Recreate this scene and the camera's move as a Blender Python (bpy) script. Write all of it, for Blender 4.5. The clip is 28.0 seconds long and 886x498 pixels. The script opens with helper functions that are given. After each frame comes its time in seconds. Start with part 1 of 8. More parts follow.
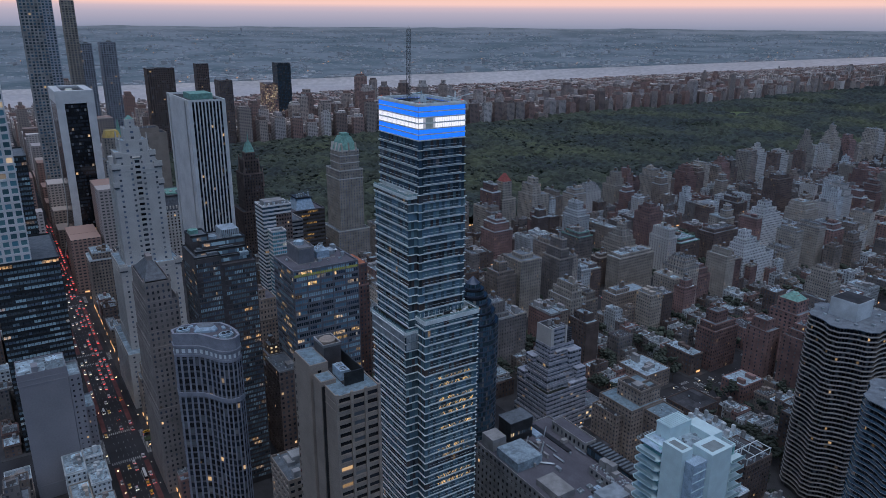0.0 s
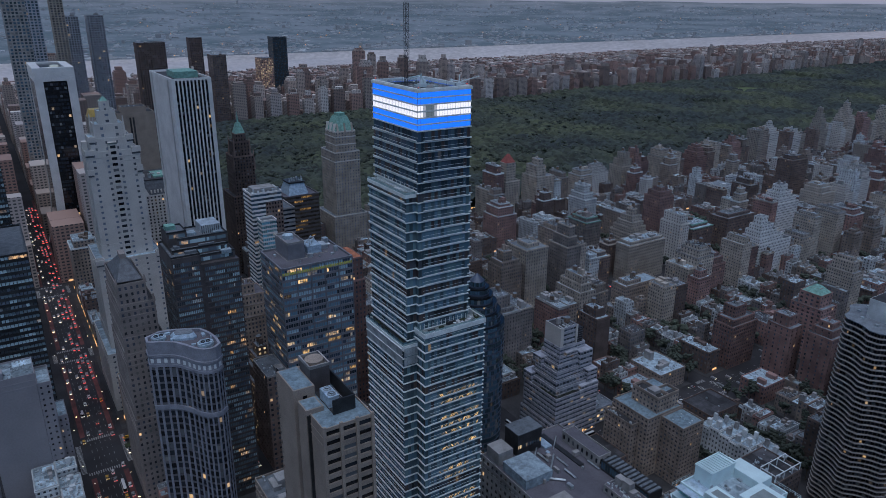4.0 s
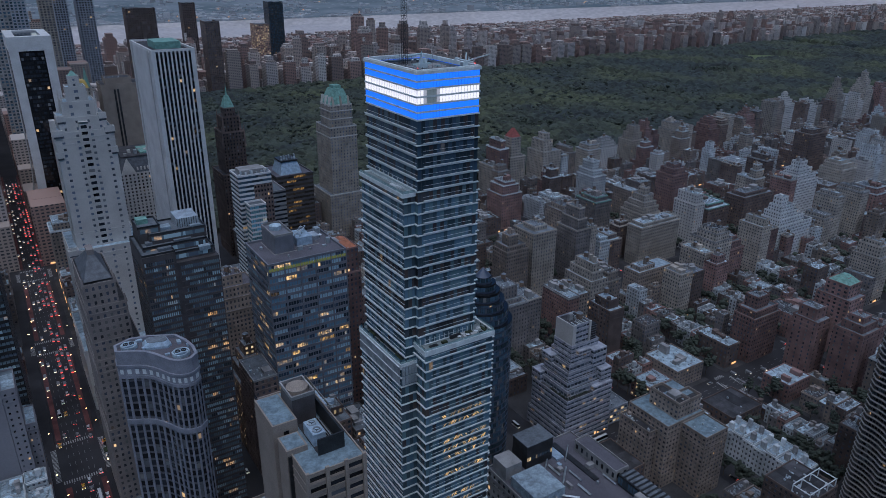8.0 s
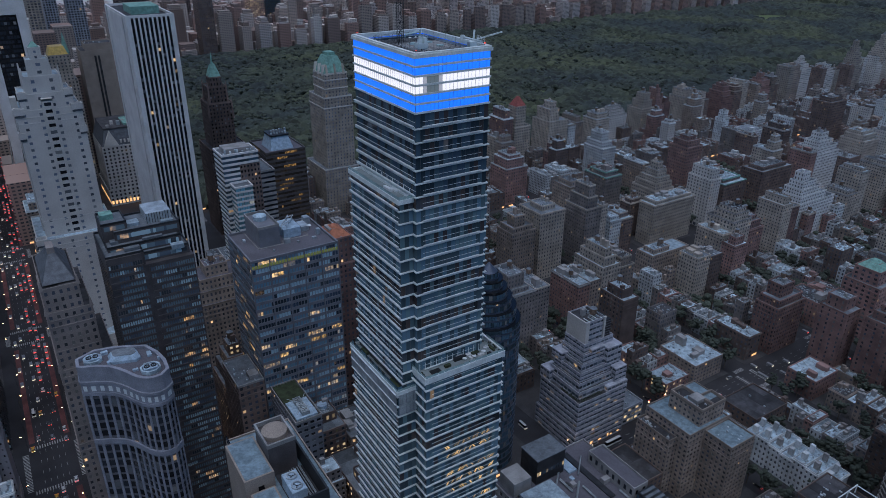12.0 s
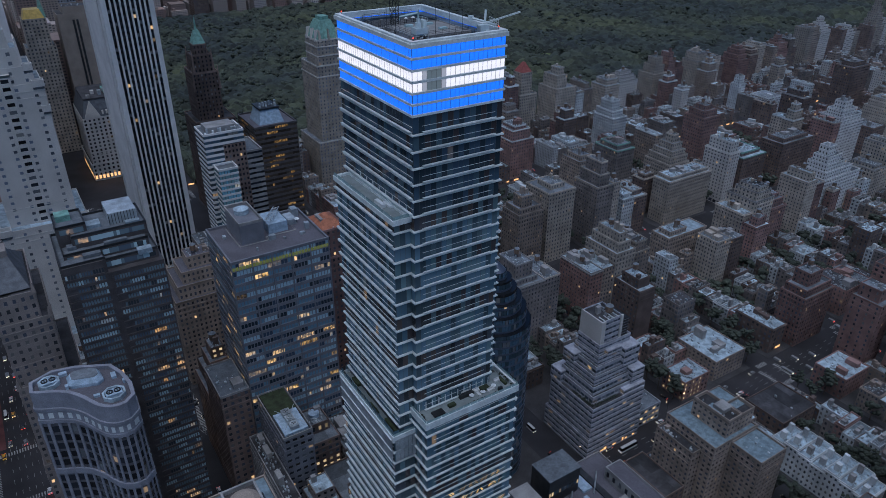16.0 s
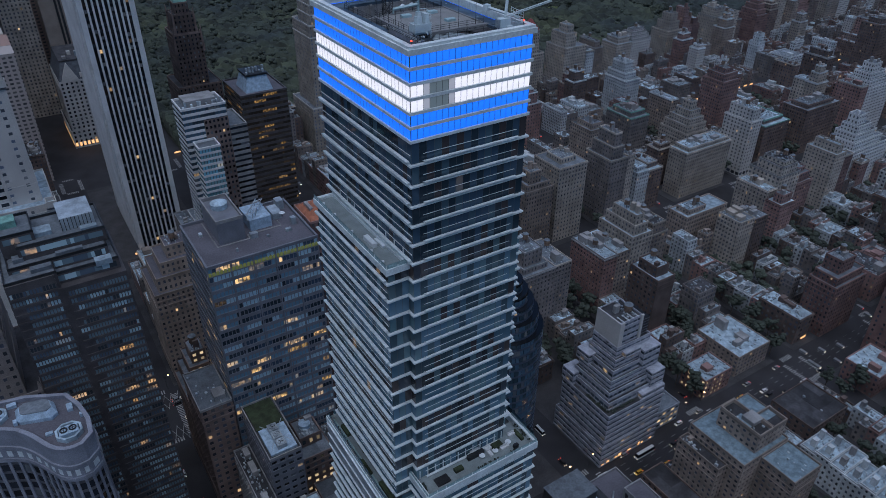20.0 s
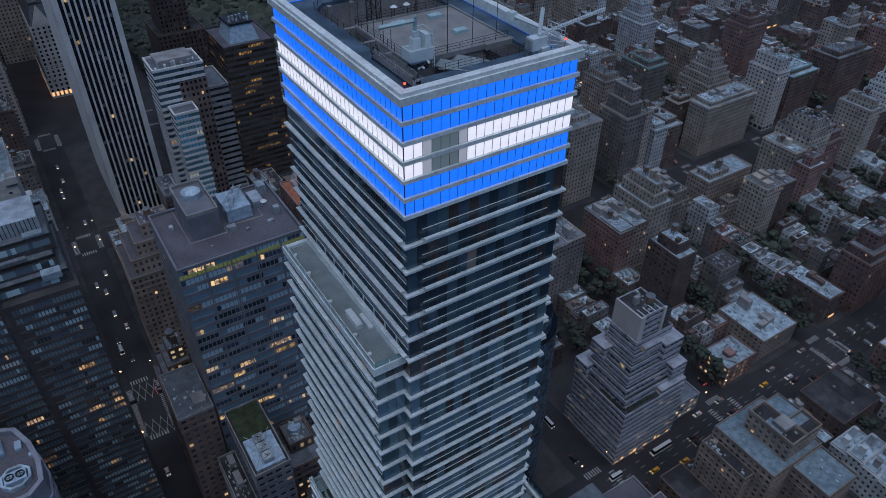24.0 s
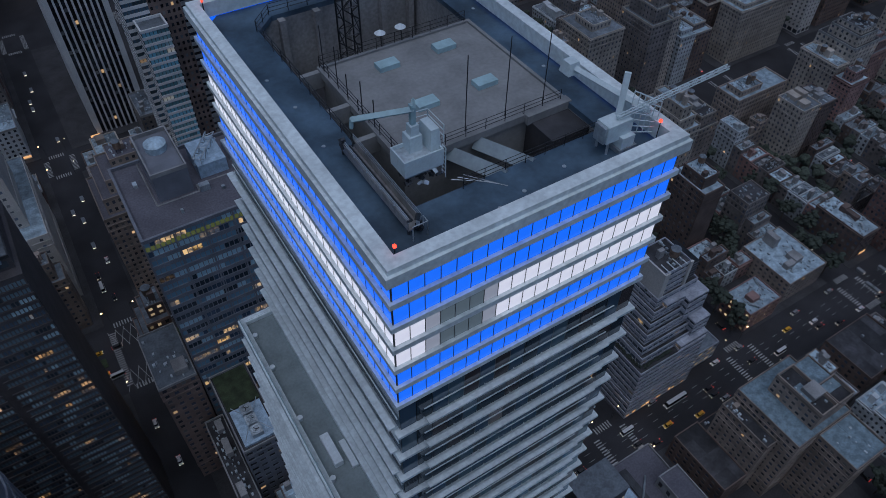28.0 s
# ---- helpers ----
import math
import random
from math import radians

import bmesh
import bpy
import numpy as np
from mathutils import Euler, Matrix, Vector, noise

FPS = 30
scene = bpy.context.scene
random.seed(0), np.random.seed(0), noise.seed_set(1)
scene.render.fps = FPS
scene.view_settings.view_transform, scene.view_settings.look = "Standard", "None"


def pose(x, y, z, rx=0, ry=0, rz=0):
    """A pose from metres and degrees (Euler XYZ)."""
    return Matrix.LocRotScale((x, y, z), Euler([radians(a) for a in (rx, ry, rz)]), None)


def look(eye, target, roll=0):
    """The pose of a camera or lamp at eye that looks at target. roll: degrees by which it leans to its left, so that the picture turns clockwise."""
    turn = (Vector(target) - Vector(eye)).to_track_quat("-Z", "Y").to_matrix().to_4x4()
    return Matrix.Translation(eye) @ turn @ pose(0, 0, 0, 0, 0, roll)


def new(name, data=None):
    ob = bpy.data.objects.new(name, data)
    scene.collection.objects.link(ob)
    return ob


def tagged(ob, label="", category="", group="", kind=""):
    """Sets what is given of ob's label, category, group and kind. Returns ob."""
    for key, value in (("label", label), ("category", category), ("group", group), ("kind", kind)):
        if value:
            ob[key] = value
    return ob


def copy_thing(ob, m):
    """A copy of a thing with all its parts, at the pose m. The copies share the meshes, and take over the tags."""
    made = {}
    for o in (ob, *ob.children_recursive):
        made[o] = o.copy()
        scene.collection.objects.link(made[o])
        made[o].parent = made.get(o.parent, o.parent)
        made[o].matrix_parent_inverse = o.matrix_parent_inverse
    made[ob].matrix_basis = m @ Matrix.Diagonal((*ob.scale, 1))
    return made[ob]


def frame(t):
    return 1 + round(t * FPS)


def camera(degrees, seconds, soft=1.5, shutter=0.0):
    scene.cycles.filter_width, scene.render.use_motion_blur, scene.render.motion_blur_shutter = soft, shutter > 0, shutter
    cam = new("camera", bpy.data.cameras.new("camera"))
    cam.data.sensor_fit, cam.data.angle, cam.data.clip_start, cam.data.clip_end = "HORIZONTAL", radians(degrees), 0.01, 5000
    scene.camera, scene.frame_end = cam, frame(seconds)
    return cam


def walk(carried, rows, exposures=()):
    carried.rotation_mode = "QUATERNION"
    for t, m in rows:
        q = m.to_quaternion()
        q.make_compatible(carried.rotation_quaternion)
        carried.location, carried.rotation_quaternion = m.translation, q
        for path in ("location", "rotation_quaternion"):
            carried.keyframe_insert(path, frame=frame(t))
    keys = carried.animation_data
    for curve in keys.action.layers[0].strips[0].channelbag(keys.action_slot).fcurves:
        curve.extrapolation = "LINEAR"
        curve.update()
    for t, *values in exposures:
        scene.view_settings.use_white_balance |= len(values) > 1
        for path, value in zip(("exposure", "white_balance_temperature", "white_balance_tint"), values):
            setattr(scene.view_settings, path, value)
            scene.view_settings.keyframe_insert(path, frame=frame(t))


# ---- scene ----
cam = camera(64.0, 28.0, soft=0.8)
PATH = [
    (0, (-157.744, -265.213, 281.123), (-156.713, -263.612, 280.511), 0.4),
    (1.5, (-150.023, -252.127, 281.285), (-148.995, -250.533, 280.65), 0.5),
    (3, (-142.546, -239.907, 280.974), (-141.523, -238.32, 280.315), 0.5),
    (5.5, (-129.503, -218.969, 280.978), (-128.491, -217.397, 280.268), 0.4),
    (7, (-121.352, -205.696, 280.856), (-120.348, -204.134, 280.114), 0.5),
    (8, (-116.412, -197.194, 280.737), (-115.412, -195.639, 279.974), 0.5),
    (9.5, (-108.622, -184.324, 281.046), (-107.63, -182.782, 280.247), 0.5),
    (11, (-100.918, -171.421, 280.99), (-99.934, -169.894, 280.154), 0.5),
    (12.5, (-92.92, -158.669, 280.808), (-91.947, -157.156, 279.935), 0.5),
    (14.5, (-82.774, -141.981, 280.57), (-81.814, -140.489, 279.648), 0.5),
    (16, (-74.905, -129.205, 280.269), (-73.957, -127.729, 279.308), 0.4),
    (17, (-69.789, -120.292, 280.362), (-68.849, -118.831, 279.371), 0.4),
    (18.5, (-62.127, -107.499, 280.116), (-61.201, -106.059, 279.084), 0.4),
    (20, (-54.288, -94.555, 280.011), (-53.377, -93.138, 278.933), 0.5),
    (21.5, (-46.684, -82.082, 279.892), (-45.79, -80.69, 278.769), 0.4),
    (23.5, (-35.893, -64.357, 280.236), (-35.032, -63.016, 279.027), 0.5),
    (24.5, (-30.544, -55.748, 280.079), (-29.703, -54.437, 278.825), 0.6),
    (25, (-27.94, -51.493, 279.997), (-27.109, -50.197, 278.721), 0.6),
    (26, (-22.875, -43.085, 280.249), (-22.071, -41.834, 278.912), 0.6),
    (27, (-17.886, -34.689, 280.506), (-17.119, -33.492, 279.099), 0.7),
    (28, (-12.35, -25.141, 279.329), (-11.619, -24.004, 277.855), 0.9),
]
walk(cam, [(t, look(eye, target, roll)) for t, eye, target, roll in PATH], [(0, 0.3, 5950, 14), (12, 0.3, 5950, 14), (20, 0.22, 5900, 14), (24, 0.08, 5850, 14), (28, -0.26, 5800, 14)])

# ---- world, sky fill, exposure ----
world = bpy.data.worlds.new("dusk_sky")
scene.world = world
world.use_nodes = True
_wn = world.node_tree
_wn.nodes.clear()
_sky = _wn.nodes.new("ShaderNodeTexSky")
_sky.sky_type = "NISHITA"
_sky.sun_disc = False
_sky.sun_elevation = radians(5.0)
_sky.sun_rotation = radians(-12.0)
_sky.altitude = 280
_sky.air_density = 1.0
_sky.dust_density = 1.0
_sky.ozone_density = 5.0
_bg = _wn.nodes.new("ShaderNodeBackground")
_bg.inputs["Strength"].default_value = 0.10
_wo = _wn.nodes.new("ShaderNodeOutputWorld")
_wn.links.new(_sky.outputs["Color"], _bg.inputs["Color"])
_wn.links.new(_bg.outputs["Background"], _wo.inputs["Surface"])

# wide lamp nearly overhead, added for the soft light of the dusk sky
sun_data = bpy.data.lights.new("low_sun", "SUN")
sun_data.energy, sun_data.angle, sun_data.color = 1.6, radians(80), (0.86, 0.92, 1.0)
sun = new("low_sun", sun_data)
sun.matrix_world = look((-170, -230, 960), (0, 0, 0))


# ---- materials ----
def nodes_of(name):
    m = bpy.data.materials.new(name)
    m.use_nodes = True
    nt = m.node_tree
    return m, nt, nt.nodes["Principled BSDF"]


def noise_mix(nt, a, b, scale, detail=4.0, lo=0.35, hi=0.65):
    """A colour that wanders between a and b by noise at a size in metres."""
    tc = nt.nodes.new("ShaderNodeTexCoord")
    nz = nt.nodes.new("ShaderNodeTexNoise")
    nz.inputs["Scale"].default_value, nz.inputs["Detail"].default_value = scale, detail
    nt.links.new(tc.outputs["Object"], nz.inputs["Vector"])
    mr = nt.nodes.new("ShaderNodeMapRange")
    mr.inputs["From Min"].default_value, mr.inputs["From Max"].default_value = lo, hi
    nt.links.new(nz.outputs["Fac"], mr.inputs["Value"])
    mx = nt.nodes.new("ShaderNodeMix")
    mx.data_type = "RGBA"
    mx.inputs["A"].default_value, mx.inputs["B"].default_value = (*a, 1), (*b, 1)
    nt.links.new(mr.outputs["Result"], mx.inputs["Factor"])
    return mx.outputs["Result"], nz


def surface(name, col, rough=0.8, metal=0.0, vary=0.25, scale=0.25, rand=0.0, fine=3.0, bump=0.15, island=False, grit=0.15):
    """A weathered surface: broad stains, fine grain, a small relief, and a tone that differs from piece to piece."""
    m, nt, p = nodes_of(name)
    a = tuple(c * (1 - vary) for c in col)
    b = tuple(min(1, c * (1 + vary)) for c in col)
    out, _ = noise_mix(nt, a, b, scale)
    grain, gz = noise_mix(nt, (1 - grit * 1.2,) * 3, (1 + grit * 0.8,) * 3, fine, 6.0)
    mul = nt.nodes.new("ShaderNodeMix")
    mul.data_type, mul.blend_type = "RGBA", "MULTIPLY"
    mul.inputs["Factor"].default_value = 1.0
    nt.links.new(out, mul.inputs["A"])
    nt.links.new(grain, mul.inputs["B"])
    last = mul.outputs["Result"]
    if rand:
        if island:
            src = nt.nodes.new("ShaderNodeNewGeometry").outputs["Random Per Island"]
        else:
            src = nt.nodes.new("ShaderNodeObjectInfo").outputs["Random"]
        mr = nt.nodes.new("ShaderNodeMapRange")
        mr.inputs["To Min"].default_value, mr.inputs["To Max"].default_value = 1 - rand, 1 + rand
        nt.links.new(src, mr.inputs["Value"])
        hs = nt.nodes.new("ShaderNodeHueSaturation")
        nt.links.new(mr.outputs["Result"], hs.inputs["Value"])
        nt.links.new(last, hs.inputs["Color"])
        last = hs.outputs["Color"]
    nt.links.new(last, p.inputs["Base Color"])
    p.inputs["Roughness"].default_value, p.inputs["Metallic"].default_value = rough, metal
    if bump:
        bp = nt.nodes.new("ShaderNodeBump")
        bp.inputs["Strength"].default_value, bp.inputs["Distance"].default_value = bump, 0.1
        nt.links.new(gz.outputs["Fac"], bp.inputs["Height"])
        nt.links.new(bp.outputs["Normal"], p.inputs["Normal"])
    return m


def window_glass(name, lit=0.06, base=(0.02, 0.028, 0.035), warm=(1.0, 0.62, 0.28), power=1.6, rough=0.08, pale=0.15, blind_sky_tones=((0.13, 0.14, 0.15), (0.22, 0.22, 0.21)), patch=False):
    """Panes: dark glossy glass, some with a pale blind drawn or the sky's reflection put into the colour, a few with
    lamps on behind them.
    """
    m, nt, p = nodes_of(name)
    rnd = nt.nodes.new("ShaderNodeNewGeometry").outputs["Random Per Island"]
    ramp = nt.nodes.new("ShaderNodeValToRGB")
    el = ramp.color_ramp.elements
    ramp.color_ramp.interpolation = "CONSTANT"
    el[0].position, el[0].color = 0.0, (*base, 1)
    el[1].position, el[1].color = min(0.45, (1 - pale) * 0.5), (base[0] * 2, base[1] * 2.1, base[2] * 2.3, 1)
    e = el.new(1 - pale)
    e.color = (*blind_sky_tones[0], 1)
    e = el.new(1 - pale * 0.35)
    e.color = (*blind_sky_tones[1], 1)
    nt.links.new(rnd, ramp.inputs["Fac"])
    nt.links.new(ramp.outputs["Color"], p.inputs["Base Color"])
    p.inputs["Roughness"].default_value = rough
    p.inputs["Specular IOR Level"].default_value = 0.6
    scr = nt.nodes.new("ShaderNodeMath")
    scr.operation = "MULTIPLY"
    scr.inputs[1].default_value = 37.31
    nt.links.new(rnd, scr.inputs[0])
    fr = nt.nodes.new("ShaderNodeMath")
    fr.operation = "FRACT"
    nt.links.new(scr.outputs[0], fr.inputs[0])
    mr = nt.nodes.new("ShaderNodeMapRange")
    mr.inputs["From Min"].default_value, mr.inputs["From Max"].default_value = 1 - lit, 1.0
    mr.inputs["To Min"].default_value, mr.inputs["To Max"].default_value = 0.0, power
    nt.links.new(fr.outputs[0], mr.inputs["Value"])
    p.inputs["Emission Color"].default_value = (*warm, 1)
    if patch:  # lamps seen here and there behind a run of panes
        out, _ = noise_mix(nt, tuple(c * 0.12 for c in warm), warm, 0.55, 3.0, 0.42, 0.62)
        nt.links.new(out, p.inputs["Emission Color"])
    nt.links.new(mr.outputs["Result"], p.inputs["Emission Strength"])
    return m


def lamp_glow(name, col, power):
    m, nt, p = nodes_of(name)
    out, nz = noise_mix(nt, tuple(c * 0.86 for c in col), col, 0.5, 2.0)
    nt.links.new(out, p.inputs["Emission Color"])
    p.inputs["Emission Strength"].default_value = power
    p.inputs["Base Color"].default_value = (*[c * 0.3 for c in col], 1)
    p.inputs["Roughness"].default_value = 0.15
    return m


def far_wall(name, tones, win=(0.035, 0.04, 0.05)):
    """Walls of far blocks, with their storeys of windows."""
    m, nt, p = nodes_of(name)
    geo = nt.nodes.new("ShaderNodeNewGeometry")
    ramp = nt.nodes.new("ShaderNodeValToRGB")
    el = ramp.color_ramp.elements
    ramp.color_ramp.interpolation = "CONSTANT"
    for n, t in enumerate(tones):
        e = el[n] if n < 2 else el.new(n / len(tones))
        e.position = n / len(tones)
        e.color = (*t, 1)
    nt.links.new(geo.outputs["Random Per Island"], ramp.inputs["Fac"])
    sep = nt.nodes.new("ShaderNodeSeparateXYZ")
    nt.links.new(geo.outputs["Position"], sep.inputs[0])
    add = nt.nodes.new("ShaderNodeMath")
    nt.links.new(sep.outputs["X"], add.inputs[0])
    nt.links.new(sep.outputs["Y"], add.inputs[1])
    comb = nt.nodes.new("ShaderNodeCombineXYZ")
    nt.links.new(add.outputs[0], comb.inputs["X"])
    nt.links.new(sep.outputs["Z"], comb.inputs["Y"])
    br = nt.nodes.new("ShaderNodeTexBrick")
    br.offset = 0.0
    br.inputs["Color1"].default_value = (0, 0, 0, 1)
    br.inputs["Color2"].default_value = (0.25, 0.25, 0.25, 1)
    br.inputs["Mortar"].default_value = (1, 1, 1, 1)
    br.inputs["Scale"].default_value = 1.0
    br.inputs["Mortar Size"].default_value = 0.95
    br.inputs["Mortar Smooth"].default_value = 0.1
    br.inputs["Brick Width"].default_value, br.inputs["Row Height"].default_value = 4.4, 3.4
    nt.links.new(comb.outputs[0], br.inputs["Vector"])
    nrm = nt.nodes.new("ShaderNodeSeparateXYZ")
    nt.links.new(geo.outputs["Normal"], nrm.inputs[0])
    up = nt.nodes.new("ShaderNodeMath")
    up.operation = "GREATER_THAN"
    up.inputs[1].default_value = 0.5
    nt.links.new(nrm.outputs["Z"], up.inputs[0])
    mx = nt.nodes.new("ShaderNodeMath")
    mx.operation = "MAXIMUM"
    nt.links.new(br.outputs["Color"], mx.inputs[0])
    nt.links.new(up.outputs[0], mx.inputs[1])
    mix = nt.nodes.new("ShaderNodeMix")
    mix.data_type = "RGBA"
    mix.inputs["A"].default_value = (*win, 1)
    nt.links.new(ramp.outputs["Color"], mix.inputs["B"])
    nt.links.new(mx.outputs[0], mix.inputs["Factor"])
    nt.links.new(mix.outputs["Result"], p.inputs["Base Color"])
    p.inputs["Roughness"].default_value = 0.8
    return m


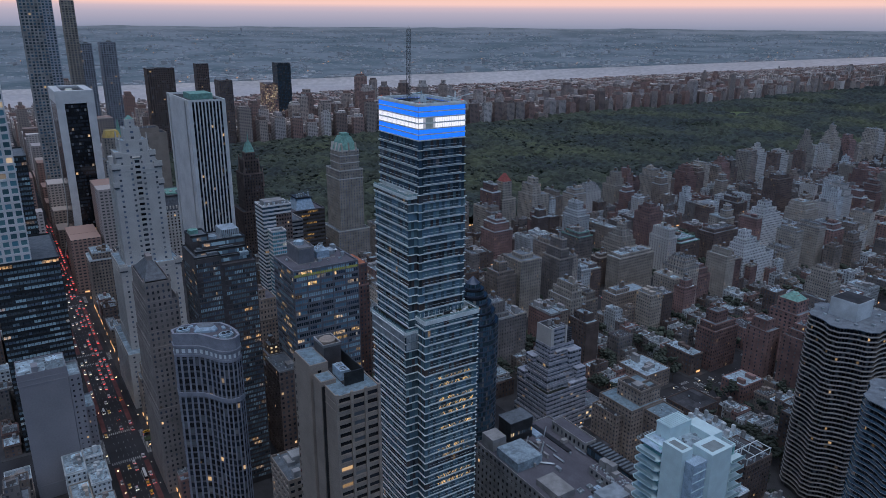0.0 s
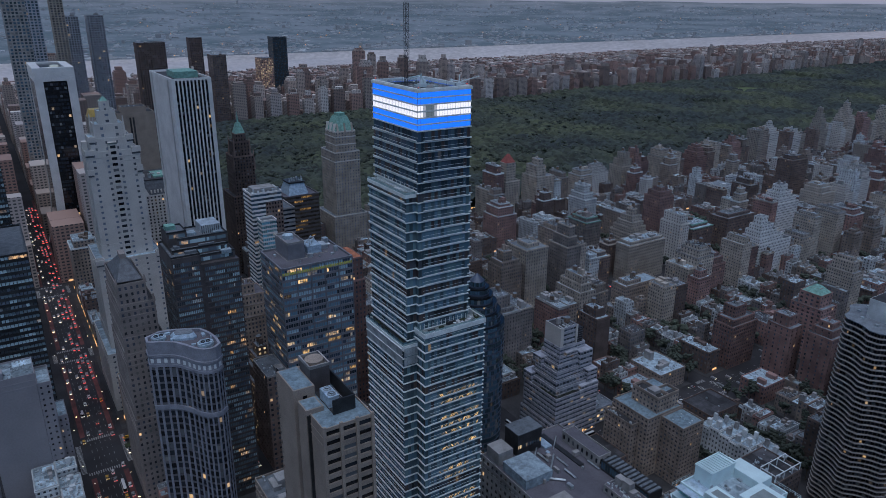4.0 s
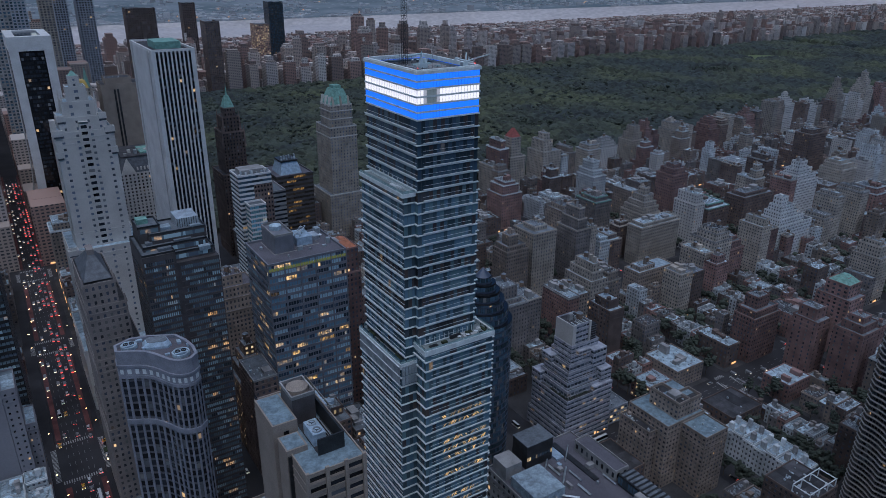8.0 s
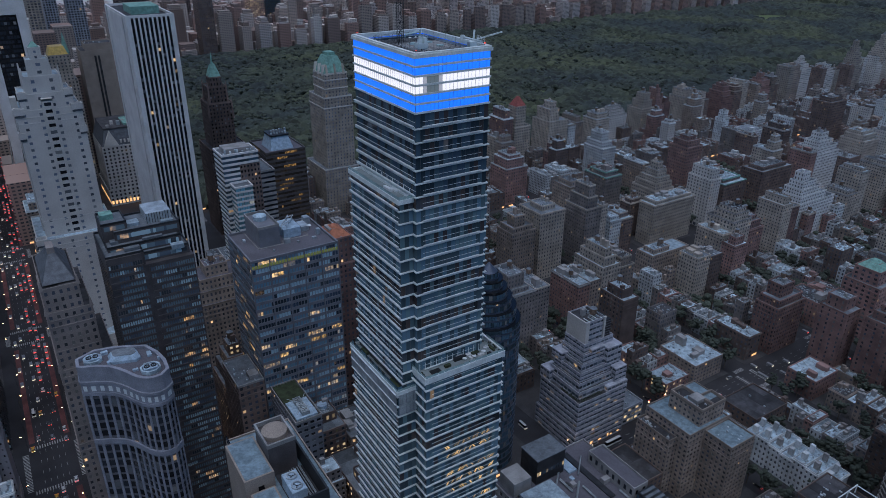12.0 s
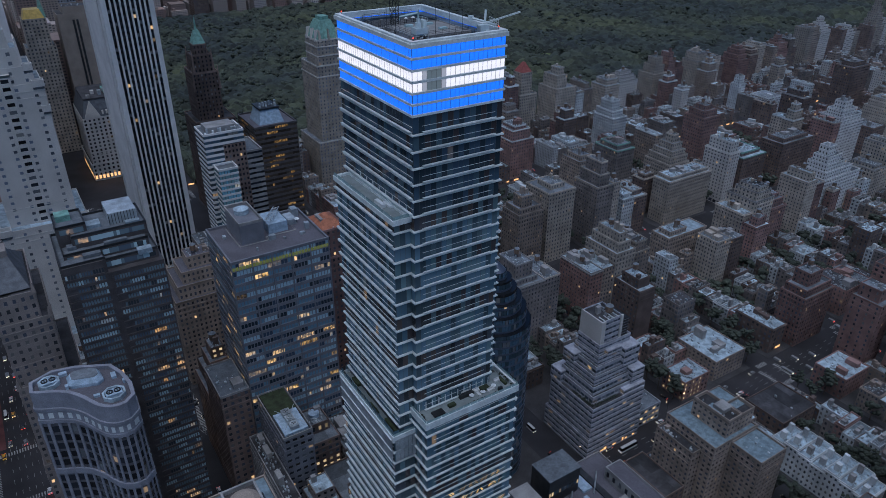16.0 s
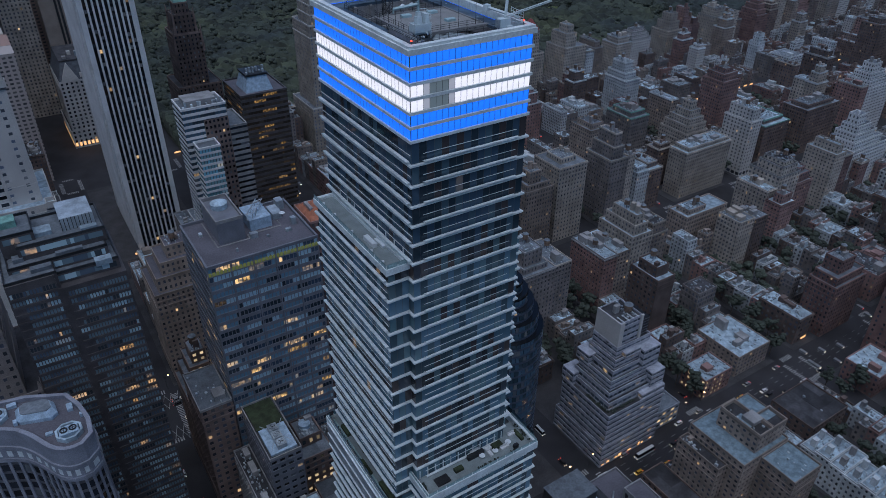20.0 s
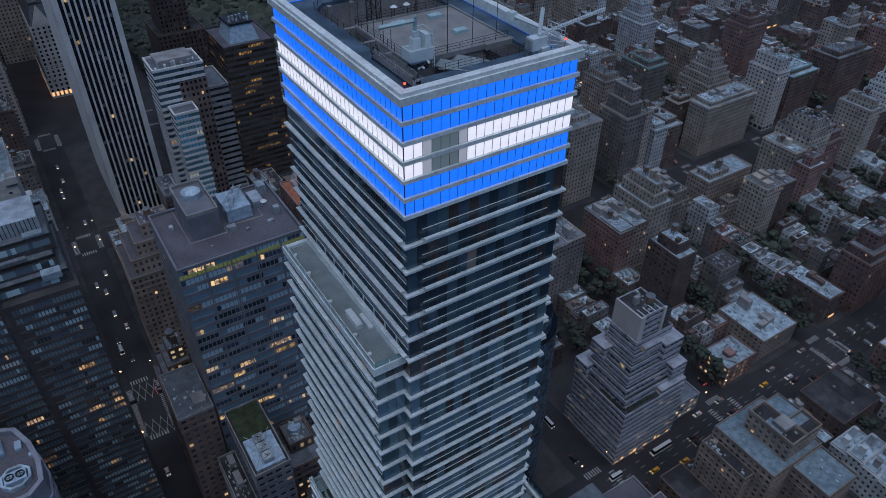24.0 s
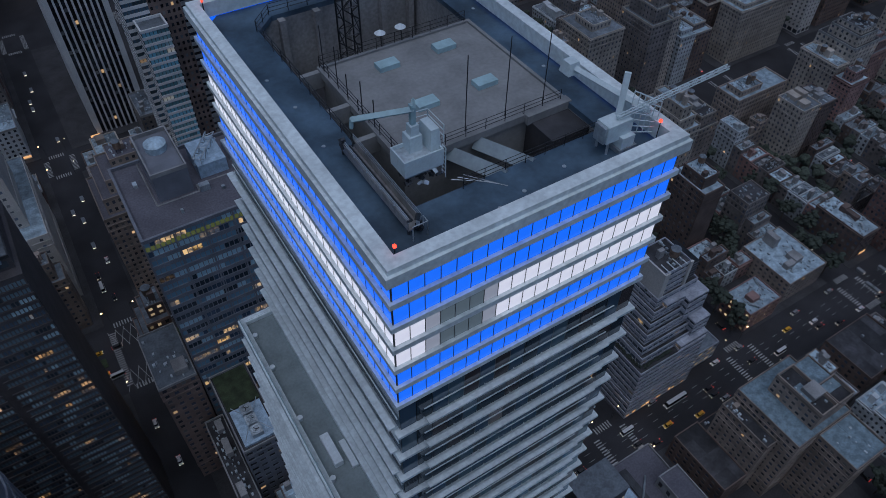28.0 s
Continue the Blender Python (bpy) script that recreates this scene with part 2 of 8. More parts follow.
M = {
    "asphalt": surface("asphalt", (0.024, 0.023, 0.026), 0.75, vary=0.35, scale=0.05, fine=2.0),
    "pavement": surface("pavement", (0.05, 0.048, 0.05), 0.85, vary=0.25, scale=0.1, fine=1.5),
    "paint": surface("road_paint", (0.33, 0.33, 0.32), 0.7, vary=0.3, scale=0.8, fine=4),
    "soil": surface("park_ground", (0.05, 0.06, 0.035), 0.95, vary=0.5, scale=0.02),
    "leaf": surface("leaf", (0.044, 0.055, 0.040), 0.9, vary=0.42, scale=0.010, rand=0.30, island=True, fine=1.6, bump=0.5, grit=0.35),
    "trunk": surface("bark", (0.09, 0.07, 0.05), 0.9, fine=6),
    "limestone": surface("limestone", (0.385, 0.34, 0.29), 0.8, vary=0.2, scale=0.12, rand=0.25),
    "cream": surface("cream_limestone", (0.52, 0.50, 0.47), 0.75, vary=0.1, scale=0.08),
    "taupe_stone": surface("taupe_stone", (0.235, 0.205, 0.19), 0.8, vary=0.15, scale=0.12),
    "render_wall": surface("smooth_render", (0.245, 0.24, 0.262), 0.85, vary=0.07, scale=0.05, fine=1.0, grit=0.05),
    "white_stone": surface("white_stone", (0.62, 0.62, 0.61), 0.6, vary=0.1, scale=0.08),
    "tan": surface("tan_stone", (0.285, 0.235, 0.195), 0.75, vary=0.12, scale=0.1, rand=0.08),
    "white_brick": surface("white_brick", (0.50, 0.53, 0.54), 0.8, vary=0.2, scale=0.12, rand=0.2, fine=5),
    "grey_brick": surface("grey_brick", (0.175, 0.155, 0.145), 0.85, vary=0.25, scale=0.12, rand=0.35, fine=5),
    "brown_brick": surface("brown_brick", (0.145, 0.105, 0.09), 0.85, vary=0.25, scale=0.12, rand=0.4, fine=5),
    "red_brick": surface("red_brick", (0.225, 0.138, 0.122), 0.85, vary=0.25, scale=0.12, rand=0.35, fine=5),
    "buff_brick": surface("buff_brick", (0.245, 0.20, 0.168), 0.85, vary=0.25, scale=0.12, rand=0.3, fine=5),
    "concrete": surface("concrete", (0.27, 0.265, 0.26), 0.85, vary=0.25, scale=0.15),
    "roof_grey": surface("roof_membrane", (0.145, 0.165, 0.185), 0.8, vary=0.22, scale=0.3, rand=0.6, fine=1.3, island=True),
    "roof_pale": surface("roof_silver_coat", (0.31, 0.39, 0.44), 0.6, vary=0.32, scale=0.3, rand=0.55, fine=1.3, island=True),
    "roof_dark": surface("roof_tar", (0.045, 0.044, 0.048), 0.8, vary=0.45, scale=0.15, rand=0.5, fine=1.0, island=True),
    "metal_dark": surface("dark_metal", (0.05, 0.052, 0.055), 0.45, 0.6, rand=0.3),
    "metal_pale": surface("pale_metal", (0.40, 0.44, 0.46), 0.45, 0.4, rand=0.2),
    "band": surface("slab_edge", (0.68, 0.735, 0.73), 0.5, 0.0, vary=0.12, scale=0.35, fine=2.5, grit=0.1, bump=0.04),
    "terrace": surface("terrace_paving", (0.21, 0.245, 0.245), 0.8, vary=0.12, scale=0.4, grit=0.08),
    "deck": surface("roof_deck", (0.062, 0.098, 0.135), 0.5, vary=0.45, scale=0.22, fine=2.5, grit=0.1),
    "screed": surface("roof_screed", (0.24, 0.24, 0.235), 0.8, vary=0.14, scale=0.35, fine=3, grit=0.07),
    "white_paint": surface("white_paint", (0.66, 0.70, 0.71), 0.5, vary=0.08, scale=1.0, fine=5, grit=0.05),
    "rust_tile": surface("clay_tile", (0.36, 0.13, 0.07), 0.8, vary=0.25, scale=0.5),
    "red_tile": surface("red_tile", (0.26, 0.07, 0.06), 0.8, vary=0.25, scale=0.5),
    "copper": surface("green_copper", (0.17, 0.33, 0.28), 0.7, vary=0.25, scale=0.4),
    "slate": surface("slate", (0.09, 0.10, 0.115), 0.7, vary=0.25, scale=0.4),
    "wood_tank": surface("tank_wood", (0.16, 0.11, 0.08), 0.85, vary=0.3, scale=0.8, rand=0.2),
    "black_glass": surface("black_glass", (0.012, 0.013, 0.015), 0.12, vary=0.2, scale=0.05, bump=0.0),
    "cyan_white": surface("bluish_white_paint", (0.56, 0.70, 0.71), 0.5, vary=0.06, scale=0.3, fine=3, grit=0.04),
    "turq": surface("turquoise_panel", (0.25, 0.50, 0.48), 0.35, vary=0.12, scale=0.4),
    "green_roof": surface("planted_roof", (0.036, 0.048, 0.022), 0.95, vary=0.4, scale=0.3),
    "win": window_glass("apartment_panes", 0.008, base=(0.042, 0.046, 0.054), power=0.8, pale=0.4, blind_sky_tones=((0.10, 0.10, 0.10), (0.17, 0.165, 0.16))),
    "win_blue": window_glass("blue_panes", 0.01, base=(0.035, 0.06, 0.075), power=0.5, pale=0.15),
    # the pale tones of these ribbons are sky reflection put into the colour
    "win_runs": window_glass("ribbon_panes", 0.16, base=(0.024, 0.036, 0.05), warm=(1.0, 0.60, 0.20), power=0.95, pale=0.62, blind_sky_tones=((0.15, 0.26, 0.34), (0.36, 0.52, 0.60)), patch=True),
    # here too the pale panes hold the reflected sky in their colour
    "win_bays": window_glass("bay_panes", 0.07, base=(0.05, 0.062, 0.072), warm=(1.0, 0.55, 0.2), power=0.7, pale=0.7, blind_sky_tones=((0.16, 0.22, 0.25), (0.42, 0.56, 0.60)), patch=True),
    "slab_grey": surface("office_spandrel", (0.165, 0.172, 0.195), 0.6, vary=0.15, scale=0.2),
    "bay_brown": surface("bronze_panel", (0.075, 0.066, 0.066), 0.5, vary=0.25, scale=0.2),
    "win_step": window_glass("terrace_panes", 0.05, base=(0.04, 0.05, 0.06), warm=(1.0, 0.66, 0.3), power=0.5, pale=0.5, blind_sky_tones=((0.10, 0.12, 0.14), (0.2, 0.22, 0.25)), patch=True),
    "bus_lane": surface("red_lane_paint", (0.13, 0.045, 0.042), 0.8, vary=0.35, scale=0.1, fine=2.0),
    "roof_blue": surface("blue_grey_roof", (0.16, 0.22, 0.255), 0.6, vary=0.28, scale=0.4, fine=1.5),
    "win_navy": window_glass("navy_panes", 0.002, base=(0.024, 0.042, 0.056), power=0.15, pale=0.3, rough=0.04, blind_sky_tones=((0.07, 0.12, 0.15), (0.06, 0.05, 0.05))),
    "win_bronze": window_glass("bronze_panes", 0.22, base=(0.045, 0.034, 0.024), warm=(1.0, 0.55, 0.16), power=0.35, pale=0.2, blind_sky_tones=((0.07, 0.055, 0.04), (0.10, 0.08, 0.06)), patch=True),
    "strip_light": lamp_glow("strip_light", (0.60, 0.66, 0.20), 0.09),
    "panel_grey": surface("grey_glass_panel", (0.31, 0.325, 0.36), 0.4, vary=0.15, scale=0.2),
    "panel_lilac": surface("grey_lilac_panel", (0.36, 0.37, 0.41), 0.35, vary=0.2, scale=0.25, fine=1.2),
    "sofa": surface("outdoor_fabric", (0.55, 0.56, 0.56), 0.9, vary=0.1, scale=1.0),
    "win_grid": window_glass("teal_panes", 0.04, base=(0.06, 0.13, 0.145), warm=(1.0, 0.7, 0.4), power=0.4, pale=0.4, blind_sky_tones=((0.12, 0.25, 0.27), (0.2, 0.33, 0.35))),
    "win_soft": window_glass("pale_panes", 0.004, base=(0.085, 0.095, 0.115), power=0.5, pale=0.3, blind_sky_tones=((0.16, 0.17, 0.19), (0.24, 0.25, 0.26))),
    "win_far": window_glass("distant_panes", 0.006, base=(0.055, 0.058, 0.066), power=0.8, pale=0.45, blind_sky_tones=((0.12, 0.115, 0.11), (0.19, 0.18, 0.17))),
    "win_teal": window_glass("teal_office_panes", 0.03, base=(0.10, 0.22, 0.25), warm=(1.0, 0.8, 0.5), power=0.3, pale=0.4, blind_sky_tones=((0.18, 0.34, 0.37), (0.32, 0.46, 0.48))),
    "win_dark": window_glass("dark_panes", 0.02, base=(0.012, 0.014, 0.017), power=0.6, pale=0.12),
    "win_tower": window_glass("tower_panes", 0.002, base=(0.044, 0.076, 0.09), power=0.15, pale=0.25, rough=0.05, blind_sky_tones=((0.115, 0.20, 0.225), (0.060, 0.050, 0.052))),
    "win_tower_pale": window_glass("tower_panes_pale", 0.002, base=(0.065, 0.105, 0.125), power=0.15, pale=0.3, rough=0.05, blind_sky_tones=((0.15, 0.24, 0.27), (0.10, 0.15, 0.17))),
    "win_tower_brown": window_glass("tower_panes_brown", 0.03, base=(0.030, 0.034, 0.038), warm=(1.0, 0.6, 0.25), power=0.12, pale=0.4, rough=0.05, blind_sky_tones=((0.085, 0.066, 0.060), (0.10, 0.16, 0.18))),
    "win_work": window_glass("work_lights", 0.9, base=(0.12, 0.08, 0.03), warm=(1.0, 0.60, 0.20), power=0.95, rough=0.3),
    "win_lit": window_glass("lit_office_panes", 0.45, base=(0.03, 0.042, 0.05), warm=(1.0, 0.72, 0.36), power=0.75, pale=0.2),
    "led_blue": lamp_glow("blue_lit_panel", (0.022, 0.17, 0.95), 1.08),
    "led_white": lamp_glow("white_lit_panel", (0.95, 0.93, 0.98), 0.82),
    "led_dim": lamp_glow("dim_white_panel", (0.80, 0.82, 0.90), 0.32),
    # the greyest crown panels get a faint glow of their own
    "led_faint": lamp_glow("dimmed_panel", (0.50, 0.62, 0.65), 0.14),
    "mullion": surface("mullion", (0.10, 0.11, 0.115), 0.5, 0.5),
    # pale base colour carries the sky's reflection on the water
    "river": surface("river_sky_tint", (0.50, 0.46, 0.44), 0.45, vary=0.1, scale=0.004, fine=0.05, bump=0.05),
    "tail": lamp_glow("tail_lamp", (1.0, 0.07, 0.05), 3.6),
    "head": lamp_glow("head_lamp", (1.0, 0.82, 0.55), 2.4),
    "shop": lamp_glow("shop_light", (1.0, 0.52, 0.20), 1.1),
    "street_glow": lamp_glow("street_lamp_head", (1.0, 0.55, 0.22), 14.0),
    "far": far_wall("far_walls", [(0.40, 0.33, 0.285), (0.30, 0.19, 0.155), (0.33, 0.27, 0.235), (0.50, 0.43, 0.385), (0.23, 0.165, 0.14), (0.58, 0.53, 0.49), (0.35, 0.23, 0.19), (0.42, 0.37, 0.345)]),
}
for n, c in (("car_white", (0.6, 0.6, 0.6)), ("car_black", (0.02, 0.02, 0.022)), ("car_yellow", (0.62, 0.33, 0.02)), ("car_grey", (0.2, 0.21, 0.22))):
    M[n] = surface(n, c, 0.3, vary=0.05, scale=1, bump=0)


# ---- mesh building ----
class Mesh:
    """Gathers boxes, prisms and facades as plain arrays."""

    def __init__(self):
        self.v, self.f, self.n = [], [], 0

    def add(self, verts, faces):
        self.v.append(np.asarray(verts, float).reshape(-1, 3))
        self.f.append(np.asarray(faces, int).reshape(-1, 4) + self.n)
        self.n += len(self.v[-1])
        return self

    def box(self, x0, x1, y0, y1, z0, z1, bottom=False):
        v = [(x0, y0, z0), (x1, y0, z0), (x1, y1, z0), (x0, y1, z0), (x0, y0, z1), (x1, y0, z1), (x1, y1, z1), (x0, y1, z1)]
        f = [(4, 5, 6, 7), (0, 1, 5, 4), (1, 2, 6, 5), (2, 3, 7, 6), (3, 0, 4, 7)]
        if bottom:
            f.append((3, 2, 1, 0))
        return self.add(v, f)

    def prism(self, poly, z0, z1, poly2=None, cap=True):
        """An upright prism or frustum over a polygon, counter-clockwise; the cap is a fan of quads."""
        a, b = np.asarray(poly, float), np.asarray(poly2 if poly2 is not None else poly, float)
        n = len(a)
        v = np.zeros((2 * n + 1, 3))
        v[:n, :2], v[:n, 2], v[n:2 * n, :2], v[n:2 * n, 2] = a, z0, b, z1
        v[2 * n] = (*b.mean(0), z1)
        f = [(i, (i + 1) % n, n + (i + 1) % n, n + i) for i in range(n)]
        if cap:
            f += [(n + i, n + (i + 1) % n, n + (i + 2) % n, 2 * n) for i in range(0, n - 1, 2)]
            if n % 2:
                f.append((2 * n - 1, n, 2 * n, 2 * n))
        return self.add(v, f)

    def bar(self, p, q, r):
        """A square bar between two points."""
        p, q = Vector(p), Vector(q)
        d = (q - p).normalized()
        a = d.cross(Vector((0, 0, 1)) if abs(d.z) < 0.95 else Vector((1, 0, 0))).normalized() * r
        b = d.cross(a).normalized() * r
        v = [e + s for e in (p, q) for s in (a, b, -a, -b)]
        return self.add(v, [(0, 1, 5, 4), (1, 2, 6, 5), (2, 3, 7, 6), (3, 0, 4, 7), (4, 5, 6, 7), (3, 2, 1, 0)])

    def tree_ob(self, name, mat, parent=None, label="", kind="", smooth=False):
        return link(name, self, mat, parent, label, kind, smooth)


def link(name, mb, mat, parent=None, label="", kind="", smooth=False):
    me = bpy.data.meshes.new(name)
    if mb.n:
        v = np.concatenate(mb.v)
        f = np.concatenate(mb.f)
        tri = f[:, 2] == f[:, 3]
        me.vertices.add(len(v))
        me.vertices.foreach_set("co", v.ravel())
        sizes = np.where(tri, 3, 4)
        starts = np.concatenate([[0], np.cumsum(sizes)[:-1]])
        keep = np.ones(f.shape, bool)
        keep[tri, 3] = False
        me.loops.add(int(sizes.sum()))
        me.loops.foreach_set("vertex_index", f[keep])
        me.polygons.add(len(f))
        me.polygons.foreach_set("loop_start", starts)
        me.polygons.foreach_set("loop_total", sizes)
        me.polygons.foreach_set("use_smooth", np.full(len(f), smooth))
        me.update(calc_edges=True)
    me.materials.append(M[mat])
    ob = new(name, me)
    if parent is not None:
        ob.parent = parent
    return tagged(ob, label, kind=kind)


def part(name, mb, mat, parent, label="", kind=""):
    return link(name, mb, mat, parent, label, kind)


def thing(name, label, category, group="", kind=""):
    ob = new(name)
    ob.empty_display_size = 0.5
    return tagged(ob, label, category, group, kind)


def facade(wall, glass, side, a0, a1, at, z0, z1, pitch=2.6, storey=3.3, wide=0.5, high=0.55, deep=0.25, sill=0.3, both=0):
    """A wall in one plane with a grid of recessed windows. side: S (faces -x), E (-y), N (+x), W (+y)."""
    nx, nz = max(1, round((a1 - a0) / pitch)), max(1, round((z1 - z0) / storey))
    cw, ch = (a1 - a0) / nx, (z1 - z0) / nz
    i, j = [g.ravel() for g in np.meshgrid(np.arange(nx), np.arange(nz))]
    l, r = a0 + i * cw, a0 + (i + 1) * cw
    b, t = z0 + j * ch, z0 + (j + 1) * ch
    wl, wr = l + cw * (1 - wide) / 2, r - cw * (1 - wide) / 2
    wb = b + ch * sill
    wt = np.minimum(wb + ch * high, t - 0.1)
    flat = np.zeros_like(l)
    ring = np.stack([np.stack(c, -1) for c in ((l, flat, b), (r, flat, b), (r, flat, t), (l, flat, t), (wl, flat, wb), (wr, flat, wb), (wr, flat, wt), (wl, flat, wt),
                                               (wl, flat + deep, wb), (wr, flat + deep, wb), (wr, flat + deep, wt), (wl, flat + deep, wt))], 1)

    def put(q):
        u, d, z = q[..., 0], q[..., 1], q[..., 2]
        if side == "S":
            return np.stack([at + d, a0 + a1 - u, z], -1)
        if side == "E":
            return np.stack([u, at + d, z], -1)
        if side == "N":
            return np.stack([at - d, u, z], -1)
        return np.stack([a0 + a1 - u, at - d, z], -1)

    f = np.array([(0, 1, 5, 4), (1, 2, 6, 5), (2, 3, 7, 6), (3, 0, 4, 7), (4, 5, 9, 8), (5, 6, 10, 9), (6, 7, 11, 10), (7, 4, 8, 11)])
    if deep <= 0:  # flush panes, for walls far off
        f, ring = f[:4], ring[:, [0, 1, 2, 3, 4, 5, 6, 7, 4, 5, 6, 7]]
    base = (np.arange(len(l)) * 12)[:, None, None]
    wall.add(put(ring).reshape(-1, 3), (f[None] + base).reshape(-1, 4))
    g = ring[:, 8:12]
    if both:  # two panes a window
        mid = (g[:, 0] + g[:, 1]) / 2, (g[:, 2] + g[:, 3]) / 2
        e = np.array([0.04, 0, 0])
        g = np.concatenate([np.stack([g[:, 0], mid[0] - e, mid[1] - e, g[:, 3]], 1), np.stack([mid[0] + e, g[:, 1], g[:, 2], mid[1] + e], 1)])
    glass.add(put(g).reshape(-1, 3), np.arange(len(g) * 4).reshape(-1, 4))


def ring(m, outer, inner, z0, z1):
    """A closed kerb between two outlines."""
    n = len(outer)
    v = [(*p, z0) for p in outer] + [(*p, z1) for p in outer] + [(*p, z0) for p in inner] + [(*p, z1) for p in inner]
    f = []
    for i in range(n):
        j = (i + 1) % n
        f += [(i, j, n + j, n + i), (n + i, n + j, 3 * n + j, 3 * n + i), (3 * n + i, 3 * n + j, 2 * n + j, 2 * n + i), (2 * n + i, 2 * n + j, j, i)]
    m.add(v, f)


def rect(x0, x1, y0, y1, i=0.0):
    return [(x0 + i, y0 + i), (x1 - i, y0 + i), (x1 - i, y1 - i), (x0 + i, y1 - i)]


def water_tank(parent, x, y, z, r=1.7):
    ring = lambda s: [(x + s * math.cos(k * math.tau / 12), y + s * math.sin(k * math.tau / 12)) for k in range(12)]
    tank = part("water_tank", Mesh().prism(ring(r), z + 2.6, z + 6.0), "wood_tank", parent, "weathered wooden rooftop water tank")
    part("tank_roof", Mesh().prism(ring(r * 1.08), z + 6.0, z + 7.3, ring(0.1)), "roof_grey", tank)
    legs = Mesh()
    for k in range(4):
        a = k * math.tau / 4 + 0.78
        legs.bar((x + r * 0.8 * math.cos(a), y + r * 0.8 * math.sin(a), z), (x + r * 0.8 * math.cos(a), y + r * 0.8 * math.sin(a), z + 2.7), 0.13)
    part("tank_stand", legs, "metal_dark", tank)


def roof_sheets(m, x0, x1, y0, y1, z, rng, cuts=3):
    """A flat roof laid in several sheets of felt and coating, each at its own level."""
    if cuts and (x1 - x0) * (y1 - y0) > 30 and rng.random() < 0.85:
        k = rng.uniform(0.3, 0.7)
        if (x1 - x0) * rng.uniform(0.7, 1.4) > y1 - y0:
            c = x0 + (x1 - x0) * k
            roof_sheets(m, x0, c, y0, y1, z, rng, cuts - 1)
            roof_sheets(m, c, x1, y0, y1, z, rng, cuts - 1)
        else:
            c = y0 + (y1 - y0) * k
            roof_sheets(m, x0, x1, y0, c, z, rng, cuts - 1)
            roof_sheets(m, x0, x1, c, y1, z, rng, cuts - 1)
        return
    m.box(x0, x1, y0, y1, z - 0.2, z + rng.uniform(0.0, 0.25))


def block_building(name, label, tiers, wall="grey_brick", glass="win", roof="roof_grey", pitch=2.7, storey=3.3, wide=0.45, high=0.52,
                   deep=0.22, rng=None, clutter=1.0, tank=False, category="building", group="", sides="SE", rim="", cornice=False, base=0.0, sink=None):
    """A building of stacked boxes (x0, x1, y0, y1, z0, z1) with recessed windows, parapets, roof huts and vents.
    sink: meshes by material that take it in, for houses too far off to stand by themselves."""
    rng = rng or random.Random(sum(map(ord, label)))
    w, g, vent = Mesh(), Mesh(), Mesh()
    tops, huts = [], []
    for n, (x0, x1, y0, y1, z0, z1) in enumerate(tiers):
        zb = z0 + (base if n == 0 else 0)
        for s, a0, a1, at in (("S", y0, y1, x0), ("E", x0, x1, y0), ("N", y0, y1, x1), ("W", x0, x1, y1)):
            if s in sides and z1 - zb > 2.2:
                facade(w, g, s, a0, a1, at, zb, z1, pitch, storey, wide, high, deep)
                if zb > z0:
                    facade(w, g, s, a0, a1, at, z0, zb, 4.5, base, 0.8, 0.7, 0.3, 0.1)
            else:
                c = {"S": ((x0, y1), (x0, y0)), "E": ((x0, y0), (x1, y0)), "N": ((x1, y0), (x1, y1)), "W": ((x1, y1), (x0, y1))}[s]
                w.add([(*c[0], z0), (*c[1], z0), (*c[1], z1), (*c[0], z1)], [(0, 1, 2, 3)])
        ro, ri = Mesh(), Mesh()
        roof_sheets(ro, x0 + 0.3, x1 - 0.3, y0 + 0.3, y1 - 0.3, z1, rng, 3 if sink is None else 1)
        o = rect(x0, x1, y0, y1, -0.02)
        up = 0.7 + 0.5 * rng.random()
        ring(ri, o, rect(x0, x1, y0, y1, 0.35), z1 - 0.3, z1 + up)
        if z1 - z0 > 26:
            for zz in (z0 + 9.6, z1 - 6.6, z1 - 3.3):
                ring(w, rect(x0, x1, y0, y1, -0.22), o, zz, zz + 0.45)
        if cornice and n == 0:
            ring(ri, rect(x0, x1, y0, y1, -0.45), o, z1 - 0.7, z1 + 0.1)
        tops.append((ro, ri))
    x0, x1, y0, y1, _, z = tiers[-1]
    dx, dy = x1 - x0, y1 - y0
    for _ in range(int(rng.random() * 3.0 * clutter + 0.9 * clutter)):
        sx, sy = min(dx * 0.35, 3 + 4 * rng.random()), min(dy * 0.4, 3 + 5 * rng.random())
        if dx * dy < 260:  # a stair hut only
            if len(huts) > 1:
                break
            sx, sy = 1.6 + 1.6 * rng.random(), 1.6 + 1.2 * rng.random()
        px, py = x0 + 1 + rng.random() * max(0.1, dx - sx - 2), y0 + 1 + rng.random() * max(0.1, dy - sy - 2)
        huts.append(Mesh().box(px, px + sx, py, py + sy, z, z + 2.2 + rng.choice((0.5, 1.5, 2.6, 4.2)) * rng.random()))
    for _ in range(int((7 + dx * dy / 16) * clutter * (0.5 + rng.random()))):
        s, px, py = 0.3 + 0.7 * rng.random(), x0 + 0.8 + rng.random() * max(0.1, dx - 2.4), y0 + 0.8 + rng.random() * max(0.1, dy - 2.4)
        vent.box(px, px + s, py, py + s * (1 + rng.random()), z, z + 0.3 + 1.0 * rng.random())
    hut_mat = wall if rng.random() < 0.5 else "concrete"
    if sink is not None:
        into = lambda mat, m: [sink.setdefault(mat, Mesh()).add(v, f - (f.min() if len(f) else 0)) for v, f in [whole(m)] if m.n]
        into(wall, w)
        into(glass, g)
        for ro, ri in tops:
            into(roof, ro)
            into(wall, ri)
        for h in huts:
            into(hut_mat, h)
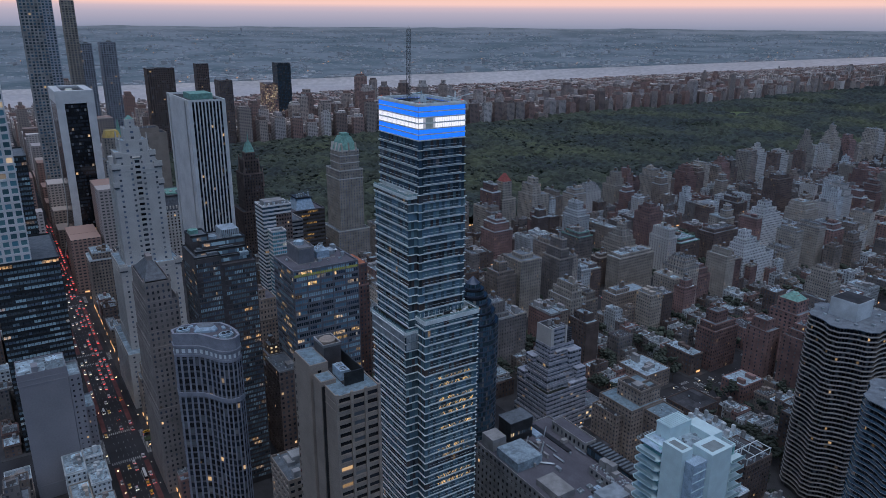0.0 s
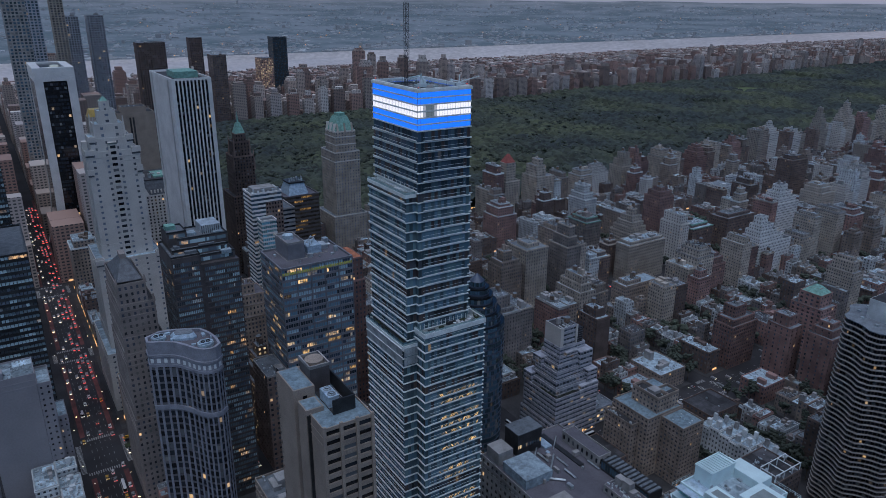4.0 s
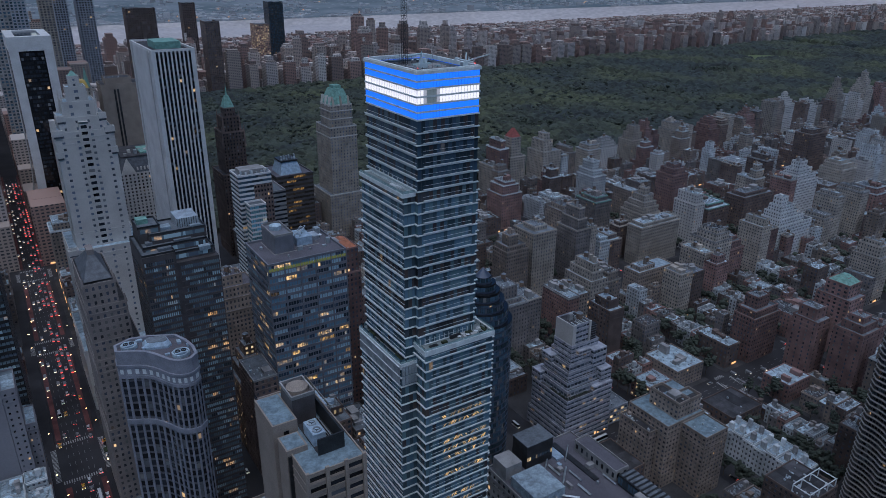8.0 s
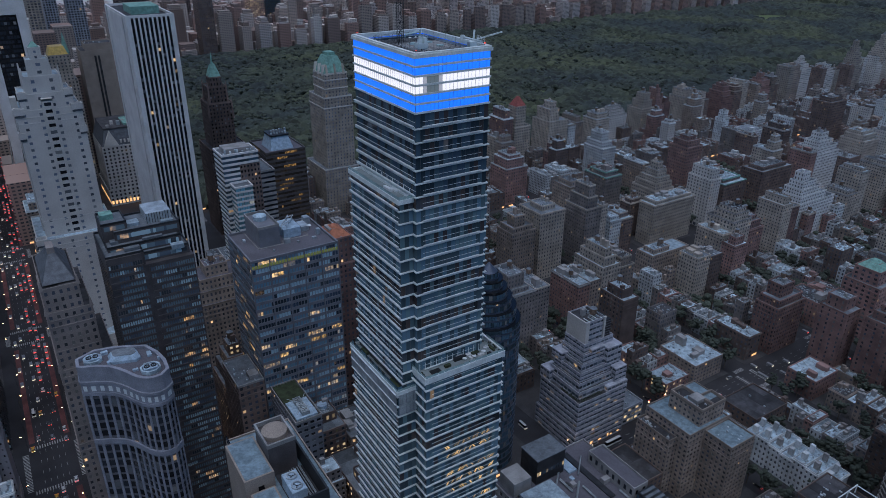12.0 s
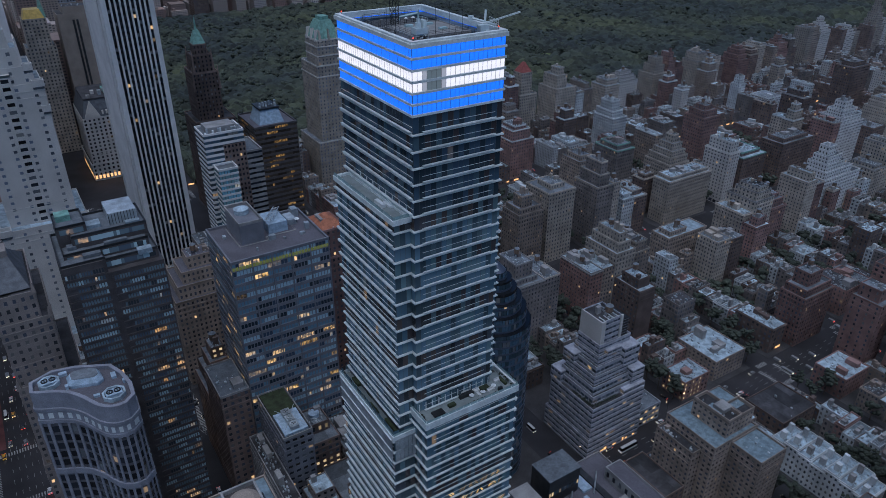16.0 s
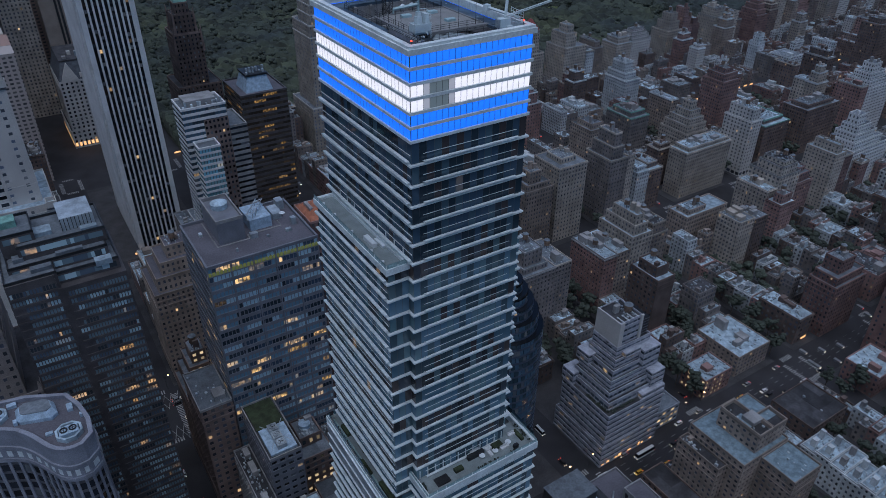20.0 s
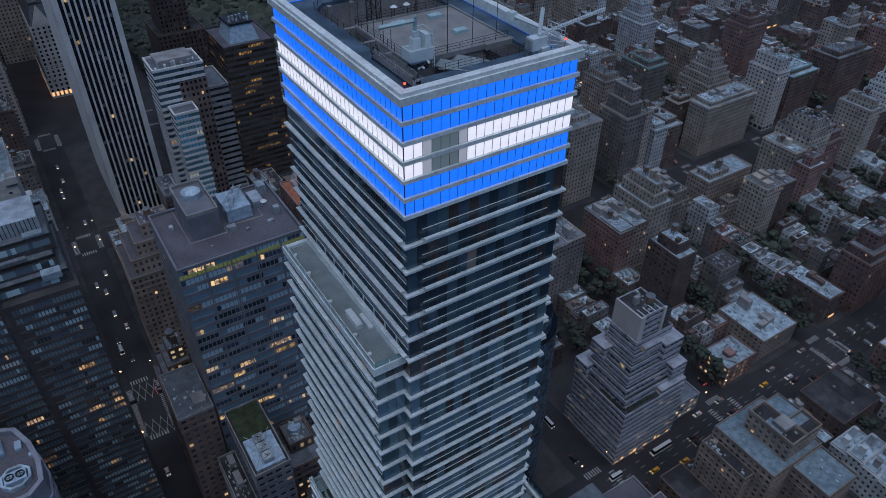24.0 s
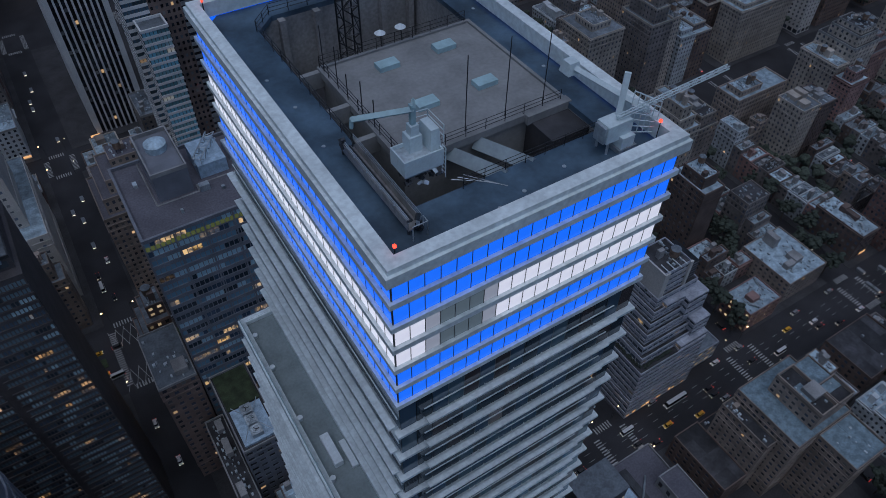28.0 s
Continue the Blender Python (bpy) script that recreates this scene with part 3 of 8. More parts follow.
        into("metal_pale", vent)
        return None
    root = tagged(link(name, w, wall), label, category, group)
    if g.n:
        part("windows", g, glass, root, kind="stuff")
    for ro, ri in tops:
        part("roof", ro, roof, root, kind="stuff")
        part("parapet", ri, rim or wall, root)
    for h in huts:
        part("bulkhead", h, hut_mat, root)
    if vent.n:
        part("roof_vents", vent, "metal_pale", root, kind="stuff")
    if tank:
        water_tank(root, x0 + dx * (0.3 + 0.4 * rng.random()), y0 + dy * (0.3 + 0.4 * rng.random()), z)
    return root


def whole(m):
    return (np.concatenate(m.v), np.concatenate(m.f)) if m.n else (np.zeros((0, 3)), np.zeros((0, 4), int))


# ---- ground and streets ----
STREETS = {57 + k: -112 + 80.7 * k for k in range(60)}
AVENUES = {"second": -316.0, "third": -100.0, "lex": 55.0, "park": 211.0, "madison": 366.0, "fifth": 521.0}
HALF = {"second": 15.0, "third": 15.0, "lex": 11.5, "park": 21.5, "madison": 12.0, "fifth": 15.0}
WIDE_STREETS = (57, 72, 79, 86)


def street_half(n):
    return 15.0 if n in WIDE_STREETS else 9.0


def squeeze(m):
    """Draws in what lies past 3.2 km along its line of sight from the flight, so that far distance fits the clip range."""
    out = []
    for v in m.v:
        d = v - (-100.0, -200.0, 280.0)
        r = np.maximum(np.hypot(d[:, 0], d[:, 1]), 1.0)
        k = np.where(r > 3200, (3200 + (r - 3200) * 0.205) / r, 1.0)
        out.append(d * k[:, None] + (-100.0, -200.0, 280.0))
    m.v = out
    return m


def sheet(x0, x1, y0, y1, z, nx, ny):
    """A level sheet in cells; y0 and y1 may be functions of x."""
    xs = np.linspace(x0, x1, nx + 1)
    v = [(x, ya + (yb - ya) * j / ny, z) for x in xs for ya, yb in [(y0(x) if callable(y0) else y0, y1(x) if callable(y1) else y1)] for j in range(ny + 1)]
    f = [(i * (ny + 1) + j, (i + 1) * (ny + 1) + j, (i + 1) * (ny + 1) + j + 1, i * (ny + 1) + j + 1) for i in range(nx) for j in range(ny)]
    return Mesh().add(v, f)


g = squeeze(sheet(-4500, 10500, -4500, 2450, 0, 150, 70))
tagged(link("ground", g, "asphalt"), "dark asphalt streets and city ground", "ground", kind="structure")


# ---- far land, river, park ----
FAR_BANK = lambda x: 3215 - 0.013 * x


def far_land():
    """The far shore: low built-up flats that rise to wooded ridges, with distance haze put into the land colour."""
    ox, oy, top = -100.0, -200.0, 11000.0
    shore = lambda a: min(10600.0, (FAR_BANK(3000 * math.tan(a)) - oy) / max(0.2, math.cos(a)))
    rise = lambda s, a, r: 190 * s ** 1.35 * (1 + 0.06 * noise.noise((a * 9, s * 3, 3.1))) + 10 * noise.noise((a * 30, r / 500, 1.7)) * min(1, s * 9)
    az, ss = np.radians(np.linspace(-42, 80, 160)), np.linspace(0, 1, 20) ** 1.2
    v = []
    for s in ss:
        for a in az:
            r = shore(a) + (top - shore(a)) * s
            v.append((ox + r * math.sin(a), oy + r * math.cos(a), 0.3 + rise(s, a, r)))
    n, k = len(az), len(ss)
    f = [(j * n + i, j * n + i + 1, (j + 1) * n + i + 1, (j + 1) * n + i) for j in range(k - 1) for i in range(n - 1)]
    lm, nt, pb = nodes_of("hazed_wooded_land")
    geo, mp = nt.nodes.new("ShaderNodeNewGeometry"), nt.nodes.new("ShaderNodeMapping")
    mp.inputs["Scale"].default_value = (0.0035, 0.0035, 0.055)
    nt.links.new(geo.outputs["Position"], mp.inputs["Vector"])
    nz, town = nt.nodes.new("ShaderNodeTexNoise"), nt.nodes.new("ShaderNodeTexNoise")
    nz.inputs["Scale"].default_value, nz.inputs["Detail"].default_value = 1.0, 5.0
    town.inputs["Scale"].default_value, town.inputs["Detail"].default_value = 9.0, 3.0
    mix, spots = nt.nodes.new("ShaderNodeMix"), nt.nodes.new("ShaderNodeMix")
    mix.data_type = spots.data_type = "RGBA"
    # blue-greys stand in for distance haze over the woods
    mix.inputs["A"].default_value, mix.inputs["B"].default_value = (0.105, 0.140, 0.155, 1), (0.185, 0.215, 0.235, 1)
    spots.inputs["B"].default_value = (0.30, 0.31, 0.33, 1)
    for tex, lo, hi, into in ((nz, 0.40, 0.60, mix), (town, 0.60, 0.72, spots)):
        nt.links.new(mp.outputs["Vector"], tex.inputs["Vector"])
        mr = nt.nodes.new("ShaderNodeMapRange")
        mr.inputs["From Min"].default_value, mr.inputs["From Max"].default_value = lo, hi
        nt.links.new(tex.outputs["Fac"], mr.inputs["Value"])
        nt.links.new(mr.outputs["Result"], into.inputs["Factor"])
    nt.links.new(mix.outputs["Result"], spots.inputs["A"])
    nt.links.new(spots.outputs["Result"], pb.inputs["Base Color"])
    pb.inputs["Roughness"].default_value = 0.95
    M["far_land"] = lm
    tagged(link("backdrop_far_shore", squeeze(Mesh().add(v, f)), "far_land", smooth=True), "low wooded ridges across the river, haze in their blue-grey colour", "backdrop", kind="structure")
    rng = random.Random(5)
    b, lights = Mesh(), Mesh()
    for _ in range(7000):
        s, a = rng.random() ** 2.0 * 0.8 + 0.002, math.radians(rng.uniform(-16, 76))
        r = shore(a) + (top - shore(a)) * s
        if noise.noise((a * 25, r / 400, 0.3)) < -0.12:
            continue
        x, y, h = ox + r * math.sin(a), oy + r * math.cos(a), rise(s, a, r)
        w_, hh = 8 + 12 * rng.random(), 4 + 4 * rng.random() + (30 * rng.random() if rng.random() < 0.05 else 0)
        b.box(x, x + w_ * 1.6, y, y + w_, h - 12, h + hh)
        if rng.random() < 0.035:
            lights.box(x, x + 5, y - 1, y - 0.5, h + 4, h + 8)
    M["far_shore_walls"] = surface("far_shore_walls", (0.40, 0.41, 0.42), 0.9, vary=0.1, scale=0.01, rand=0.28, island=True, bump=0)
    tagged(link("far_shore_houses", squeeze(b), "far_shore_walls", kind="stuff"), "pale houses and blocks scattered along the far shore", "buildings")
    tagged(link("far_shore_lights", squeeze(lights), "shop", kind="stuff"), "small warm lights on the far shore", "lights")


far_land()


def haze_bank():
    """The low bank of cloud along the horizon, under the afterglow."""
    m, nt, p = nodes_of("haze_bank")
    geo = nt.nodes.new("ShaderNodeNewGeometry")
    sep = nt.nodes.new("ShaderNodeSeparateXYZ")
    nt.links.new(geo.outputs["Position"], sep.inputs[0])
    mr = nt.nodes.new("ShaderNodeMapRange")
    mr.inputs["From Min"].default_value, mr.inputs["From Max"].default_value = 225, 425
    nt.links.new(sep.outputs["Z"], mr.inputs["Value"])
    ramp = nt.nodes.new("ShaderNodeValToRGB")
    el = ramp.color_ramp.elements
    el[0].position, el[0].color = 0.0, (0.17, 0.19, 0.24, 1)
    el[1].position, el[1].color = 1.0, (0.75, 0.46, 0.34, 1)
    for q_, c in ((0.18, (0.24, 0.24, 0.29)), (0.52, (0.36, 0.31, 0.34)), (0.68, (0.48, 0.36, 0.36)), (0.80, (0.72, 0.45, 0.36))):
        el.new(q_).color = (*c, 1)
    nt.links.new(mr.outputs["Result"], ramp.inputs["Fac"])
    nt.links.new(ramp.outputs["Color"], p.inputs["Emission Color"])
    p.inputs["Emission Strength"].default_value = 1.05
    p.inputs["Base Color"].default_value = (0.05, 0.05, 0.06, 1)
    p.inputs["Roughness"].default_value = 1.0
    M["haze_bank"] = m
    v, f, k = [], [], 60
    for i in range(k + 1):
        a = math.radians(-45 + 130 * i / k)
        for z in (120, 225, 300, 425):
            v.append((-100 + 4850 * math.sin(a), -200 + 4850 * math.cos(a), z))
    for i in range(k):
        for j in range(3):
            f.append((i * 4 + j, (i + 1) * 4 + j, (i + 1) * 4 + j + 1, i * 4 + j + 1))
    tagged(link("backdrop_cloud_bank", Mesh().add(v, f), "haze_bank", smooth=True), "lavender cloud bank under a pink afterglow", "backdrop", kind="structure")


haze_bank()
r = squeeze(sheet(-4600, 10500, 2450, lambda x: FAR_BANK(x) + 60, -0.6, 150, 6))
tagged(link("water", r, "river", kind="structure"), "wide river at dusk, the sky's reflection in its pale grey colour", "water")
q = Mesh()
for k in range(150):
    q.box(-4500 + 100 * k, -4400 + 100 * k, 2440, 2452, -0.6, 1.2)
tagged(link("river_wall", squeeze(q), "concrete", kind="structure"), "stone river embankment", "embankment")

PARK = (66.0, 4100.0, 540.0, 1345.0)
p = squeeze(sheet(PARK[0], PARK[1], PARK[2], PARK[3], 0.5, 50, 10))
tagged(link("park_ground", p, "soil", kind="structure"), "dark lawns and soil of a city park", "park")


def ico():
    bm = bmesh.new()
    bmesh.ops.create_icosphere(bm, subdivisions=1, radius=1.0)
    v = np.array([x.co for x in bm.verts])
    f = np.array([[x.index for x in fa.verts] + [fa.verts[2].index] for fa in bm.faces])
    bm.free()
    return v, f


ICO_V, ICO_F = ico()


def clumps(m, x, y, z, r, count, rng, squash=0.8):
    """Leaf clumps heaped unevenly into a crown."""
    for _ in range(count):
        a, d = rng.uniform(0, math.tau), r * 0.75 * math.sqrt(rng.random())
        s = r * rng.uniform(0.34, 0.62)
        v = ICO_V * np.array([s, s, s * squash]) * (1 + 0.38 * (np.array([rng.random() for _ in range(len(ICO_V))])[:, None] - 0.5))
        m.add(v + (x + d * math.cos(a), y + d * math.sin(a), z + rng.uniform(-0.35, 0.55) * r), ICO_F)


GLADES = [(690, 760, 30), (1150, 860, 36), (1900, 1150, 90), (2300, 820, 120), (980, 980, 26), (1500, 1010, 60), (2900, 1000, 140), (800, 640, 22)]


def canopy_material():
    """Tree crowns from above: a tone for each crown, broad drifts of olive and blue-green, leafy relief."""
    m, nt, p = nodes_of("tree_canopy")
    geo = nt.nodes.new("ShaderNodeNewGeometry")
    vor = nt.nodes.new("ShaderNodeTexVoronoi")
    vor.inputs["Scale"].default_value = 0.095
    nz, leaf = nt.nodes.new("ShaderNodeTexNoise"), nt.nodes.new("ShaderNodeTexNoise")
    nz.inputs["Scale"].default_value, nz.inputs["Detail"].default_value = 0.006, 4.0
    leaf.inputs["Scale"].default_value, leaf.inputs["Detail"].default_value = 0.55, 5.0
    for n_ in (vor, nz, leaf):
        nt.links.new(geo.outputs["Position"], n_.inputs["Vector"])
    sep = nt.nodes.new("ShaderNodeSeparateColor")
    nt.links.new(vor.outputs["Color"], sep.inputs["Color"])
    drift, tone = nt.nodes.new("ShaderNodeMapRange"), nt.nodes.new("ShaderNodeMapRange")
    drift.inputs["From Min"].default_value, drift.inputs["From Max"].default_value = 0.40, 0.64
    tone.inputs["To Min"].default_value, tone.inputs["To Max"].default_value = 0.5, 1.6
    nt.links.new(nz.outputs["Fac"], drift.inputs["Value"])
    nt.links.new(sep.outputs["Red"], tone.inputs["Value"])
    mx = nt.nodes.new("ShaderNodeMix")
    mx.data_type = "RGBA"
    mx.inputs["A"].default_value, mx.inputs["B"].default_value = (0.027, 0.036, 0.034, 1), (0.052, 0.062, 0.034, 1)
    nt.links.new(drift.outputs["Result"], mx.inputs["Factor"])
    hs = nt.nodes.new("ShaderNodeHueSaturation")
    nt.links.new(mx.outputs["Result"], hs.inputs["Color"])
    nt.links.new(tone.outputs["Result"], hs.inputs["Value"])
    nt.links.new(hs.outputs["Color"], p.inputs["Base Color"])
    p.inputs["Roughness"].default_value = 0.95
    bp = nt.nodes.new("ShaderNodeBump")
    bp.inputs["Strength"].default_value, bp.inputs["Distance"].default_value = 0.9, 1.2
    nt.links.new(leaf.outputs["Fac"], bp.inputs["Height"])
    nt.links.new(bp.outputs["Normal"], p.inputs["Normal"])
    return m


def crowns(xs, ys, cell, seed):
    """Heights of a closed canopy: a rounded crown on each jittered cell, taller and lower ones side by side."""
    rs = np.random.RandomState(seed)
    n = 256
    jx, jy, jh, jr = (rs.rand(n, n) for _ in range(4))
    gx, gy = np.meshgrid(xs, ys, indexing="ij")
    cx, cy = np.floor(gx / cell).astype(int), np.floor(gy / cell).astype(int)
    top = np.full(gx.shape, 5.5)
    for i in (-1, 0, 1):
        for j in (-1, 0, 1):
            a_, b_ = (cx + i) % n, (cy + j) % n
            d2 = (gx - (cx + i + 0.15 + 0.7 * jx[a_, b_]) * cell) ** 2 + (gy - (cy + j + 0.15 + 0.7 * jy[a_, b_]) * cell) ** 2
            r = cell * (0.62 + 0.35 * jr[a_, b_])
            top = np.maximum(top, 6.0 + 4.5 * jh[a_, b_] + r * 1.25 * np.sqrt(np.clip(1 - d2 / r ** 2, 0, 1)) - 5.5)
    top += (rs.rand(*gx.shape) - 0.5) * 1.8
    for lx, ly, lr in GLADES:
        top[((gx - lx) / 1.25) ** 2 + (gy - ly) ** 2 < lr * lr * 0.9] = 0.4
    return gx, gy, top


def park_woods():
    M["canopy"] = canopy_material()
    for xa, xb, step, cell, seed in ((66, 620, 3.0, 11, 1), (620, 1250, 3.6, 12, 2), (1250, 2300, 6.0, 17, 3), (2300, 4100, 9.0, 24, 4)):
        xs, ys = np.arange(xa, xb + step, step), np.arange(PARK[2], PARK[3] + step, step)
        gx, gy, gz = crowns(xs, ys, cell, seed)
        gx, gy, gz = (np.concatenate([q_[:1], q_]) for q_ in (gx, gy, gz))
        gz[0] = 1.0  # the wood's edge comes down to the ground
        xs = np.concatenate([xs[:1], xs])
        k = len(ys)
        idx = np.arange(len(xs) * k).reshape(len(xs), k)
        f = np.stack([idx[:-1, :-1], idx[1:, :-1], idx[1:, 1:], idx[:-1, 1:]], -1).reshape(-1, 4)
        m = Mesh().add(np.stack([gx, gy, gz], -1), f)
        tagged(link("park_trees", squeeze(m), "canopy", kind="stuff", smooth=True), "dense dark green tree canopy of the park", "trees")
    # single crowns that stand out of the canopy on its near edge
    rng, m = random.Random(9), Mesh()
    for _ in range(4200):
        clumps(m, 70 + 1500 * rng.random() ** 1.4, rng.uniform(546, 1335), rng.uniform(9, 12.5), rng.uniform(4.2, 7), 6, rng, 0.75)
    tagged(link("tall_park_trees", m, "leaf", kind="stuff", smooth=True), "taller dark green crowns in the park", "trees")
    lawn = Mesh()
    for gx, gy, gr in GLADES:
        lawn.prism([(gx + gr * 1.2 * math.cos(k * math.tau / 16) * (1 + 0.2 * math.sin(3 * k)), gy + gr * math.sin(k * math.tau / 16)) for k in range(16)], 0.3, 0.56)
    M["lawn"] = surface("lawn", (0.10, 0.13, 0.05), 0.95, vary=0.3, scale=0.02)
    tagged(link("park_lawns", squeeze(lawn), "lawn", kind="stuff"), "open pale green lawns between the trees", "lawn")


park_woods()


# ---- the lit-crowned glass tower ----
def offset(poly, d):
    """The polygon of right angles pushed outward by d."""
    n, out = len(poly), []
    for i in range(n):
        (ax, ay), (bx, by), (cx, cy) = poly[i - 1], poly[i], poly[(i + 1) % n]
        n1 = Vector((by - ay, ax - bx)).normalized()
        n2 = Vector((cy - by, bx - cx)).normalized()
        out.append((bx + d * (n1.x + n2.x), by + d * (n1.y + n2.y)))
    return out


W, L, ZT = 24.4, 36.5, 246.0
CROWN = [(0, 0), (W, 0), (W, L), (0, L)]
UPPER = [(0, 0), (W, 0), (W, 2.5), (W + 2.6, 2.5), (W + 2.6, 33.5), (W, 33.5), (W, L), (0, L), (0, 33.5), (-4.5, 33.5), (-4.5, 1.8), (0, 1.8)]
LOWER = [(-0.5, -6), (29.5, -6), (29.5, -3), (32, -3), (32, 34), (W, 34), (W, 37), (0, 37), (0, 34), (-7, 34), (-7, 0.8), (-0.5, 0.8)]
ROW = 2.48
FLOOR = 4.0


def panes(m, poly, z0, z1, pitch, only=None, gap=0.07):
    n = len(poly)
    for i in range(n):
        if only is not None and i not in only:
            continue
        a, b = Vector(poly[i]), Vector(poly[(i + 1) % n])
        k = max(1, round((b - a).length / pitch))
        d, g_ = (b - a) / k, (b - a).normalized() * gap / 2
        for s in range(k):
            p, q = a + d * s + g_, a + d * (s + 1) - g_
            m.add([(*p, z0), (*q, z0), (*q, z1), (*p, z1)], [(0, 1, 2, 3)])


def glass_tower():
    t = thing("glass_tower", "tall glass tower, white slab bands, crown lit blue and white", "skyscraper")
    core = Mesh()
    ins = lambda poly: offset(poly, -0.12)
    core.prism(ins(CROWN), 205, ZT - 2.4, cap=False)
    core.prism(ins(UPPER), 139, 205.3)
    core.prism(ins(LOWER), 0, 139.5)
    core.box(-0.3, 29.3, -5.8, 30, 140, 146.4)
    part("core", core, "mullion", t, "dark frame behind the glass")
    # crown: six rows of lit panels on each side
    sides = [((0, 0), (W, 0), 20), ((0, L), (0, 0), 30), ((W, 0), (W, L), 30), ((W, L), (0, L), 20)]
    cache = {}
    for s, (a, b, k) in enumerate(sides):
        a, b = Vector(a), Vector(b)
        d = (b - a) / k
        nrm = Vector((d.y, -d.x)).normalized()
        for row in range(6):
            zc = ZT - (row + 1) * ROW + 0.55
            for c in range(k):
                kind = "led_blue" if row not in (2, 3) else "led_white"
                if row in (2, 3) and s == 0 and 2 <= c <= 6:
                    kind = "led_faint" if 3 <= c <= 5 else "led_dim"
                key = (s, kind)
                if key not in cache:
                    pm = Mesh()
                    e = d.normalized() * 0.04
                    p0, p1 = e, d - e
                    pv = [(*(w_ + nrm * o), z) for z in (0, ROW - 0.58) for o in (0.0, 0.06) for w_ in (p0, p1)]
                    pm.add(pv, [(2, 3, 7, 6), (0, 2, 6, 4), (3, 1, 5, 7), (6, 7, 5, 4), (0, 1, 3, 2)])
                    cache[key] = pm
                    ob = part("lit_panel" if kind != "led_faint" else "unlit_panel", pm, kind, t)
                    me = cache[key] = ob.data
                else:
                    me = cache[key]
                    ob = new("lit_panel" if kind != "led_faint" else "unlit_panel", me)
                    ob.parent = t
                q_ = a + d * c
                ob.location = (q_.x, q_.y, zc)
    fins = Mesh()
    for a, b, k in sides:
        a, b = Vector(a), Vector(b)
        d = (b - a) / k
        nrm, u = Vector((d.y, -d.x)).normalized(), d.normalized() * 0.025
        for c in range(k + 1):
            p_ = a + d * c
            q_ = [p_ - u, p_ - u + nrm * 0.08, p_ + u + nrm * 0.08, p_ + u]
            fins.add([(*w_, z_) for z_ in (ZT - 6 * ROW + 0.5, ZT) for w_ in q_], [(0, 1, 5, 4), (1, 2, 6, 5), (2, 3, 7, 6)])
    part("crown_fins", fins, "mullion", t, "dark fins between the lit panels", kind="stuff")
    for row in range(7):
        z = ZT - row * ROW
        if row:
            m = Mesh()
            ring(m, offset(CROWN, 0.34 if row < 6 else 0.34), offset(CROWN, -0.2), z - 0.02, z + 0.5)
            part("crown_band", m, "band", t)
    m = Mesh()
    ring(m, offset(CROWN, 0.55), offset(CROWN, -0.7), ZT - 0.03, ZT + 0.9)
    ring(m, offset(CROWN, 0.3), offset(CROWN, -0.7), ZT + 0.9, ZT + 1.35)
    part("parapet", m, "band", t, "thick pale metal parapet")

    # floors
    glaze, lit_glaze, top_glaze, pale_glaze, brown_glaze = Mesh(), Mesh(), Mesh(), Mesh(), Mesh()
    tint = random.Random(12)
    pick = lambda: tint.choice((glaze, glaze, pale_glaze, brown_glaze, glaze, pale_glaze))
    working = (118.0, 114.5, 105.0, 100.5, 95.5, 90.5, 75.5, 72.0, 62.0, 57.0)
    zs = [ZT - 6 * ROW - 4.4 - FLOOR * k for k in range(6)]
    for z in zs:
        floor(t, CROWN, z, FLOOR if z != zs[0] else 4.4, top_glaze, lit_glaze)
    k = 1
    zz = zs[-1] - FLOOR
    while zz > 140.5:
        floor(t, UPPER, zz, FLOOR, pick(), lit_glaze)
        zz -= FLOOR
    z = 143.2
    while z > 4:
        poly = LOWER if z < 139.9 else [(-0.5, -6), (29.5, -6), (29.5, -3), (32, -3), (32, 20), (-0.5, 20)]
        floor(t, poly, z, FLOOR, pick(), lit_glaze, lit=any(abs(z + 1.7 - q_) < 1.7 for q_ in working))
        z -= FLOOR
    part("top_glazing", top_glaze, "win_navy", t, "dark navy window glass below the crown", kind="stuff")
    part("glazing", glaze, "win_tower", t, "dark blue-green window glass", kind="stuff")
    part("glazing", pale_glaze, "win_tower_pale", t, "pale sky-blue window glass", kind="stuff")
    part("glazing", brown_glaze, "win_tower_brown", t, "dark glass with brownish rooms behind", kind="stuff")
    part("lit_glazing", lit_glaze, "win_work", t, "slanting warm light strips behind office windows", kind="stuff")
    terraces(t)
    return t


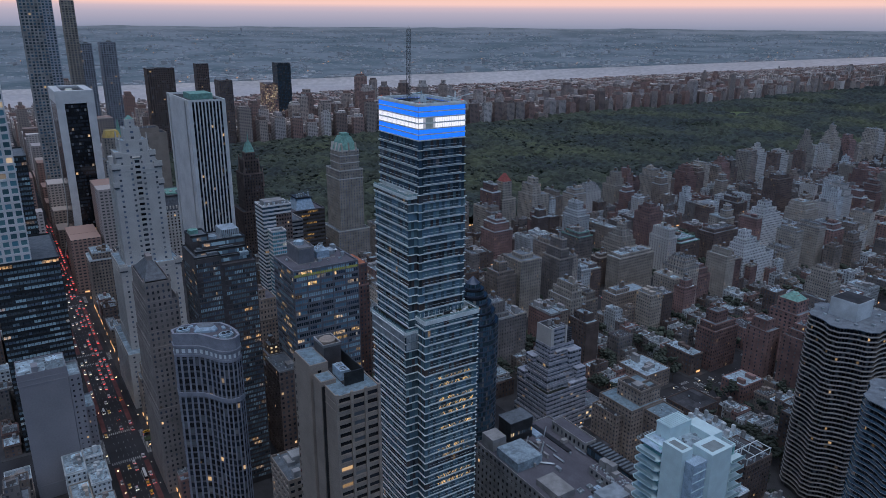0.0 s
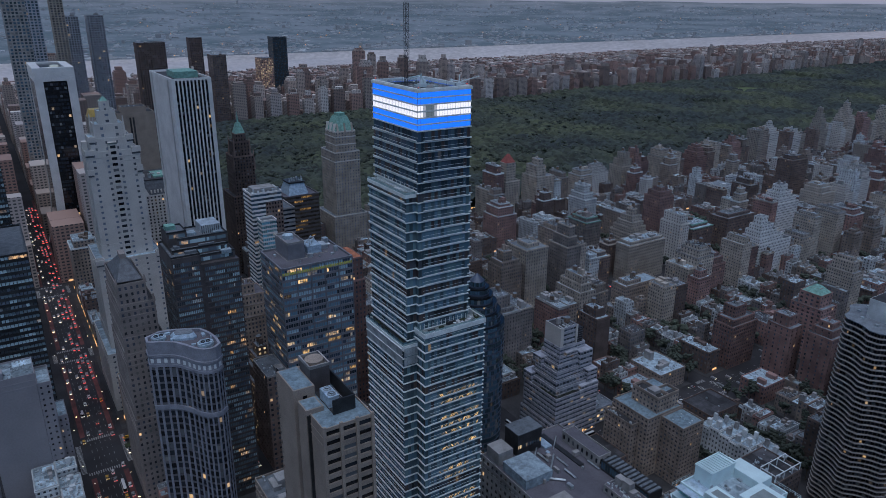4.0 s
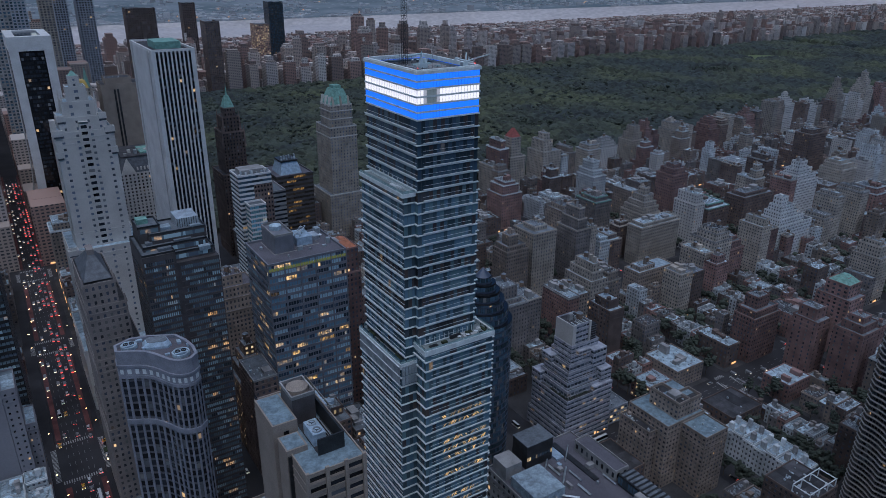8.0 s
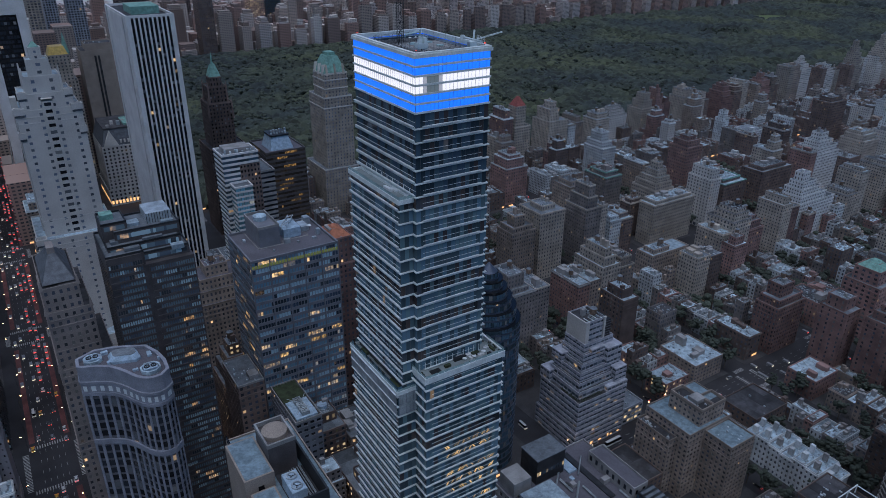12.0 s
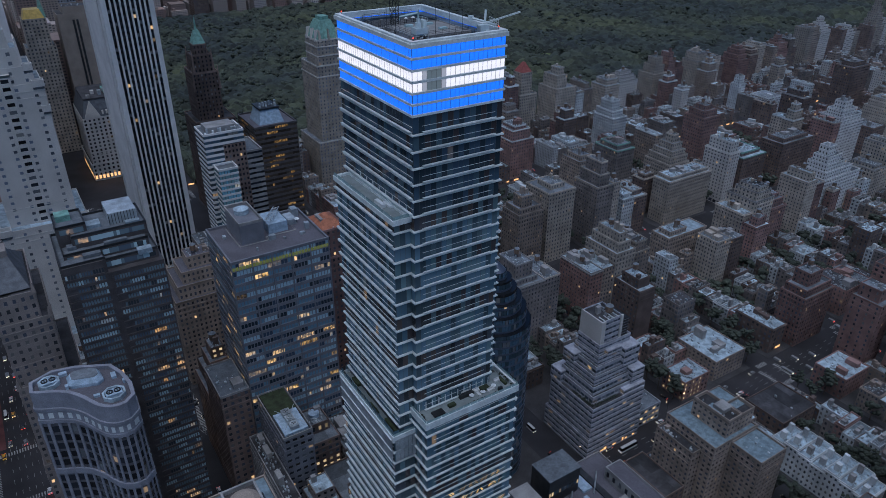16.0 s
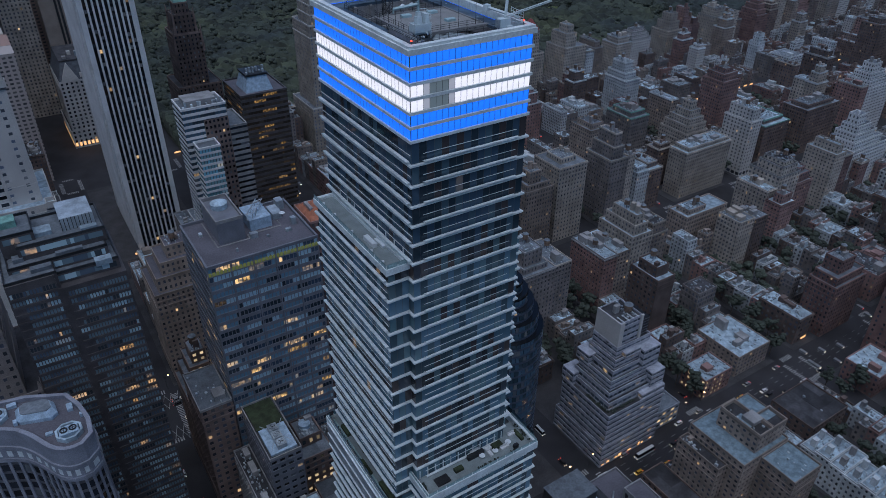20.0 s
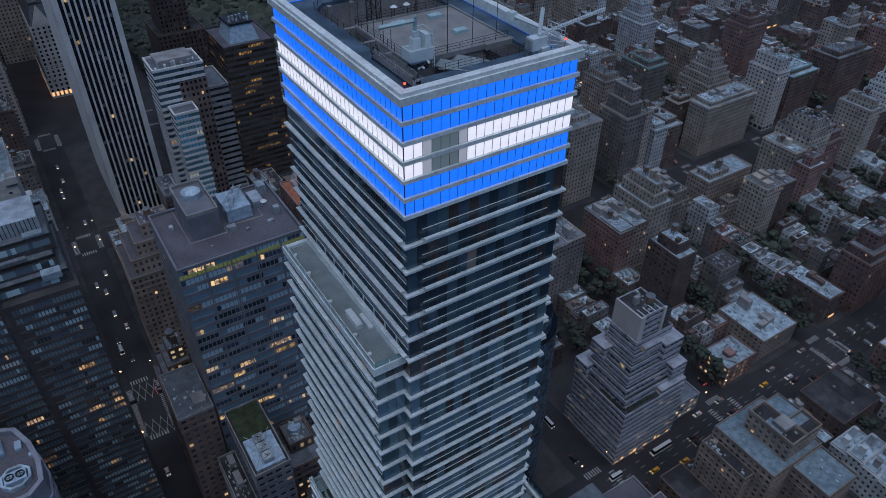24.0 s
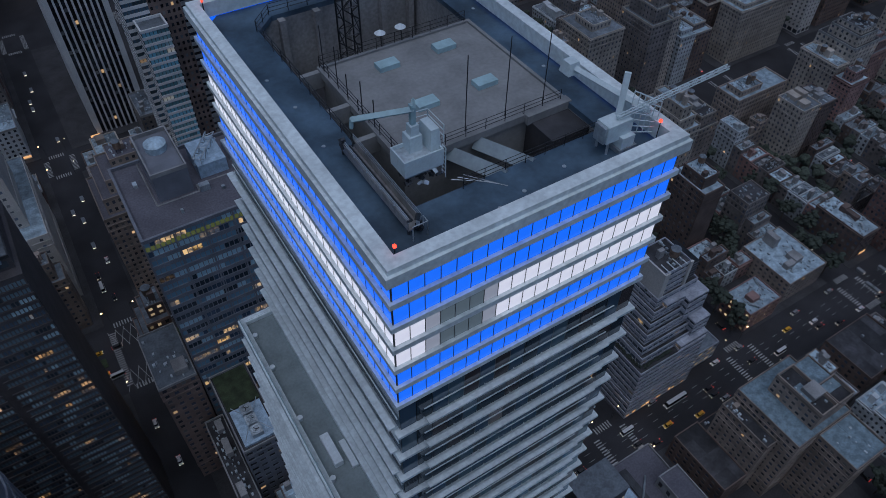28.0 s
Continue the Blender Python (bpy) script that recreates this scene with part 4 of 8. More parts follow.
def floor(t, poly, z, h, glaze, lit_glaze, lit=False):
    """One storey: its pale slab edge, a thin rail line above it and the panes."""
    m = Mesh()
    ring(m, offset(poly, 0.5), offset(poly, -0.3), z + 0.08, z + 0.42)
    n = len(poly)
    for i in range(n):
        a, b = Vector(poly[i]), Vector(poly[(i + 1) % n])
        if (b - a).length > 12:
            u = (b - a).normalized()
            nrm = Vector((u.y, -u.x))
            sx = nrm.x < -0.5
            p, q_ = a + u * (2.2 if not sx else 0.2), b - u * (2.2 if not sx else 0.2)
            o0, o1 = (0.42, 0.92) if not sx else (0.3, 0.95)
            v = [(*(w_ + nrm * o), z_) for z_ in ((z + 0.78, z + 1.0) if not sx else (z + 0.9, z + 1.12)) for o in (o0, o1) for w_ in (p, q_)]
            m.add(v, [(2, 3, 7, 6), (0, 2, 6, 4), (3, 1, 5, 7), (6, 7, 5, 4), (0, 1, 3, 2)])
            stays = Mesh()
            for s in range(int((q_ - p).length / 3.0) + 1):
                c_ = p + u * s * 3.0
                stays.bar((*(c_ + nrm * 0.05), z + 0.7), (*(c_ + nrm * (o0 + 0.1)), z + 0.9), 0.07)
            m.add(*whole(stays))
            thin = [(*(w_ + nrm * o), z_) for z_ in (z + 2.05, z + 2.12) for o in (0.06, 0.16) for w_ in (p, q_)]
            m.add(thin, [(2, 3, 7, 6), (0, 2, 6, 4), (3, 1, 5, 7), (6, 7, 5, 4), (0, 1, 3, 2)])
    part("slab_edge", m, "band", t)
    panes(glaze, poly, z + 0.52, z + h - 0.1, 1.5)
    if lit:
        east = [i for i in range(n) if abs(poly[i][1] - poly[(i + 1) % n][1]) < 0.01 and poly[(i + 1) % n][0] - poly[i][0] > 12]
        rng = random.Random(int(z * 10))
        for i in east:
            y, x, end = poly[i][1] - 0.05, poly[i][0] + 8.0, poly[(i + 1) % n][0] - 2.5
            while x < end:
                lean, w_ = rng.choice((0.8, 1.0, -0.9)), rng.uniform(0.3, 0.7)
                z0, z1 = z + 0.75 + 0.3 * rng.random(), z + 2.0 + 0.5 * rng.random()
                lit_glaze.add([(x, y, z0), (x + w_, y, z0), (x + w_ + lean, y, z1), (x + lean, y, z1)], [(0, 1, 2, 3)])
                x += rng.choice((0.8, 1.0, 1.2, 2.2))


def kerb_rect(m, x0, x1, y0, y1, z0, z1, t=0.7):
    o = [(x0, y0), (x1, y0), (x1, y1), (x0, y1)]
    ring(m, o, offset(o, -t), z0, z1)


def glass_guard(t, pts, z, h):
    for p, q_ in zip(pts, pts[1:]):
        p, q_ = Vector(p), Vector(q_)
        k = max(1, round((q_ - p).length / 2.4))
        for s in range(k):
            a, b = p.lerp(q_, (s + 0.03) / k), p.lerp(q_, (s + 0.97) / k)
            part("glass_guard", Mesh().bar((*a, z + h / 2), (*b, z + h / 2), 0.04).add([(*a, z), (*b, z), (*b, z + h), (*a, z + h)], [(0, 1, 2, 3)]), "guard_glass", t)


M["guard_glass"] = surface("guard_glass", (0.30, 0.42, 0.42), 0.1, vary=0.1, scale=0.5, bump=0)


def terraces(t):
    # upper terrace on the street side
    m = Mesh().box(-4.5, 0, 1.8, 33.5, 205.4, 206.0)
    part("terrace_floor", m, "terrace", t)
    m = Mesh()
    kerb_rect(m, -5.1, 0.0, 1.2, 34.1, 205.2, 206.6, 0.8)
    part("terrace_parapet", m, "band", t)
    glass_guard(t, [(-4.9, 33.9), (-4.9, 1.4), (0, 1.4)], 206.6, 1.0)
    part("roof_unit", Mesh().box(-3.2, -2.2, 10, 14, 206, 206.9), "white_paint", t)
    glass_guard(t, [(-7.4, 34.4), (-7.4, 0.4), (0, 0.4)], 141.6, 0.9)
    glass_guard(t, [(-0.9, 5.6), (-0.9, -6.4), (29.9, -6.4), (29.9, 4)], 148.4, 0.9)
    for k, (x, y, sx, sy, h) in enumerate(((3, -4.5, 3.4, 2.2, 0.5), (8.5, -3.4, 2.2, 1.2, 0.8), (13, -2.0, 4.5, 1.0, 1.2), (20, -2.6, 2.6, 1.6, 1.0), (24.5, -4.8, 1.2, 0.8, 1.1), (27.5, -3.5, 0.8, 3.5, 0.7))):
        part("planter" if k % 2 else "terrace_seat", Mesh().box(x, x + sx, y, y + sy, 147.2, 147.2 + h), "green_roof" if k % 2 else "metal_dark", t)
    for k, (x, y, sx, sy, h) in enumerate(((-5.8, 2.5, 1.0, 6, 1.0), (-6.4, 12, 0.8, 5, 0.8), (-4.5, 19, 1.6, 3, 0.6), (-5.5, 26, 1.2, 4, 0.9))):
        part("planter", Mesh().box(x, x + sx, y, y + sy, 140.4, 140.4 + h), "green_roof", t)
    # loose furniture on the east terrace
    rng = random.Random(12)
    for x, y, sx, sy in ((18.2, -1.6, 3.4, 1.0), (18.2, -3.6, 0.9, 1.8), (21.6, -3.4, 2.4, 0.9), (14.6, -0.8, 2.6, 1.0), (25.6, -1.0, 2.0, 0.9)):
        so = thing("outdoor_sofa", "pale cushioned sofa on the tower terrace", "sofa", "terrace furniture")
        part("seat", Mesh().box(x, x + sx, y, y + sy, 147.2, 147.65), "sofa", so)
        part("backrest", Mesh().box(x, x + sx, y + sy - 0.25, y + sy, 147.65, 148.0), "sofa", so)
    for x, y in ((20.0, -3.0), (16.4, -2.6), (24.2, -2.4)):
        ta = thing("terrace_table", "round white table on the tower terrace", "table", "terrace furniture")
        c = lambda r_: [(x + r_ * math.cos(k * math.tau / 12), y + r_ * math.sin(k * math.tau / 12)) for k in range(12)]
        part("tabletop", Mesh().prism(c(0.75), 147.85, 147.93), "white_paint", ta)
        part("pedestal", Mesh().prism(c(0.12), 147.2, 147.85), "metal_dark", ta)
    shrubs = Mesh()
    for k in range(26):
        x, y, z = rng.choice(((rng.uniform(1, 29), -5.4, 147.4), (29.0, rng.uniform(-5, 2), 147.4), (-6.5, rng.uniform(2, 33), 140.6), (0.2, rng.uniform(-5, 0), 147.4)))
        clumps(shrubs, x, y, z + 0.5, 0.5, 4, rng)
    part("terrace_shrubs", shrubs, "leaf", t, "small green shrubs in terrace planters", kind="stuff")
    for k in range(9):
        y = 3.5 + k * 3.4
        part("window_post", Mesh().box(-0.12, 0.06, y, y + 0.22, 206, 208.6), "band", t)
    for k in range(12):
        x = 0.6 + k * 2.1
        part("window_post", Mesh().box(x, x + 0.2, -0.2, -0.02, 147.2, 149.6), "band", t)
    for y in (4.5, 9.0, 17.5, 25.5, 31.0):
        part("roof_vent", Mesh().prism(disc(-4.0, y, 0.32, 10), 206, 206.5), "white_paint", t)
    part("terrace_bench", Mesh().box(-1.6, -0.9, 9, 12.5, 206, 206.5), "white_paint", t)
    part("terrace_floor_edge", Mesh().box(-6.9, -5.6, 1.0, 33.5, 140.4, 140.46), "guard_glass", t)
    # lower south terrace with its tall pale screen
    m = Mesh().box(-7, 0, 0.8, 34, 139.6, 140.4)
    part("terrace_floor", m, "terrace", t)
    m = Mesh()
    kerb_rect(m, -7.6, 0.0, 0.2, 34.6, 140.2, 141.6, 0.7)
    part("terrace_parapet", m, "band", t)
    m = Mesh()
    for k in range(22):
        y = 0.9 + k * 1.5
        for z0 in (132.4, 136.4):
            m.box(-7.7, -7.5, y, y + 1.42, z0, z0 + 3.7, True)
    for k in range(5):
        for z0 in (132.4, 136.4):
            m.box(-6.9 + k * 1.35, -6.9 + k * 1.35 + 1.2, 0.1, 0.3, z0, z0 + 3.7, True)
    part("screen_panels", m, "metal_pale", t, "pale translucent screen panels", kind="stuff")
    # lower east terrace
    m = Mesh().box(-0.5, 29.5, -6, 3, 146.6, 147.2)
    part("terrace_floor", m, "terrace", t)
    m = Mesh()
    kerb_rect(m, -1.1, 30.1, -6.6, 6.0, 146.2, 148.4, 0.8)
    part("terrace_parapet", m, "band", t)




def rail(name, pts, h, parent, mat="metal_pale", r=0.04, lines=3):
    """A pipe rail along points: posts and level bars."""
    m = Mesh()
    for p, q in zip(pts, pts[1:]):
        p, q = Vector(p), Vector(q)
        k = max(1, round((q - p).length / 1.8))
        for s in range(k + 1):
            c = p.lerp(q, s / k)
            m.bar(c, c + Vector((0, 0, h)), r)
        for l in range(lines):
            up = Vector((0, 0, h * (l + 1) / lines))
            m.bar(p + up, q + up, r * 0.8)
    return part(name, m, mat, parent)


def truss(name, p, q, w, parent, mat, bays, r=0.07):
    """A square lattice between two points."""
    m = Mesh()
    p, q = Vector(p), Vector(q)
    d = (q - p).normalized()
    a = d.cross(Vector((0, 0, 1)) if abs(d.z) < 0.9 else Vector((1, 0, 0))).normalized() * w / 2
    b = d.cross(a).normalized() * w / 2
    cs = (a + b, a - b, -a - b, -a + b)
    for c in cs:
        m.bar(p + c, q + c, r)
    for k in range(bays):
        u, v_ = p.lerp(q, k / bays), p.lerp(q, (k + 1) / bays)
        for i in range(4):
            c, e = cs[i], cs[(i + 1) % 4]
            m.bar(u + c, v_ + e if k % 2 else u + e, r * 0.6)
            m.bar(u + (c if k % 2 else e), v_ + (e if k % 2 else c), r * 0.6)
    return part(name, m, mat, parent)


def tower_roof(t):
    z = ZT - 0.2
    pit = [(4.3, 5.0), (21.2, 5.0), (21.2, 31.5), (19.4, 33.4), (6.2, 33.4), (4.3, 31.5)]
    out = [(0.5, 0.5), (W - 0.5, 0.5), (W - 0.5, L - 2), (W - 2, L - 0.5), (2, L - 0.5), (0.5, L - 2)]
    m = Mesh()
    ring(m, out, pit, z - 0.5, z)
    part("roof_deck", m, "deck", t, "blue-grey roof walkway round an open well")
    part("well_floor", Mesh().box(3.9, 21.6, 4.6, 33.8, z - 8.2, z - 8), "roof_dark", t)
    m = Mesh()
    ring(m, offset(rect(4.3, 21.2, 5.0, 33.4), 0.3), rect(4.3, 21.2, 5.0, 33.4), z - 8, z - 0.5)
    part("well_wall", m, "concrete", t)
    part("inner_roof", Mesh().box(6.5, 21.2, 9.6, 23.4, z - 8, z - 0.15), "screed", t, "grey screed roof slab in the well")
    m = Mesh()
    ring(m, rect(6.2, 21.4, 9.3, 23.7), rect(6.5, 21.1, 9.6, 23.4), z - 0.6, z + 0.05)
    part("slab_kerb", m, "screed", t)
    for y in (13.2, 17.6, 23.0):
        part("cross_beam", Mesh().box(4.0, 6.6, y, y + 0.5, z - 1.6, z - 0.1), "screed", t)
    for x in (10.6, 13.0):
        v = Mesh()
        v.bar((x, 9.6, z - 1.2), (x + 1.6, 4.6, z - 0.5), 0.75)
        part("sloped_beam", v, "duct_pale", t)
    for x in (7, 10.5, 14, 17.5, 20.6):
        part("well_column", Mesh().box(x - 0.3, x + 0.3, 32.7, 33.4, z - 8, z - 0.4), "concrete", t)
    # solid dark block: the opening's shade is put into its colour
    part("arch_mouth", Mesh().box(17.6, 21.2, 6.2, 9.5, z - 4, z - 0.6), "roof_dark", t)
    part("arch_hood", Mesh().box(17.2, 21.5, 8.9, 9.7, z - 0.7, z + 0.1), "screed", t)
    for hx, hy in ((11.4, 14.6), (17.0, 14.6), (17.0, 20.9), (11.4, 20.9)):
        part("roof_hatch", Mesh().box(hx - 0.95, hx + 0.95, hy - 0.55, hy + 0.55, z - 0.15, z + 0.3), "hatch", t)
    rail("guard_rail", [(4.1, 31.5, z), (4.1, 13, z)], 1.1, t, "metal_dark")
    rail("guard_rail", [(4.1, 31.5, z), (6.1, 33.6, z), (19.5, 33.6, z)], 1.1, t, "metal_dark")
    rail("guard_rail", [(8.5, 4.8, z), (21.0, 4.8, z)], 1.1, t, "metal_dark")
    rail("guard_rail", [(6.4, 9.5, z), (6.4, 23.5, z), (20.8, 23.5, z)], 1.1, t, "metal_dark")
    rail("guard_rail", [(6.4, 9.5, z), (20.8, 9.5, z)], 1.0, t, "metal_dark")
    for x, y, h in ((12.2, 10.2, 6.5), (15.9, 10.2, 6.8), (19.4, 10.0, 6.6), (6.6, 20.5, 3.5), (6.5, 18.5, 2.2), (6.5, 16.0, 3.0), (6.5, 22.8, 4.2), (6.6, 14.2, 2.4)):
        part("whip_antenna", Mesh().bar((x, y, z - 0.1), (x, y, z + h), 0.05), "metal_dark", t)
    for x in (12.4, 14.4):
        c = [(x + 0.5 * math.cos(k * math.tau / 12), 23.9 + 0.5 * math.sin(k * math.tau / 12)) for k in range(12)]
        dish = part("satellite_dish", Mesh().prism(c, z + 1.2, z + 1.45, [(x + (a - x) * 0.3, 23.9 + (b - 23.9) * 0.3) for a, b in c]), "white_paint", t)
        part("dish_post", Mesh().bar((x, 23.6, z - 0.2), (x, 23.8, z + 1.3), 0.06), "metal_dark", dish)
    mast = truss("mast", (11.2, 27.5, z - 8), (11.2, 27.5, 277.5), 1.5, t, "metal_dark", 30, 0.09)
    for k in range(3):
        part("mast_whip", Mesh().bar((10.6 + 0.6 * k, 27.5, 277), (10.6 + 0.6 * k, 27.5, 278.6 + k % 2), 0.04), "metal_dark", mast)
    for x, y in ((0.9, 0.9), (W - 0.9, 1.6), (0.9, L - 1)):
        b = part("warning_light", Mesh().bar((x, y, z), (x, y, z + 1.9), 0.05), "metal_dark", t)
        part("lamp", Mesh().box(x - 0.09, x + 0.09, y - 0.09, y + 0.09, z + 1.9, z + 2.12, True), "beacon", b)


def disc(cx, cy, r_, k=12):
    return [(cx + r_ * math.cos(i * math.tau / k), cy + r_ * math.sin(i * math.tau / k)) for i in range(k)]


def cleaning_cranes():
    z = ZT - 0.2
    rng = random.Random(17)
    # the white machine on the near walkway
    c = thing("roof_crane", "white window-cleaning crane parked on the tower roof", "crane")
    low, mid = rect(5.2, 7.7, 6.9, 8.3), rect(4.9, 8.0, 6.6, 8.6)
    part("housing", Mesh().prism(low, z + 0.8, z + 1.2, mid, cap=False).prism(mid, z + 1.2, z + 2.2), "crane_white", c)
    part("tray_floor", Mesh().box(5.0, 7.9, 6.7, 8.5, z + 2.2, z + 2.24), "metal_pale", c)
    m = Mesh()
    kerb_rect(m, 4.9, 8.0, 6.6, 8.6, z + 2.2, z + 2.55, 0.1)
    part("tray_rim", m, "crane_white", c)
    part("side_panel", Mesh().prism(rect(7.2, 8.05, 7.0, 8.8), z + 2.2, z + 3.9, rect(7.35, 8.0, 7.2, 8.7)), "crane_white", c)
    part("motor_box", Mesh().box(5.9, 6.9, 7.6, 8.6, z + 2.2, z + 3.5), "crane_white", c)
    part("pillar_foot", Mesh().box(6.1, 6.75, 7.75, 8.4, z + 3.5, z + 4.3), "crane_white", c)
    part("pillar", Mesh().box(6.25, 6.6, 7.9, 8.25, z + 4.3, z + 5.9), "hatch", c)
    part("arm", Mesh().bar((6.5, 8.0, z + 5.5), (3.0, 10.2, z + 4.6), 0.26), "hatch", c)
    part("arm_hook", Mesh().bar((3.0, 10.2, z + 4.7), (2.95, 10.25, z + 3.9), 0.16), "hatch", c)
    part("arm_head", Mesh().bar((6.1, 7.3, z + 6.3), (6.8, 8.6, z + 5.8), 0.13), "hatch", c)
    for x, y in ((5.4, 7.1), (7.4, 7.1), (5.6, 8.2), (7.5, 8.2)):
        part("leg", Mesh().bar((x, y, z), (x, y, z + 1.0), 0.14), "metal_dark", c)
        part("wheel", Mesh().bar((x - 0.25, y, z + 0.22), (x + 0.25, y, z + 0.22), 0.22), "metal_dark", c)
    for k in range(9):
        x, y, h = rng.uniform(5.9, 7.5), rng.uniform(6.2, 7.2), rng.uniform(0.25, 0.9)
        part("winch_piece", Mesh().bar((x, y, z + h), (x + rng.uniform(-0.5, 0.5), y + rng.uniform(-0.4, 0.4), z + h + rng.uniform(-0.2, 0.3)), rng.uniform(0.1, 0.2)), rng.choice(("metal_pale", "metal_dark", "crane_white")), c)
    rail("cage_rail", [(8.1, 6.8, z + 3.0), (8.1, 8.9, z + 3.0), (7.0, 9.0, z + 3.0)], 1.4, c, "crane_white", 0.05)
    rail("ladder", [(8.1, 6.5, z), (8.1, 6.95, z)], 2.6, c, "crane_white", 0.045, 7)
    for k in range(3):
        part("loose_cable", Mesh().bar((8.3 + 0.5 * k, 6.0, z + 0.04), (10.5 + 0.4 * k, 4.4 - 0.5 * k, z + 0.04), 0.035), "metal_pale", c)
    # the cradle laid along the walkway
    g_ = thing("cleaning_cradle", "long grey window-cleaning cradle lying on the roof walkway", "cradle")
    part("floor", Mesh().box(3.05, 3.95, 2.9, 12.4, z + 0.35, z + 0.42, True), "cradle_grey", g_)
    for x in (3.0, 3.92):
        part("side_sheet", Mesh().box(x, x + 0.06, 2.9, 12.4, z + 0.35, z + 1.1, True), "cradle_grey", g_)
        rail("cradle_rail", [(x + 0.03, 2.9, z + 1.1), (x + 0.03, 12.4, z + 1.1)], 0.45, g_, "metal_pale", 0.04, 2)
    part("roller", Mesh().bar((3.45, 3.2, z + 0.9), (3.45, 12.1, z + 0.9), 0.09), "metal_dark", g_)
    for y in (2.7, 12.2):
        for k in range(7):
            x, h = rng.uniform(2.9, 3.9), rng.uniform(0.2, 1.5)
            part("end_gear", Mesh().bar((x, y + rng.uniform(-0.3, 0.4), z + h), (x + rng.uniform(-0.3, 0.3), y + rng.uniform(-0.3, 0.4), z + h + 0.3), rng.uniform(0.08, 0.19)), rng.choice(("metal_dark", "metal_pale", "metal_dark")), g_)
        for x in (3.1, 3.8):
            part("castor", Mesh().bar((x, y + 0.3, z), (x, y + 0.3, z + 0.4), 0.13), "metal_dark", g_)
    rail("end_frame", [(3.0, 2.3, z), (4.1, 2.3, z), (4.1, 2.9, z)], 1.3, g_, "metal_pale", 0.05, 1)
    # the jib crane at the corner
    d = thing("jib_crane", "white lattice jib crane reaching past the roof corner", "crane")
    part("housing", Mesh().box(19.2, 21.4, 2.4, 3.7, z + 1.0, z + 2.5, True), "crane_white", d)
    part("end_cap", Mesh().box(18.95, 19.2, 2.5, 3.6, z + 1.05, z + 2.4, True), "metal_pale", d)
    for x, y in ((19.5, 2.5), (21.1, 2.5), (19.5, 3.6), (21.1, 3.6)):
        part("leg", Mesh().bar((x, y, z), (x, y, z + 1.1), 0.13), "metal_pale", d)
    part("base", Mesh().box(20.2, 21.9, 1.9, 3.1, z, z + 0.35), "metal_pale", d)
    part("gear_box", Mesh().box(20.4, 21.6, 2.0, 2.9, z + 0.35, z + 1.3), "crane_white", d)
    part("pillar", Mesh().bar((20.9, 3.4, z + 2.2), (21.6, 4.0, z + 5.4), 0.32), "crane_white", d)
    truss("jib", (20.3, 2.9, z + 2.7), (29.4, 1.6, z + 4.6), 0.26, d, "crane_white", 26, 0.045)
    lat = Mesh()
    p0, ux, uz = Vector((21.9, 3.3, z + 0.5)), Vector((1.9, -1.1, 0)), Vector((0.2, 0.1, 3.6))
    for k in range(6):
        lat.bar(p0 + ux * k / 5, p0 + ux * k / 5 + uz * (1.0 - 0.28 * k / 5), 0.05)
    for k in range(7):
        lat.bar(p0 + uz * k / 6 * 0.98, p0 + ux + uz * k / 6 * 0.72, 0.05)
    part("lattice_panel", lat, "crane_white", d)
    b = part("boom", Mesh().bar((21.7, 9.6, z + 2.7), (23.4, 2.6, z + 2.2), 0.27), "crane_white", d)
    part("boom_head", Mesh().prism(rect(21.0, 22.2, 9.2, 10.4), z + 2.2, z + 3.2, rect(21.15, 22.05, 9.35, 10.25)), "crane_white", b)
    # drain lids, stains and bolts on the walkway
    for x, y in ((2.2, 14), (1.9, 24), (12, 2.4), (16, 3.0), (22.6, 14), (22.8, 25), (9.6, 1.9), (2.4, 19.5)):
        part("drain_lid", Mesh().prism(disc(x, y, 0.16, 8), z, z + 0.05), "metal_pale", tower)


M["crane_white"] = surface("crane_paint", (0.58, 0.66, 0.67), 0.45, vary=0.07, scale=0.8, fine=5, grit=0.05)
M["duct_pale"] = surface("pale_beam", (0.26, 0.31, 0.33), 0.6, vary=0.15, scale=0.5, grit=0.06)
M["hatch"] = surface("pale_green_paint", (0.36, 0.50, 0.52), 0.5, vary=0.12, scale=0.8, grit=0.05)
M["cradle_grey"] = surface("cradle_grey", (0.30, 0.29, 0.28), 0.6, 0.2, vary=0.2, scale=0.8)
M["beacon"] = lamp_glow("red_beacon", (1.0, 0.05, 0.02), 4.0)
tower = glass_tower()
tower_roof(tower)
cleaning_cranes()


# ---- neighbouring landmark buildings ----
TAKEN = []


def claim(x0, x1, y0, y1, pad=1.0):
    TAKEN.append((x0 - pad, x1 + pad, y0 - pad, y1 + pad))


def free(x0, x1, y0, y1):
    return all(x1 <= a or x0 >= b or y1 <= c or y0 >= d for a, b, c, d in TAKEN)


claim(-22, 38, -85, 43)


